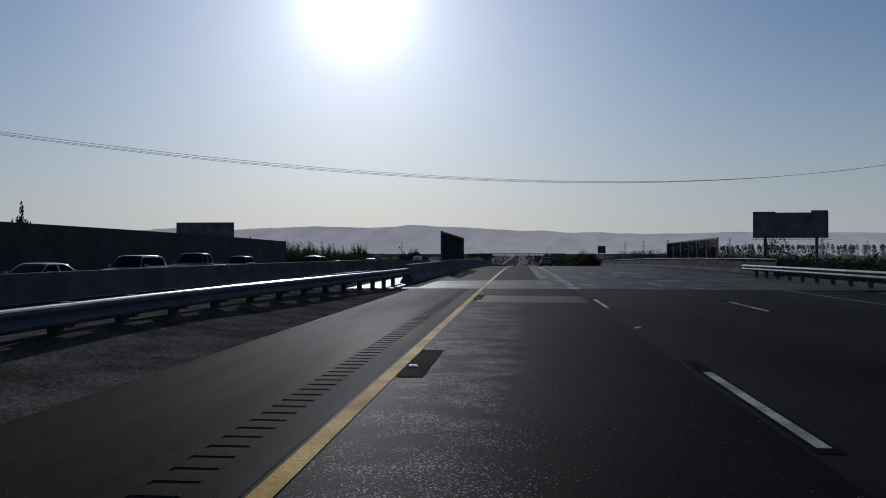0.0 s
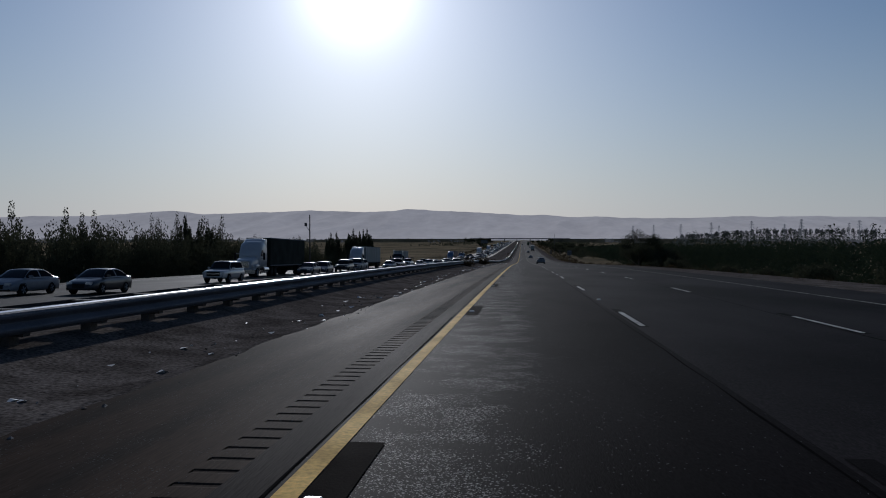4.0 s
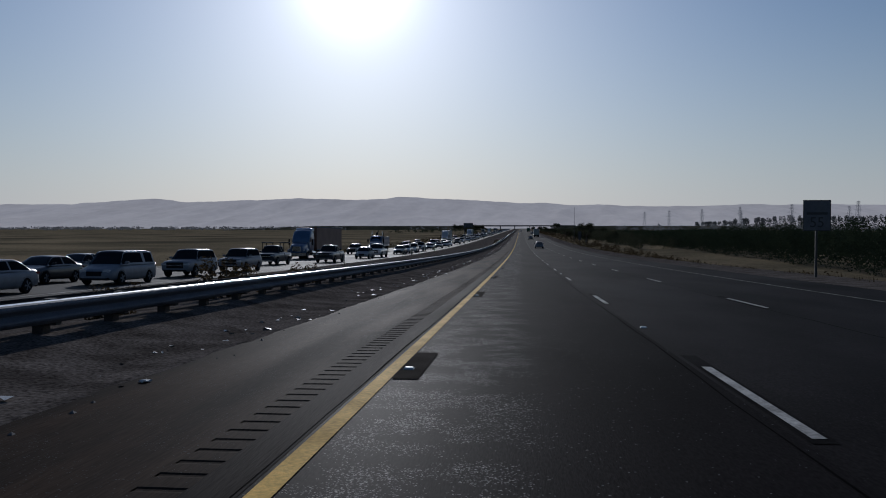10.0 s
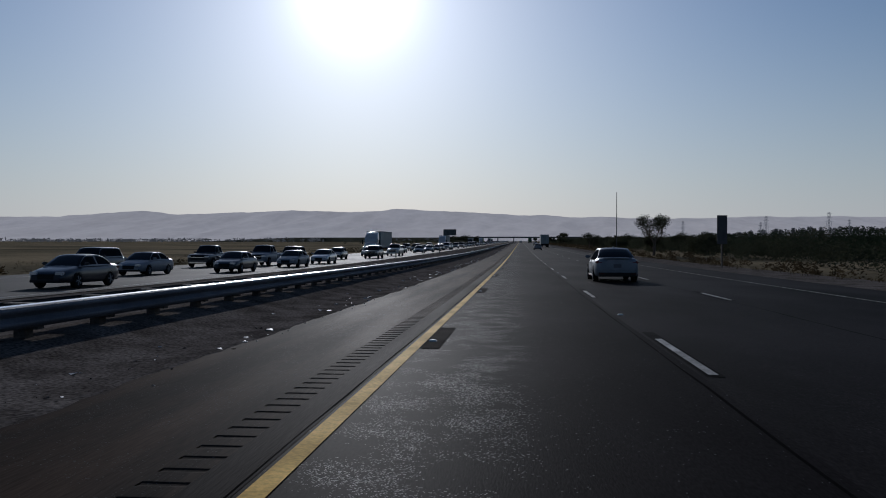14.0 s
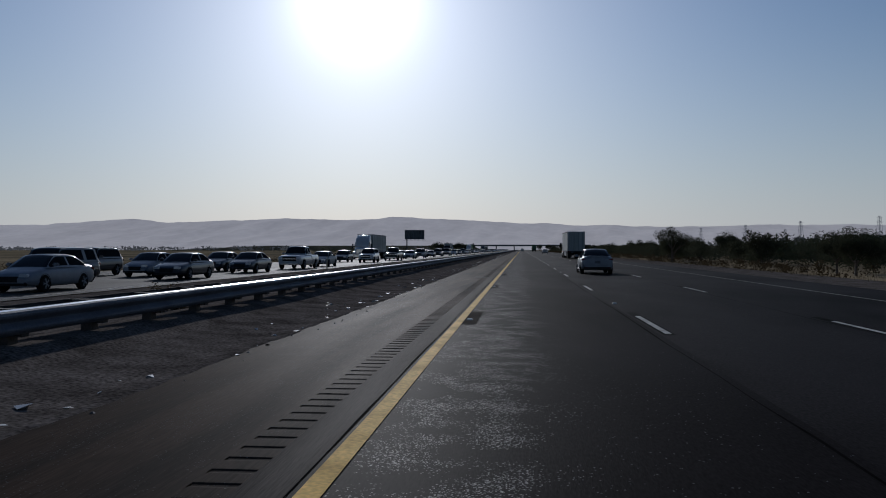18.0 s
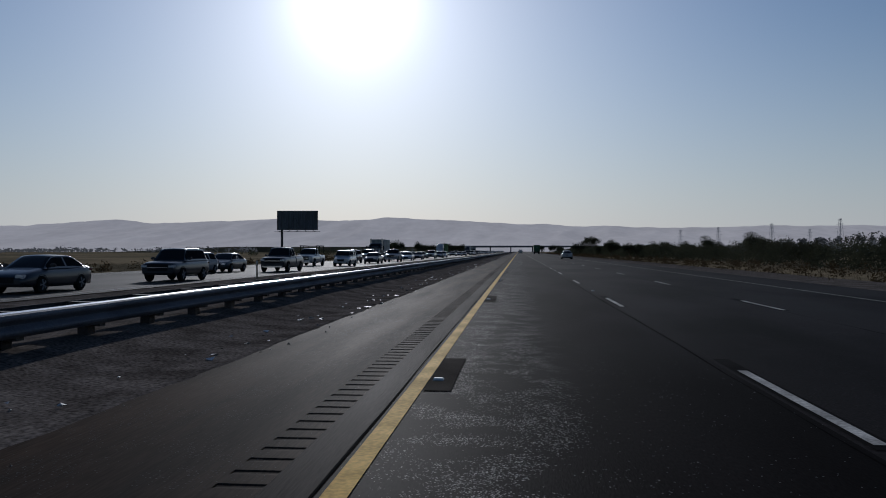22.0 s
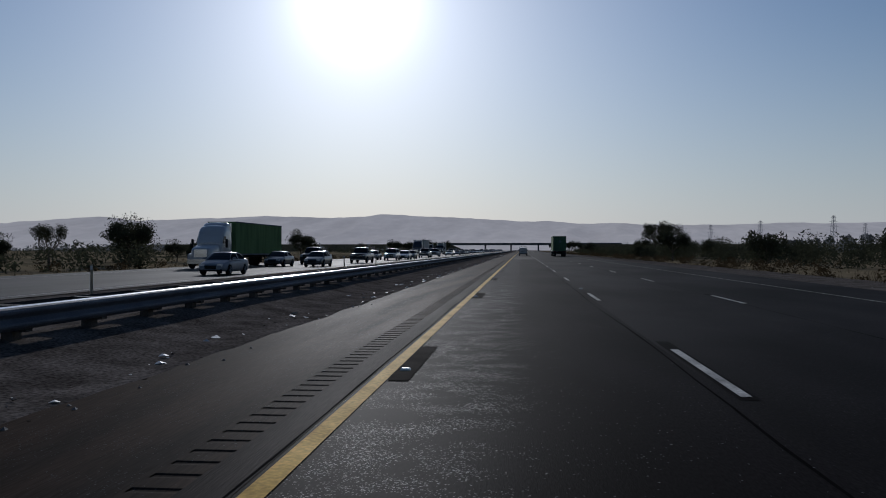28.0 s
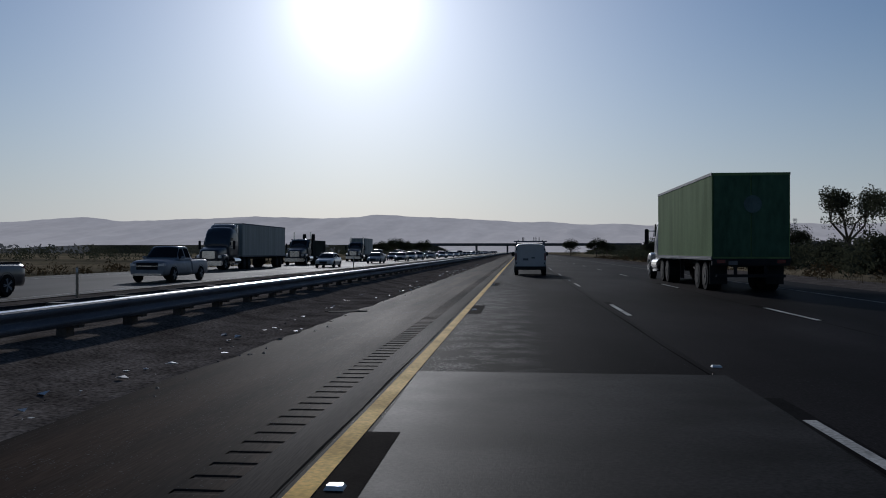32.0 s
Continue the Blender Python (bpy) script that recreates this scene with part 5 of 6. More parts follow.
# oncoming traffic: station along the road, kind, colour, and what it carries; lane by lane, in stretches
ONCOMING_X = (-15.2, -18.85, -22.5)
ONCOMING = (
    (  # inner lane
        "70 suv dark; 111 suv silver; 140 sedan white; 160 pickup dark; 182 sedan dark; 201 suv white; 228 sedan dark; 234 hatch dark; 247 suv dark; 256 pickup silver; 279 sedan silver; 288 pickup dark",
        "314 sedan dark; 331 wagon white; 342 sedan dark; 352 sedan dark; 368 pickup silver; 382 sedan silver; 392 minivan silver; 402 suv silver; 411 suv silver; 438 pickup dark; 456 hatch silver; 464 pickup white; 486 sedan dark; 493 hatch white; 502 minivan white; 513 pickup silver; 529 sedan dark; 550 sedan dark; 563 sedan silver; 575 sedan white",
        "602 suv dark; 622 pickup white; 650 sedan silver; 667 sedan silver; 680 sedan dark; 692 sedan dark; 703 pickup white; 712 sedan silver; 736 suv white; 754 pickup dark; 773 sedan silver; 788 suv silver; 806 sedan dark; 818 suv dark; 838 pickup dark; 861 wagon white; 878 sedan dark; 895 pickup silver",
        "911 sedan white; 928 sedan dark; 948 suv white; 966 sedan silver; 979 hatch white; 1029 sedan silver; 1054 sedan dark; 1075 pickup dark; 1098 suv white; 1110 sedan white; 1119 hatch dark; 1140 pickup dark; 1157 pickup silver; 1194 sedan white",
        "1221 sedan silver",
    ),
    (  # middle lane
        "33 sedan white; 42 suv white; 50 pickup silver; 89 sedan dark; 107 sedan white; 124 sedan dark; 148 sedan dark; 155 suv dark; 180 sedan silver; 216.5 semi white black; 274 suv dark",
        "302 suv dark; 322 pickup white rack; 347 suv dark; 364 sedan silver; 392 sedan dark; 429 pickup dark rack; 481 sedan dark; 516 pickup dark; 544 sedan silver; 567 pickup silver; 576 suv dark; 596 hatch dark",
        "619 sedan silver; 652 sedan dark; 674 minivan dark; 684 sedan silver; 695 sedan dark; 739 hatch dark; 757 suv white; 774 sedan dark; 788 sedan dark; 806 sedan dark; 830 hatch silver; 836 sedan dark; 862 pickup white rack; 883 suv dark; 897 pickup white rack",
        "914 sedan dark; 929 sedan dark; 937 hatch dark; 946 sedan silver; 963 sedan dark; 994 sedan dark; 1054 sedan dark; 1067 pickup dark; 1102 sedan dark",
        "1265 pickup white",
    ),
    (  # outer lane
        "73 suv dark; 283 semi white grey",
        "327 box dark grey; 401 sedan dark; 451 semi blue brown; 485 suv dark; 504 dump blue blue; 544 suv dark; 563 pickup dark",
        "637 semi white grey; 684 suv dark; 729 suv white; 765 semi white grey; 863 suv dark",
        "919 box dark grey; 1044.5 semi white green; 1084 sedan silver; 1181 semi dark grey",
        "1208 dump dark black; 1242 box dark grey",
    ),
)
_taken = {0: [], 1: [], 2: []}
_half = {"semi": 11.5, "box": 6.2, "dump": 5.6, "pickup": 2.9}


def free(lane, y, h):
    return all(abs(y - b) > h + k + 0.9 for b, k in _taken[lane])


TRAFFIC = "oncoming traffic"
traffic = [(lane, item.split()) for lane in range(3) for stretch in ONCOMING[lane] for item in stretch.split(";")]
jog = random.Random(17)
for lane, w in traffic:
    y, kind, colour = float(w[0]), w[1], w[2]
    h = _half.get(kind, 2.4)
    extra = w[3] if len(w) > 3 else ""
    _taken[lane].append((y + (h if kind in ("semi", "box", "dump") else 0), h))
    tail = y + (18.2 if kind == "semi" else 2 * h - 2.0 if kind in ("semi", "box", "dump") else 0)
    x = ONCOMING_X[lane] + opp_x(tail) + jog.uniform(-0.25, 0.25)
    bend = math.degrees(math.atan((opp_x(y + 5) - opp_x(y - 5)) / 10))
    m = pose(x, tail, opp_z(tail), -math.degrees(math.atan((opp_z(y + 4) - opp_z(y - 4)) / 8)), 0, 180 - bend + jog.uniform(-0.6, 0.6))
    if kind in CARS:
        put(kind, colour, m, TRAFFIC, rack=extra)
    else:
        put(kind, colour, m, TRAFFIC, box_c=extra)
# the queue goes on towards the far overpass
rng = random.Random(7)
for lane in range(3):
    y = 1225.0
    while y < 1740:
        y += rng.uniform(11, 34) * (1.0 if lane < 2 else 2.4)
        k = rng.choice(["sedan", "sedan", "suv", "pickup", "hatch"])
        c = rng.choice(["white", "silver", "dark", "dark", "silver"])
        if free(lane, y, 3):
            _taken[lane].append((y, 3))
            put(k, c, pose(ONCOMING_X[lane] + opp_x(y) + rng.uniform(-0.3, 0.3), y, opp_z(y), 0, 0, 180), TRAFFIC, where="in the far oncoming queue", detail=0)

# ---- vegetation ----


def leaf_cards(rng, blobs, count, size, v, f, upright=0.0):
    """Small tilted leaf sprays spread through blobs (centre, radii)."""
    for _ in range(count):
        (cx, cy, cz), (rx, ry, rz) = blobs[rng.randrange(len(blobs))]
        while True:
            a, b, c = rng.uniform(-1, 1), rng.uniform(-1, 1), rng.uniform(-1, 1)
            q = a * a + b * b + c * c
            if 0.15 < q < 1:
                break
        p = Vector((cx + a * rx, cy + b * ry, cz + c * rz))
        u = Vector((rng.uniform(-1, 1), rng.uniform(-1, 1), rng.uniform(-0.6, 1) + upright)).normalized()
        w = u.orthogonal().normalized()
        w = (w + u.cross(w) * rng.uniform(-1, 1)).normalized()
        s = size * rng.uniform(0.5, 1.3)
        k = len(v)
        v += [tuple(p - u * s), tuple(p + w * s * 0.42), tuple(p + u * s), tuple(p - w * s * 0.42)]
        f.append((k, k + 1, k + 2, k + 3))


def limb(bm, rng, p, d, length, r, depth, tips):
    q = p + d * length
    cyl(bm, p, q, r, r * 0.62, seg=6)
    tips.append(q)
    if depth:
        for _ in range(rng.choice((2, 3))):
            nd = (d + Vector((rng.uniform(-0.8, 0.8), rng.uniform(-0.8, 0.8), rng.uniform(-0.15, 0.6)))).normalized()
            limb(bm, rng, q, nd, length * rng.uniform(0.55, 0.8), r * 0.6, depth - 1, tips)


def build_tree(seed, height, spread, label, name="tree", kind="round", leaves=900, leaf=0.22, leaf_mat=None, category="tree"):
    rng = random.Random(seed)
    g = empty(name)
    tagged(g, label, category)
    bm = bmesh.new()
    tips = []
    if kind == "poplar":
        cyl(bm, (0, 0, -0.4), (0, 0, height * 0.93), height * 0.016, 0.03, seg=7)
        blobs = []
        for i in range(26):
            s = (i + 0.5) / 26
            w = spread * (0.35 + 0.65 * math.sin(math.pi * min(1, s * 1.05 + 0.1)) ** 0.8) * (1 - 0.55 * s)
            a = rng.uniform(0, math.tau)
            z = height * (0.07 + 0.9 * s)
            c = (math.cos(a) * w * 0.55, math.sin(a) * w * 0.55, z)
            blobs.append((c, (w * 0.5, w * 0.5, height * rng.uniform(0.05, 0.085))))
            cyl(bm, (0, 0, z - height * 0.06), c, 0.04, 0.015, seg=5)
    elif kind == "plume":
        # many upright plumes round a leading stem
        cyl(bm, (0, 0, -0.4), (0, 0, height * 0.9), height * 0.014, 0.03, seg=7)
        blobs = []
        for i in range(24):
            a, r = rng.uniform(0, math.tau), spread * math.sqrt(rng.random()) * (0.0 if i == 0 else 1.0)
            top = height * (1.0 if i == 0 else (1.0 - 0.38 * (r / spread) ** 2) * rng.uniform(0.78, 0.97))
            foot = height * rng.uniform(0.02, 0.12)
            c = Vector((math.cos(a) * r, math.sin(a) * r, 0))
            cyl(bm, (0, 0, foot), (c.x, c.y, top * 0.75), 0.05, 0.015, seg=5)
            m = 9
            for j in range(m):
                q = (j + 0.5) / m
                w = spread * 0.32 * (1.0 - 0.80 * q ** 2.6)
                blobs.append(((c.x * (0.45 + 0.55 * q) + rng.uniform(-0.1, 0.1), c.y * (0.45 + 0.55 * q), foot + (top - foot) * q), (w, w, (top - foot) / m * 0.95)))
    elif kind == "bush":
        blobs = []
        for i in range(14):
            a, r = rng.uniform(0, math.tau), spread * rng.uniform(0.1, 0.8)
            c = (math.cos(a) * r, math.sin(a) * r, height * rng.uniform(0.2, 0.75))
            blobs.append((c, (spread * 0.36, spread * 0.36, height * 0.25)))
            cyl(bm, (0, 0, -0.2), c, 0.035, 0.012, seg=5)
    else:
        cyl(bm, (0, 0, -0.4), (rng.uniform(-0.2, 0.2), rng.uniform(-0.2, 0.2), height * 0.32), height * 0.030, height * 0.02, seg=8)
        for i in range(5):
            a = i * math.tau / 5 + rng.uniform(-0.4, 0.4)
            d = Vector((math.cos(a) * 0.9, math.sin(a) * 0.9, rng.uniform(0.6, 1.3))).normalized()
            limb(bm, rng, Vector((0, 0, height * rng.uniform(0.2, 0.32))), d, spread * 0.45, height * 0.014, 2, tips)
        blobs = []
        for q in tips:
            if q.z > height * 0.25:
                z = min(q.z, height * 0.9)
                s = spread * (0.2 if kind == "open" else 0.27)
                blobs.append(((q.x, q.y, z), (s, s, s * 0.8)))
        if kind != "open":
            for i in range(10):
                a, r = rng.uniform(0, math.tau), spread * rng.uniform(0, 0.75)
                blobs.append(((math.cos(a) * r, math.sin(a) * r, height * rng.uniform(0.45, 0.88)), (spread * 0.34, spread * 0.34, height * 0.16)))
            for i in range(6):
                a, r = rng.uniform(0, math.tau), spread * rng.uniform(0.2, 0.8)
                blobs.append(((math.cos(a) * r, math.sin(a) * r, height * rng.uniform(0.12, 0.4)), (spread * 0.3, spread * 0.3, height * 0.13)))
    part("trunk", bm, M_BARK, g)
    v, f = [], []
    leaf_cards(rng, blobs, leaves, leaf, v, f, 1.6 if kind == "plume" else 0.0)
    raw("crown", v, f, leaf_mat or M_LEAF, g)
    return g


_trees = {}


def plant(kind, x, y, s=1.0, turn=0.0, variant=0, sz=None):
    spec = {
        "poplar": dict(height=13.0, spread=3.1, kind="plume", leaves=16000, leaf=0.18, label="tall dark green poplar with a narrow ragged crown", name="poplar"),
        "reed": dict(height=15.5, spread=4.4, kind="plume", leaves=14000, leaf=0.18, label="dense dark green tree in a windbreak row", name="windbreak_tree"),
        "round": dict(height=6.0, spread=3.2, kind="round", leaves=9000, leaf=0.125, label="dark green round-crowned roadside tree", name="tree"),
        "open": dict(height=8.5, spread=4.6, kind="open", leaves=6500, leaf=0.115, label="sparse tree with open spreading branches", name="tree"),
        "shrub": dict(height=3.6, spread=2.4, kind="bush", leaves=2300, leaf=0.16, label="dark green roadside shrub", name="shrub", category="shrub"),
        "weed": dict(height=1.1, spread=0.75, kind="bush", leaves=1600, leaf=0.055, label="dry round weed bush against the guardrail", name="weed_bush", leaf_mat=M_LEAF_DRY, category="bush"),
    }[kind]
    key = (kind, variant)
    z = (ground_z(x, y) if not (-13 < x < -2.5) else road_z(y) - 0.08) - 0.05
    m = Matrix.Translation((x, y, z)) @ pose(0, 0, 0, 0, 0, turn) @ Matrix.Diagonal((s, s, sz or s, 1))
    if key in _trees:
        return copy_thing(_trees[key], m)
    o = build_tree(hash_of(kind) + variant * 17, **spec)
    o.matrix_world = m
    o.scale = (s, s, sz or s)
    _trees[key] = o
    bpy.context.view_layer.update()
    o["base"] = 1
    return o


def hash_of(s):
    return sum(ord(c) * (i + 3) for i, c in enumerate(s))


def place(kind, x, y, s=1.0, turn=0.0, variant=0, sz=None):
    """plant() with copies made from an unscaled original."""
    key = (kind, variant)
    if key not in _trees:
        return plant(kind, x, y, s, turn, variant, sz)
    b = _trees[key]
    keep = b.scale.copy()
    b.scale = (1, 1, 1)
    o = plant(kind, x, y, s, turn, variant, sz)
    b.scale = keep
    return o


vr = random.Random(21)
# windbreak left of the ramp: tall, then lower, then high poplars at its end


def topped(kind, x, y, top, own, turn, variant):
    place(kind, x, y, (top - ground_z(x, y)) / own, turn, variant)


for y in np.arange(138, 275, 7.2):
    topped("reed", -50.5 + vr.uniform(-3, 3), y + vr.uniform(-1.5, 1.5), vr.uniform(12.7, 14.4), 15.5, vr.uniform(0, 360), vr.randrange(3))
for y in np.arange(276, 336, 8.0):
    topped("reed", -50.5 + vr.uniform(-2, 2), y, vr.uniform(9.8, 11.2), 15.5, vr.uniform(0, 360), vr.randrange(3))
for y in np.arange(337, 378, 6.0):
    topped("reed", -51 + vr.uniform(-2, 2), y, vr.uniform(6.8, 8.0), 15.5, vr.uniform(0, 360), vr.randrange(3))
for y, s in ((259, 13.8), (268, 13.2), (356, 11.4), (363, 11.8), (379, 11.4), (386, 12.7), (395.5, 12.3), (402, 12.6), (408.5, 12.9)):
    topped("poplar", -50.5, y, s, 13.0, y * 7, int(y) % 2)
place("poplar", -62, 99, 0.9, 0, 0, 1.3)
# right side: shrubs on the ramp's bank
for x, y, s in ((24.6, 302, 1.55), (27.5, 310, 1.35), (23, 292, 1.0), (29, 297, 1.2)):
    place("open", x, y, s * 0.8, vr.uniform(0, 360), 1)
    place("round", x + 1.5, y + 2, s * 0.95, vr.uniform(0, 360), 0)
for i in range(26):
    place("shrub", vr.uniform(22, 30), 180 + i * 5.2, vr.uniform(0.5, 0.85), vr.uniform(0, 360), i % 2)
place("open", 23.7, 634, 1.02, 40, 0)
place("round", 24.6, 640, 0.75, 10, 1)
for i in range(34):
    place("shrub", vr.uniform(30, 44), 640 + i * 17, vr.uniform(0.8, 1.25), vr.uniform(0, 360), i % 2)
for i in range(16):
    place("round", vr.uniform(38, 60), 690 + i * 26, vr.uniform(0.7, 1.0), vr.uniform(0, 360), i % 2)
place("round", 24.8, 1108, 0.98, 30, 0)
place("open", 38.5, 1212, 1.34, 80, 0)
place("open", 37.3, 1190, 1.26, 200, 1)
for x, y, s, k in ((23.6, 761, 0.72, "open"), (25.2, 768, 0.82, "round"), (24.6, 696, 0.62, "round"), (27, 706, 0.6, "round"), (26.5, 780, 0.7, "round")):
    place(k, x, y, s, vr.uniform(0, 360), 1)
for x, y, s in ((26, 1000, 0.9), (27, 972, 0.7), (30, 1040, 0.85), (38, 1230, 1.0), (25, 1262, 0.8), (17.5, 1380, 1.0), (26, 1384, 1.15), (33, 1420, 1.1)):
    place("round", x, y, s, vr.uniform(0, 360), vr.randrange(2))
# left side near the end of the drive
for x, y, s, k in ((-43.6, 1143, 1.08, "round"), (-42.5, 1067, 1.05, "round"), (-46, 1074, 0.9, "round"), (-43, 1052, 0.62, "open"), (-44, 1045, 0.6, "round"), (-47, 1090, 0.6, "round"), (-60, 1290, 0.8, "round")):
    place(k, x, y, s, vr.uniform(0, 360), vr.randrange(2))
place("poplar", -42.5, 1085, 0.36, 0, 0, 0.24)
for i in range(14):
    place("round", -78 + vr.uniform(-22, 26), 1560 + i * 9, vr.uniform(1.1, 1.8), vr.uniform(0, 360), vr.randrange(2))
# weeds along the guardrail
for x, y, s in ((-4.4, 222, 1.1), (-4.15, 252.2, 1.35), (-6.2, 262, 1.2), (-6.4, 300, 0.9), (-7.5, 352, 1.0), (-6.6, 359, 1.1), (-6.3, 366, 0.8), (-7.0, 374, 1.2), (-6.7, 381, 0.9), (-6.5, 610, 0.7), (-7.5, 640, 0.6), (-7.2, 655, 0.7), (-6.9, 1016, 0.6)):
    place("weed", x, y, s, vr.uniform(0, 360))


def orchard():
    """Rows of low dark orchard trees that run to the horizon beside the ramp."""
    rng = random.Random(5)
    v, f = [], []
    for i, x in enumerate((43, 48, 55, 62, 70, 80, 92, 108, 130, 160, 200, 260, 330, 420)):
        n = 100 if i < 6 else 60
        for j in range(n):
            y = 130 + (760 - 130 + i * 40) * (j + rng.uniform(0.2, 0.8)) / n
            z = ground_z(x, y)
            h = rng.uniform(0.94, 1.05) * float(np.interp(y, (330, 460, 600, 760), (12.5, 7.0, 4.4, 3.6)))
            h *= 1.0 if i < 2 else 0.86
            w = 3.4 if i < 6 else 6 + i * 0.8
            blobs = [((x + rng.uniform(-1, 1), y + rng.uniform(-1.5, 1.5), z + h * q), (w * (0.66 if q < 0.6 else 0.46), w * (0.9 if q < 0.6 else 0.62), h * 0.22)) for q in (0.2, 0.5, 0.78)]
            leaf_cards(rng, blobs, 850 if i < 2 else 130 if i < 6 else 32, 0.19 if i < 2 else 0.55 if i < 6 else 1.3, v, f)
    tagged(raw("orchard", v, f, M_ORCHARD), "dense dark green orchard beside the freeway", "orchard", kind="stuff")
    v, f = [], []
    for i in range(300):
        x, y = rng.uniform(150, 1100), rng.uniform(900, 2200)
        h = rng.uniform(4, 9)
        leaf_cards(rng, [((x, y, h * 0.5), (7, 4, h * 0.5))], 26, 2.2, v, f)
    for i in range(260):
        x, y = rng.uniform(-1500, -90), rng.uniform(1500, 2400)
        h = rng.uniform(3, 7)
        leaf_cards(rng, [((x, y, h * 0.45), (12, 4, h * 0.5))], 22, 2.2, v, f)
    # leaves greyed and set glowing to paint in the haze before them
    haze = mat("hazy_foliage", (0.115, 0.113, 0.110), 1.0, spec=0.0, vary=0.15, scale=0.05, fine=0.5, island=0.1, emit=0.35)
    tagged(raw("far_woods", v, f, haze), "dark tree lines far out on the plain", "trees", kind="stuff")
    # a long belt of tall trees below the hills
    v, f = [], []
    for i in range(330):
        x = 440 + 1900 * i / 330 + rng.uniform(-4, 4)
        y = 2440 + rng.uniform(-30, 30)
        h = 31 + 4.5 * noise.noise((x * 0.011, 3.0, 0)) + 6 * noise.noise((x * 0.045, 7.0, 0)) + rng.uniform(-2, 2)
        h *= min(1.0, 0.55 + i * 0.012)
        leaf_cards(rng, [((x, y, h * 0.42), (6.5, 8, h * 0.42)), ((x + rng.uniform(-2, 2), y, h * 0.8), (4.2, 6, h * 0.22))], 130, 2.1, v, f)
    # weak emission lifts the dark leaves, painting haze over the belt
    belt = mat("hazy_belt_foliage", (0.060, 0.062, 0.062), 1.0, spec=0.0, vary=0.15, scale=0.05, fine=0.5, island=0.1, emit=0.20)
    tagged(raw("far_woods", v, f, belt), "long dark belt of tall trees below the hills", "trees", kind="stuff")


orchard()


def tufts(name, label, boxes, count, size, seed, material):
    """Dry grass blades in strips along the road."""
    rng = random.Random(seed)
    v, f = [], []
    for (x0, x1, y0, y1, n) in boxes:
        for _ in range(n):
            x, y = rng.uniform(x0, x1), rng.uniform(y0, y1)
            z = ground_z(x, y) - 0.03
            for _ in range(count):
                a = rng.uniform(0, math.tau)
                h = size * rng.uniform(0.4, 1.2)
                dx, dy = math.cos(a) * h * 0.35, math.sin(a) * h * 0.35
                px, py = x + rng.uniform(-0.2, 0.2), y + rng.uniform(-0.2, 0.2)
                k = len(v)
                v += [(px - dy * 0.12, py + dx * 0.12, z), (px + dy * 0.12, py - dx * 0.12, z), (px + dx, py + dy, z + h)]
                f.append((k, k + 1, k + 2))
    return tagged(raw(name, v, f, material), label, "grass", kind="stuff")


def hedge(rows, name, label, seed, h0, h1, material=None, cards=150, leaf=0.22, lean=0.0):
    """Joined brush in strips of the plan (x0, x1, y0, y1, count)."""
    rng = random.Random(seed)
    v, f = [], []
    for (x0, x1, y0, y1, n) in rows:
        for _ in range(n):
            x, y = rng.uniform(x0, x1), rng.uniform(y0, y1)
            h = rng.uniform(h0, h1)
            w = rng.uniform(1.0, 2.0) * min(1, h0)
            leaf_cards(rng, [((x, y, ground_z(x, y) + h * 0.45), (w, w * 1.4, h * 0.55))], cards, leaf, v, f, lean)
    tagged(raw(name, v, f, material or M_LEAF), label, "brush", kind="stuff")


hedge([(-55, -46, 136, 276, 400)], "windbreak", "dense dark windbreak of tall trees and reeds", 16, 6.3, 9.8, cards=360, leaf=0.16, lean=1.4)
hedge([(-54, -47, 276, 336, 210)], "windbreak", "dense dark windbreak of reeds and brush", 18, 6.5, 10.2, cards=340, leaf=0.155, lean=1.4)
hedge([(-54, -47, 336, 411, 230)], "windbreak", "lower dark windbreak of reeds and brush", 19, 4.2, 7.0, cards=280, leaf=0.15, lean=1.4)
hedge([(31, 38, 560, 1330, 420), (38, 50, 560, 1330, 260), (60, 90, 700, 1500, 160)], "brush", "dense dark scrub beyond the roadside", 14, 2.2, 4.2, None, 210, 0.175)
hedge([(25, 36, 1150, 1330, 130), (-40, -36, 985, 1060, 34), (-130, -70, 1100, 1700, 130), (40, 130, 1330, 1740, 150)], "brush", "dark scrub and hedges on the plain", 15, 1.5, 3.4)
hedge([(18.6, 27, 190, 620, 420), (18.2, 30, 620, 1330, 640), (-38, -33.5, 430, 1250, 420)], "low_brush", "low dry brown scrub on the verge", 17, 0.35, 1.1, M_LEAF_DRY, 46, 0.14)
tufts("dry_grass", "dry brown roadside grass", [(16.2, 24, 140, 700, 2600), (16.0, 30, 700, 1250, 3400), (-46, -38.5, 110, 330, 800), (-40, -36, 330, 460, 400), (-37, -32.5, 460, 1250, 1500), (-60, -37, 420, 1250, 2600)], 9, 0.3, 3, M_LEAF_DRY)
tufts("weeds", "low dry weeds behind the guardrail", [(-8.2, -5.6, 145, 1200, 900)], 9, 0.2, 9, M_LEAF_DRY)

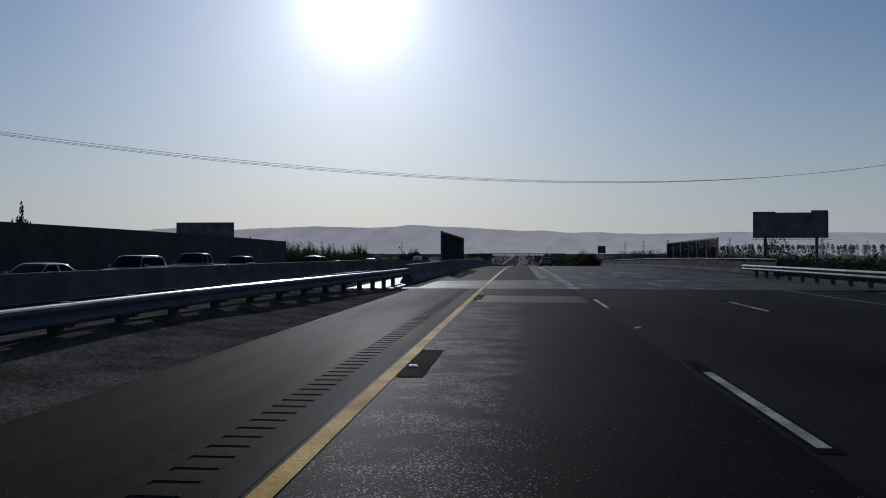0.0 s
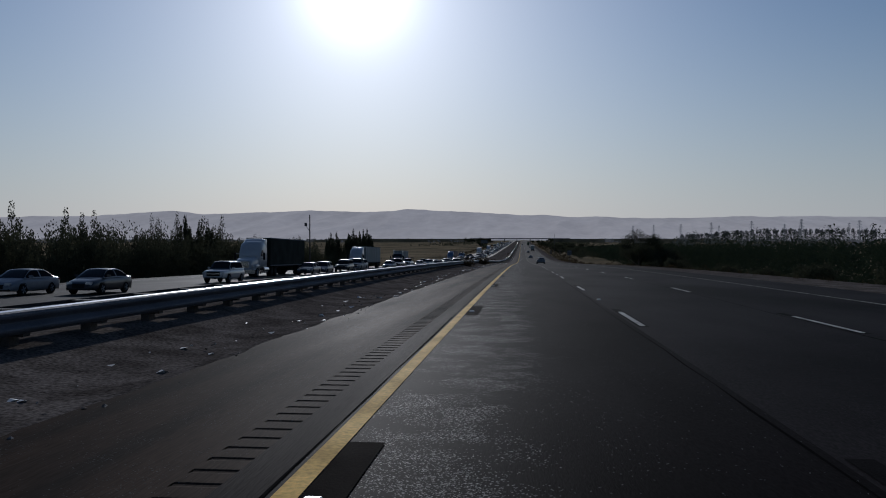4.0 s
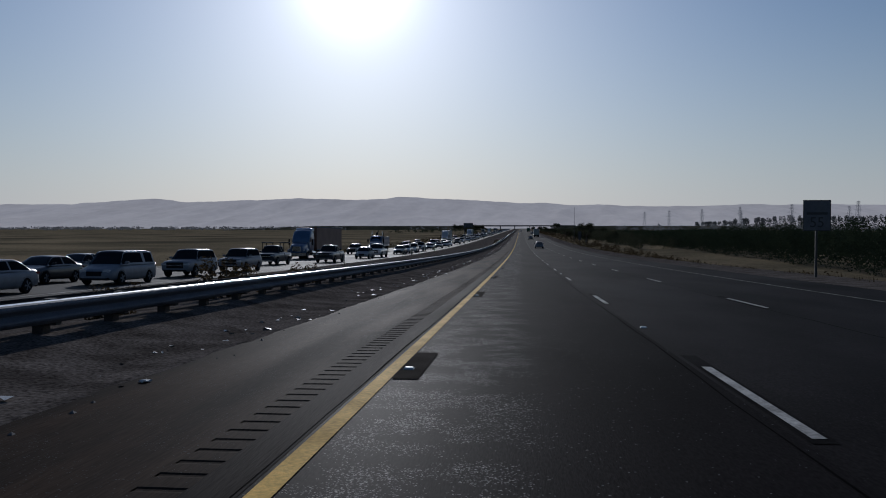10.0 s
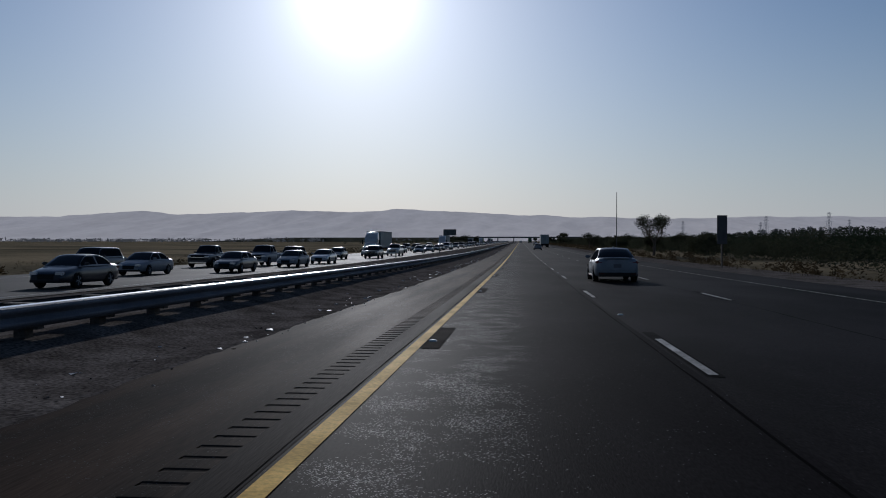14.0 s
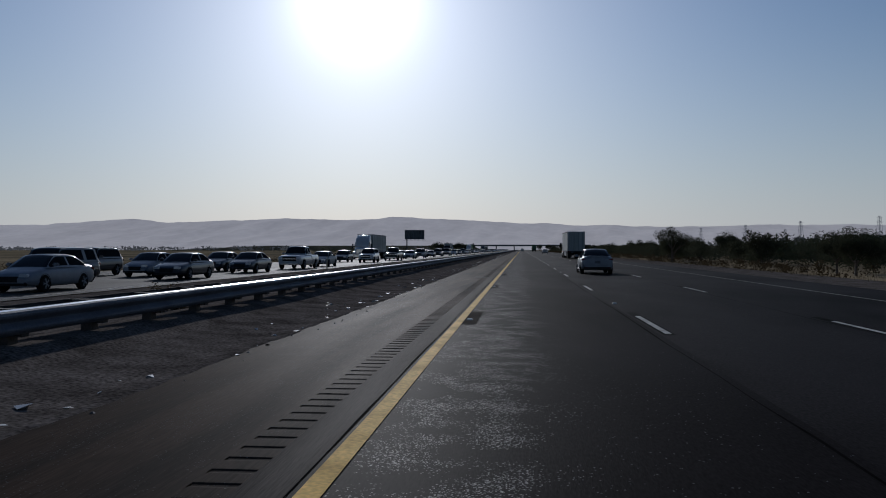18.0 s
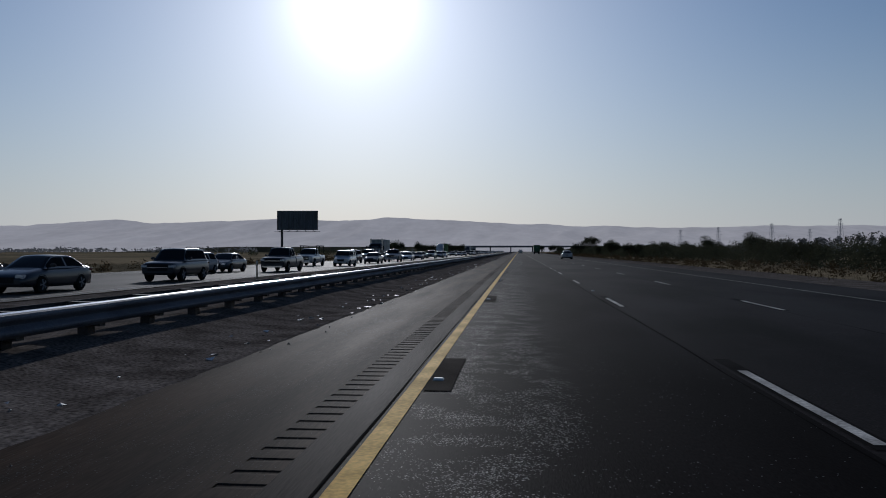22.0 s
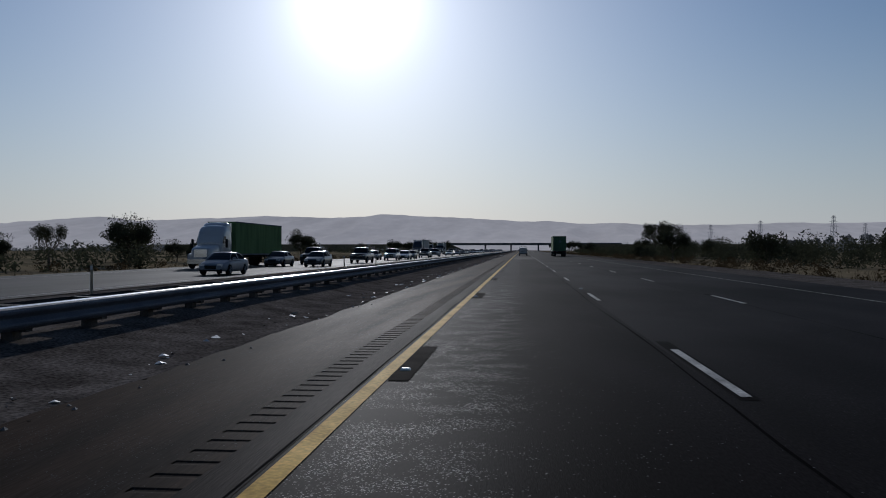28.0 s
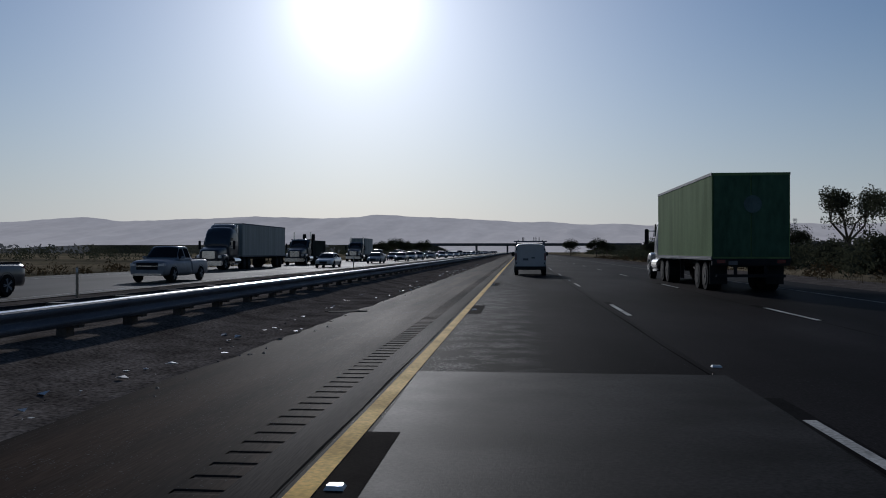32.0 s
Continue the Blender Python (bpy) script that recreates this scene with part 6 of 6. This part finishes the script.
# ---- rumble strip, patches, markers ----


def rumble(y0, y1, x0=-0.755, x1=-0.45, pitch=0.305, depth=0.010):
    v, f = [], []
    n = int((y1 - y0) / pitch)
    prof = ((0.0, 0.0), (0.175, 0.0), (0.195, -depth * 0.6), (0.23, -depth), (0.262, -depth * 0.75), (0.278, -0.0005), (0.305, 0.0))
    rows = []
    for i in range(n):
        for (a, d) in prof[:-1]:
            rows.append((y0 + i * pitch + a, d))
    for (y, d) in rows:
        z = road_z(y) + 0.0045 + d
        v += [(x0, y, z), (x1, y, z)]
    f = [(2 * i, 2 * i + 1, 2 * i + 3, 2 * i + 2) for i in range(len(rows) - 1)]
    return tagged(raw("rumble_strip", v, f, M_SHOULDER), "rumble strip of short grooves cut in the shoulder", "rumble strip", kind="structure")


rumble(-40, DECK0)
rumble(DECK1, 1330)

M_LENS = mat("marker_lens", (0.5, 0.5, 0.48), 0.2, vary=0.05)
for k in range(-1, 86):
    y = DASH0 + PERIOD * k + 3.0
    if DECK0 - 2 < y < DECK1 + 1:
        continue
    y += float(np.interp(y, (0, 200, 500, 680, 800, 820, 880), (0.8, 0.2, 0.0, -0.7, -0.3, 0.0, -1.6)))
    r = random.Random(k)
    w = 0.25 + r.uniform(-0.03, 0.06)
    tagged(ribbon("tar_patch", 0.09, 0.09 + w, y - 0.9 + r.uniform(-0.4, 0.3), y + 1.5 + r.uniform(-0.2, 0.8), 0.0095, M_PATCH, step=1.2), "dark square tar patch in the lane beside the yellow line", "road patch", "tar patches", "structure")
    bm = bmesh.new()
    box(bm, -0.06, 0.06, -0.055, 0.055, 0.0, 0.022)
    for vv in bm.verts:
        if vv.co.z > 0.01:
            vv.co.x *= 0.75
            vv.co.y *= 0.6
    o = link_mesh("road_marker", bm, M_LENS)
    o.location = (0.18, y, road_z(y) + 0.010)
    tagged(o, "small raised pavement marker in a tar patch", "road marker", "pavement markers")
    if k % 2 == 0:
        o2 = new("road_marker", o.data)
        o2.location = (3.6, y + 5.4, road_z(y + 5.4) + 0.002)
        tagged(o2, "small raised pavement marker on the lane line", "road marker", "pavement markers")
# cracks along the lane joints, filled with tar
M_CRACK = mat("tar_joint", (0.006, 0.006, 0.006), 0.9, spec=0.001, vary=0.2)


def joint(x, y0, y1, seed, amp=0.03, w=0.03):
    r = random.Random(seed)
    v, f = [], []
    n = int((y1 - y0) / 1.5)
    dx = 0.0
    for i in range(n + 1):
        y = y0 + (y1 - y0) * i / n
        dx = dx * 0.8 + r.uniform(-amp, amp)
        ww = w * r.uniform(0.3, 1.2)
        z = road_z(y) + (0.0065 if x < 0 else 0.002)
        v += [(x + dx - ww, y, z), (x + dx + ww, y, z)]
    f = [(2 * i, 2 * i + 1, 2 * i + 3, 2 * i + 2) for i in range(n)]
    return tagged(raw("joint", v, f, M_CRACK), "dark tar-filled joint along the lane", "road joint", kind="structure")


joint(LANE - 0.30, DECK1 + 4, 1700, 1, 0.022, 0.015)
joint(2 * LANE - 0.25, DECK1 + 4, 1700, 2, 0.04, 0.014)
joint(-0.14, DECK1, 1500, 3, 0.012, 0.012)
# repaired stretches


def band(x0, x1, y0, y1, seed, name, label, material, dz):
    r = random.Random(seed)
    v = []
    n = int((y1 - y0) / 2)
    e = [0.0, 0.0]
    for i in range(n + 1):
        y = y0 + (y1 - y0) * i / n
        e = [q * 0.85 + r.uniform(-0.06, 0.06) for q in e]
        z = road_z(y) + dz
        v += [(x0 + e[0], y, z), (x1 + e[1], y, z)]
    f = [(2 * i, 2 * i + 1, 2 * i + 3, 2 * i + 2) for i in range(n)]
    return tagged(raw(name, v, f, material), label, "road surface", kind="structure")


M_PALE = mat("pale_repair", (0.024, 0.022, 0.0205), 0.6, vary=0.4, scale=0.7, fine=30, bump=0.25, spec=0.010)
band(0.2, 3.3, 22.5, 26, 6, "road_patch", "pale repaired stretch of lane", M_PALE, 0.006)
band(0.2, 3.4, 971, 977.5, 7, "road_patch", "pale repaired stretch of lane", M_PALE, 0.006)
band(0.25, 3.5, 1099, 1124, 8, "road_patch", "pale repaired stretch of lane", M_PALE, 0.006)
M_SPILL = mat("pale_spill", (0.24, 0.225, 0.21), 0.9, vary=0.18, scale=3.5, fine=20, spec=0.05)
sr = random.Random(8)
v, f = [], []
for i in range(26):
    x, y = sr.uniform(-1.15, -0.5), 677.2 + sr.gauss(0, 0.16)
    w, d, k = sr.uniform(0.06, 0.26), sr.uniform(0.02, 0.08), len(v)
    for q in range(9):
        a, rr = q * math.tau / 9, sr.uniform(0.5, 1.1)
        v.append((x + math.cos(a) * w * rr, y + math.sin(a) * d * rr, road_z(y) + 0.0125 + i * 0.0002))
    f.append(tuple(range(k, k + 9)))
tagged(raw("spill_streak", v, f, M_SPILL), "pale spilled streaks across the shoulder", "road stain", kind="stuff")
for y in (DECK0, DECK1):
    tagged(ribbon("expansion_joint", -4.7, 16.2, y - 0.06, y + 0.06, 0.007, M_CRACK, step=0.12), "dark expansion joint across the bridge deck", "road joint", kind="structure")
o = raw("expansion_joint", [(-4.7, 38.63, road_z(38.6) + 0.007), (-4.7, 38.77, road_z(38.7) + 0.007), (16.2, 48.97, road_z(48.9) + 0.007), (16.2, 48.83, road_z(48.8) + 0.007)], [(0, 3, 2, 1)], M_CRACK)
tagged(o, "dark slanting expansion joint across the bridge deck", "road joint", kind="structure")

# ---- litter in the median ----
M_LITTER = mat("pale_litter", (0.55, 0.54, 0.52), 0.6, vary=0.2)
M_RUBBER = mat("tyre_scrap", (0.014, 0.014, 0.014), 1.0, vary=0.2, spec=0.02)
lr = random.Random(31)


def scrap(x, y, w, l, material, label, name="litter"):
    bm = bmesh.new()
    bmesh.ops.create_grid(bm, x_segments=3, y_segments=3, size=0.5)
    for q in bm.verts:
        q.co = Vector((q.co.x * w * lr.uniform(0.7, 1.2), q.co.y * l * lr.uniform(0.7, 1.2), lr.uniform(0.0, 0.022)))
    bmesh.ops.solidify(bm, geom=bm.faces[:], thickness=0.012)
    o = link_mesh(name, bm, material)
    o.location, o.rotation_euler = (x, y, road_z(y) - (0.02 if x < PAVED_L else -0.015)), (0, 0, lr.uniform(0, 3.1))
    return tagged(o, label, "litter", "litter in the median")


for i in range(80):
    y = lr.uniform(150, 1200)
    scrap(lr.uniform(-4.5, -2.3), y, lr.uniform(0.04, 0.16), lr.uniform(0.05, 0.18), M_LITTER, "pale scrap of litter on the median dirt")
for x, y, w, l in ((-3.0, 232, 0.5, 0.9), (-3.26, 326, 0.32, 0.75), (-2.85, 330.3, 0.25, 0.6), (-3.4, 829, 0.3, 1.0), (-2.8, 1084, 0.4, 0.5)):
    scrap(x, y, w, l, M_LITTER, "flat pale piece of cardboard on the median dirt")
for x, y in ((-2.1, 467.3), (-2.7, 1133), (-3.4, 1059.6), (-3.1, 1089.8)):
    scrap(x, y, *((0.16, 0.6) if y < 500 else (0.34, 0.95)), M_RUBBER, "dark strip of tyre scrap on the shoulder", "tyre_scrap")


def bits(name, label, category, count, xr, yr, size, lift, material, seed):
    """Countless small flat scraps, each a low crumpled sheet."""
    r = random.Random(seed)
    v, f = [], []
    for _ in range(count):
        x, y = r.uniform(*xr), r.uniform(*yr)
        if r.random() < 0.5:
            x = xr[0] + (xr[1] - xr[0]) * r.random() ** 1.7
        s, a = size * r.uniform(0.3, 1.0) ** 2, r.uniform(0, math.tau)
        c, d = math.cos(a) * s, math.sin(a) * s
        z = road_z(y) + lift
        k = len(v)
        e = r.uniform(0.3, 0.9)
        v += [(x + c, y + d, z + 0.003), (x - d * e, y + c * e, z + s * r.uniform(0.05, 0.5)), (x - c, y - d, z + 0.003), (x + d * e, y - c * e, z + s * r.uniform(0.05, 0.5)), (x, y, z - 0.012)]
        f += [(k, k + 1, k + 3), (k + 1, k + 2, k + 3), (k, k + 4, k + 1), (k + 1, k + 4, k + 2), (k + 2, k + 4, k + 3), (k + 3, k + 4, k)]
    tagged(raw(name, v, f, material), label, category, kind="stuff")


bits("litter_bits", "small pale bits of litter strewn over the median dirt", "litter", 5000, (-4.6, -2.5), (140, 1200), 0.105, 0.012, M_LITTER, 41)
bits("grit", "dark clods and grit on the median dirt", "grit", 9000, (-4.7, -2.45), (140, 1200), 0.045, 0.006, M_DIRT, 42)
bits("litter_bits", "pale grit along the bridge barrier", "litter", 120, (-4.2, -1.2), (46, 135), 0.10, 0.012, M_LITTER, 43)


def gravel():
    r = random.Random(77)
    v, f = [], []
    for _ in range(9000):
        x, y = (r.uniform(-5.2, -2.2), r.uniform(140, 1180)) if r.random() < 0.8 else (r.uniform(13.3, 17), r.uniform(140, 1180))
        s = r.uniform(0.012, 0.034)
        z = road_z(y) - 0.03 + (0.03 if x > -2.5 and x < 13.6 else 0)
        k = len(v)
        v += [(x - s, y - s * 0.7, z), (x + s, y - s, z), (x + s * 0.8, y + s, z), (x - s * 0.7, y + s * 0.9, z), (x + r.uniform(-0.3, 0.3) * s, y, z + s * 0.9)]
        f += [(k, k + 1, k + 4), (k + 1, k + 2, k + 4), (k + 2, k + 3, k + 4), (k + 3, k, k + 4)]
    tagged(raw("gravel", v, f, mat("gravel", (0.17, 0.155, 0.14), 0.9, vary=0.3, island=0.5)), "loose gravel on the median and verge", "gravel", kind="stuff")


gravel()


def spill():
    """Dirt that lies unevenly over the edge of the paved shoulder."""
    v, f = [], []
    n = int((1250 - 131) / 0.45)
    for i in range(n + 1):
        y = 131 + 0.45 * i
        z = road_z(y)
        e = 0.08 * noise.noise((y * 0.5, 0, 4.2)) + 0.06 * noise.noise((y * 1.9, 0, 8.1))
        v += [(PAVED_L - 0.25, y, z + 0.012), (PAVED_L + 0.08 + e, y, z + 0.016), (PAVED_L + 0.16 + e * 1.3, y, z + 0.003)]
    for i in range(n):
        a = 3 * i
        f += [(a, a + 1, a + 4, a + 3), (a + 1, a + 2, a + 5, a + 4)]
    tagged(raw("dirt_spill", v, f, M_DIRT), "dirt spilled unevenly over the edge of the shoulder", "dirt", kind="stuff")


spill()

# ---- delineators, signs, poles ----
M_DELIN = mat("delineator", (0.30, 0.24, 0.16), 0.7, vary=0.15)
for y in (262, 304, 430, 476, 508, 600, 655, 700, 774, 822, 880, 1007, 1050, 1066, 1098, 1142, 1190):
    d = empty("delineator_post", pose(OPP_R + opp_x(y) + 0.7, y, opp_z(y) - 0.1))
    tagged(d, "thin brown delineator post on the far side of the median", "post", "delineator posts")
    part("stem", boxed(-0.05, 0.05, -0.012, 0.012, -0.2, 1.15, 0.004), M_DELIN, d)
    part("reflector", boxed(-0.04, 0.04, -0.02, -0.012, 0.95, 1.1), M_LENS, d)

M_SIGNTEXT = mat("sign_black", (0.02, 0.02, 0.02), 0.5, vary=0.05)


def text_on(parent, body, size, loc, material, name="lettering"):
    cu = bpy.data.curves.new(name, "FONT")
    cu.body, cu.size, cu.align_x, cu.align_y, cu.extrude = body, size, "CENTER", "CENTER", 0.003
    dg = new(name, cu)
    me = bpy.data.meshes.new_from_object(dg.evaluated_get(bpy.context.evaluated_depsgraph_get()))
    bpy.data.objects.remove(dg)
    me.materials.append(material)
    o = new(name, me)
    o.parent, o.location, o.rotation_euler = parent, loc, (math.pi / 2, 0, 0)
    return o


s = empty("speed_sign", pose(16.0, 393, ground_z(16.0, 393)))
tagged(s, "truck speed sign reading 55, shaded dark grey, on a single post", "road sign")
# white sign face made dark grey, its backlit shade put into the colour
plate = part("sign_panel", boxed(-0.66, 0.66, -0.015, 0.015, 2.32, 3.84, 0.02), mat("shaded_sign_panel", (0.085, 0.09, 0.10), 0.6, vary=0.12), s)
bm = bmesh.new()
for (x0, x1, z0, z1) in ((-0.66, 0.66, 3.79, 3.84), (-0.66, 0.66, 2.32, 2.36), (-0.66, -0.62, 2.36, 3.79), (0.62, 0.66, 2.36, 3.79)):
    box(bm, x0, x1, -0.02, -0.014, z0, z1)
part("border", bm, M_SIGNTEXT, plate, "black border")
part("inscription", boxed(-0.5, 0.5, -0.02, -0.014, 3.12, 3.24), M_SIGNTEXT, plate, "dark unreadable line of writing")
text_on(plate, "55", 0.72, (0, -0.02, 2.72), M_SIGNTEXT)
part("post", boxed(-0.05, 0.05, 0.016, 0.10, -0.4, 3.6), M_SIGNTEXT, s)
M_SIGNBACK = mat("sign_back", (0.04, 0.04, 0.042), 0.6, vary=0.15)
s = empty("roadside_sign", pose(17.65, 167.3, road_z(167.3)))
tagged(s, "square dark sign panel on two posts past the bridge", "road sign")
part("sign_panel", boxed(-0.78, 0.78, -0.02, 0.02, 2.6, 4.1, 0.01), M_SIGNBACK, s)
for x in (-0.5, 0.5):
    part("post", boxed(x - 0.05, x + 0.05, 0.02, 0.12, -1.5, 3.9), M_POST, s)
s = empty("roadside_sign", pose(16.0, 555, ground_z(16, 555)))
tagged(s, "narrow dark upright sign panel on a post", "road sign")
part("sign_panel", boxed(-0.36, 0.36, -0.02, 0.02, 1.75, 3.82, 0.01), M_SIGNBACK, s)
part("post", boxed(-0.05, 0.05, 0.02, 0.12, -0.4, 3.6), M_POST, s)

p = empty("utility_pole", pose(-43.2, 306, ground_z(-43.2, 306)))
tagged(p, "tall wooden utility pole with a fitting on its side", "pole")
part("shaft", cyl(bmesh.new(), (0, 0, -0.5), (0, 0, 13.2), 0.17, 0.11), M_POST, p)
part("bracket", cyl(bmesh.new(), (0, 0, 9.8), (-0.9, 0, 10.9), 0.05), M_DARKSTEEL, p)
part("fitting", boxed(-1.1, -0.6, -0.2, 0.2, 10.8, 11.5, 0.05), M_DARKSTEEL, p)
for x, y, h in ((-64, 38, 17), (-52, 300, 8)):
    p = empty("utility_pole", pose(x, y, ground_z(x, y)))
    tagged(p, "dark wooden utility pole", "pole")
    part("shaft", cyl(bmesh.new(), (0, 0, -0.5), (0, 0, h), 0.22, 0.14), M_POST, p)
    part("crossarm", boxed(-1.1, 1.1, -0.06, 0.06, h - 0.8, h - 0.68), M_POST, p)


# pylon steel paled and made to glow, haze put into its colour
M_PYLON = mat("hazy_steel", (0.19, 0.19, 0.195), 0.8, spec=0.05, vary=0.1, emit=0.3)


def pylon():
    g = empty("power_pylon")
    tagged(g, "grey lattice power pylon far off on the plain", "pylon", "power pylons")
    h, b, t = 38.0, 3.6, 0.9
    bm = bmesh.new()
    lv = [0, 7, 13, 18, 22, 26, 30, 34, h]

    def corner(i, z):
        w = b + (t - b) * min(1, z / 26)
        return Vector(((-w, w, w, -w)[i], (-w, -w, w, w)[i], z))
    for i in range(4):
        cyl(bm, corner(i, 0), corner(i, h), 0.16, seg=4)
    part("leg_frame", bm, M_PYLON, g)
    bm = bmesh.new()
    for z0, z1 in zip(lv, lv[1:]):
        for i in range(4):
            j = (i + 1) % 4
            cyl(bm, corner(i, z0), corner(j, z1), 0.09, seg=4)
            cyl(bm, corner(j, z0), corner(i, z1), 0.09, seg=4)
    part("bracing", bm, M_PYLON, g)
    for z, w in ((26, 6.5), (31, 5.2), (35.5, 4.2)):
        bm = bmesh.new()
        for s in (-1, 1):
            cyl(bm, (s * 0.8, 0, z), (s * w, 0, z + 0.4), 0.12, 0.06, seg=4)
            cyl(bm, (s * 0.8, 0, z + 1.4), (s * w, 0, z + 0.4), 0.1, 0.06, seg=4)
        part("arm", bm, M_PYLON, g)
    return g


py = pylon()
py.matrix_world = pose(419, 1413, -0.4, 0, 0, 20)
for x, y, s in ((387, 1563, 1.0), (470, 1330, 0.9), (356, 1720, 1.0), (330, 1880, 1.0), (480, 1600, 0.95), (300, 2040, 1.0), (275, 2200, 1.0), (620, 1760, 1.0), (560, 1950, 1.0), (470, 2150, 1.0), (800, 1980, 1.0)):
    copy_thing(py, pose(x, y, -0.4, 0, 0, 20) @ Matrix.Diagonal((s, s, s, 1)))

# ---- far overpass ----
OVER = 1765.0
ov = empty("overpass")
tagged(ov, "grey concrete road overpass across the freeway far ahead", "overpass")
part("deck", boxed(-95, 95, OVER - 6, OVER + 6, 5.6, 6.9, 0.1), M_CONC, ov)
for y in (OVER - 6, OVER + 5.7):
    part("parapet", boxed(-95, 95, y, y + 0.3, 6.9, 7.7), M_CONC, ov)
for x in (-33, -8.5, 17.5):
    for y in (OVER - 3.5, OVER + 3.5):
        part("column", cyl(bmesh.new(), (x, y, -0.5), (x, y, 5.6), 0.7, seg=14), M_CONC, ov)
for s, x in ((-1, -95), (1, 95)):
    bm = bmesh.new()
    pts = [(x - s * 45, -0.5), (x - s * 28, 6.5), (x + s * 260, 6.5), (x + s * 420, -0.5)]
    a = [bm.verts.new((q, OVER - 8, z)) for q, z in pts]
    b = [bm.verts.new((q, OVER + 8, z)) for q, z in pts]
    for i in range(3):
        bm.faces.new((a[i], a[i + 1], b[i + 1], b[i]))
    bm.faces.new(a)
    bm.faces.new(list(reversed(b)))
    o = link_mesh("embankment", bm, M_GROUND)
    tagged(o, "earth embankment that carries the overpass road", "embankment", kind="structure")
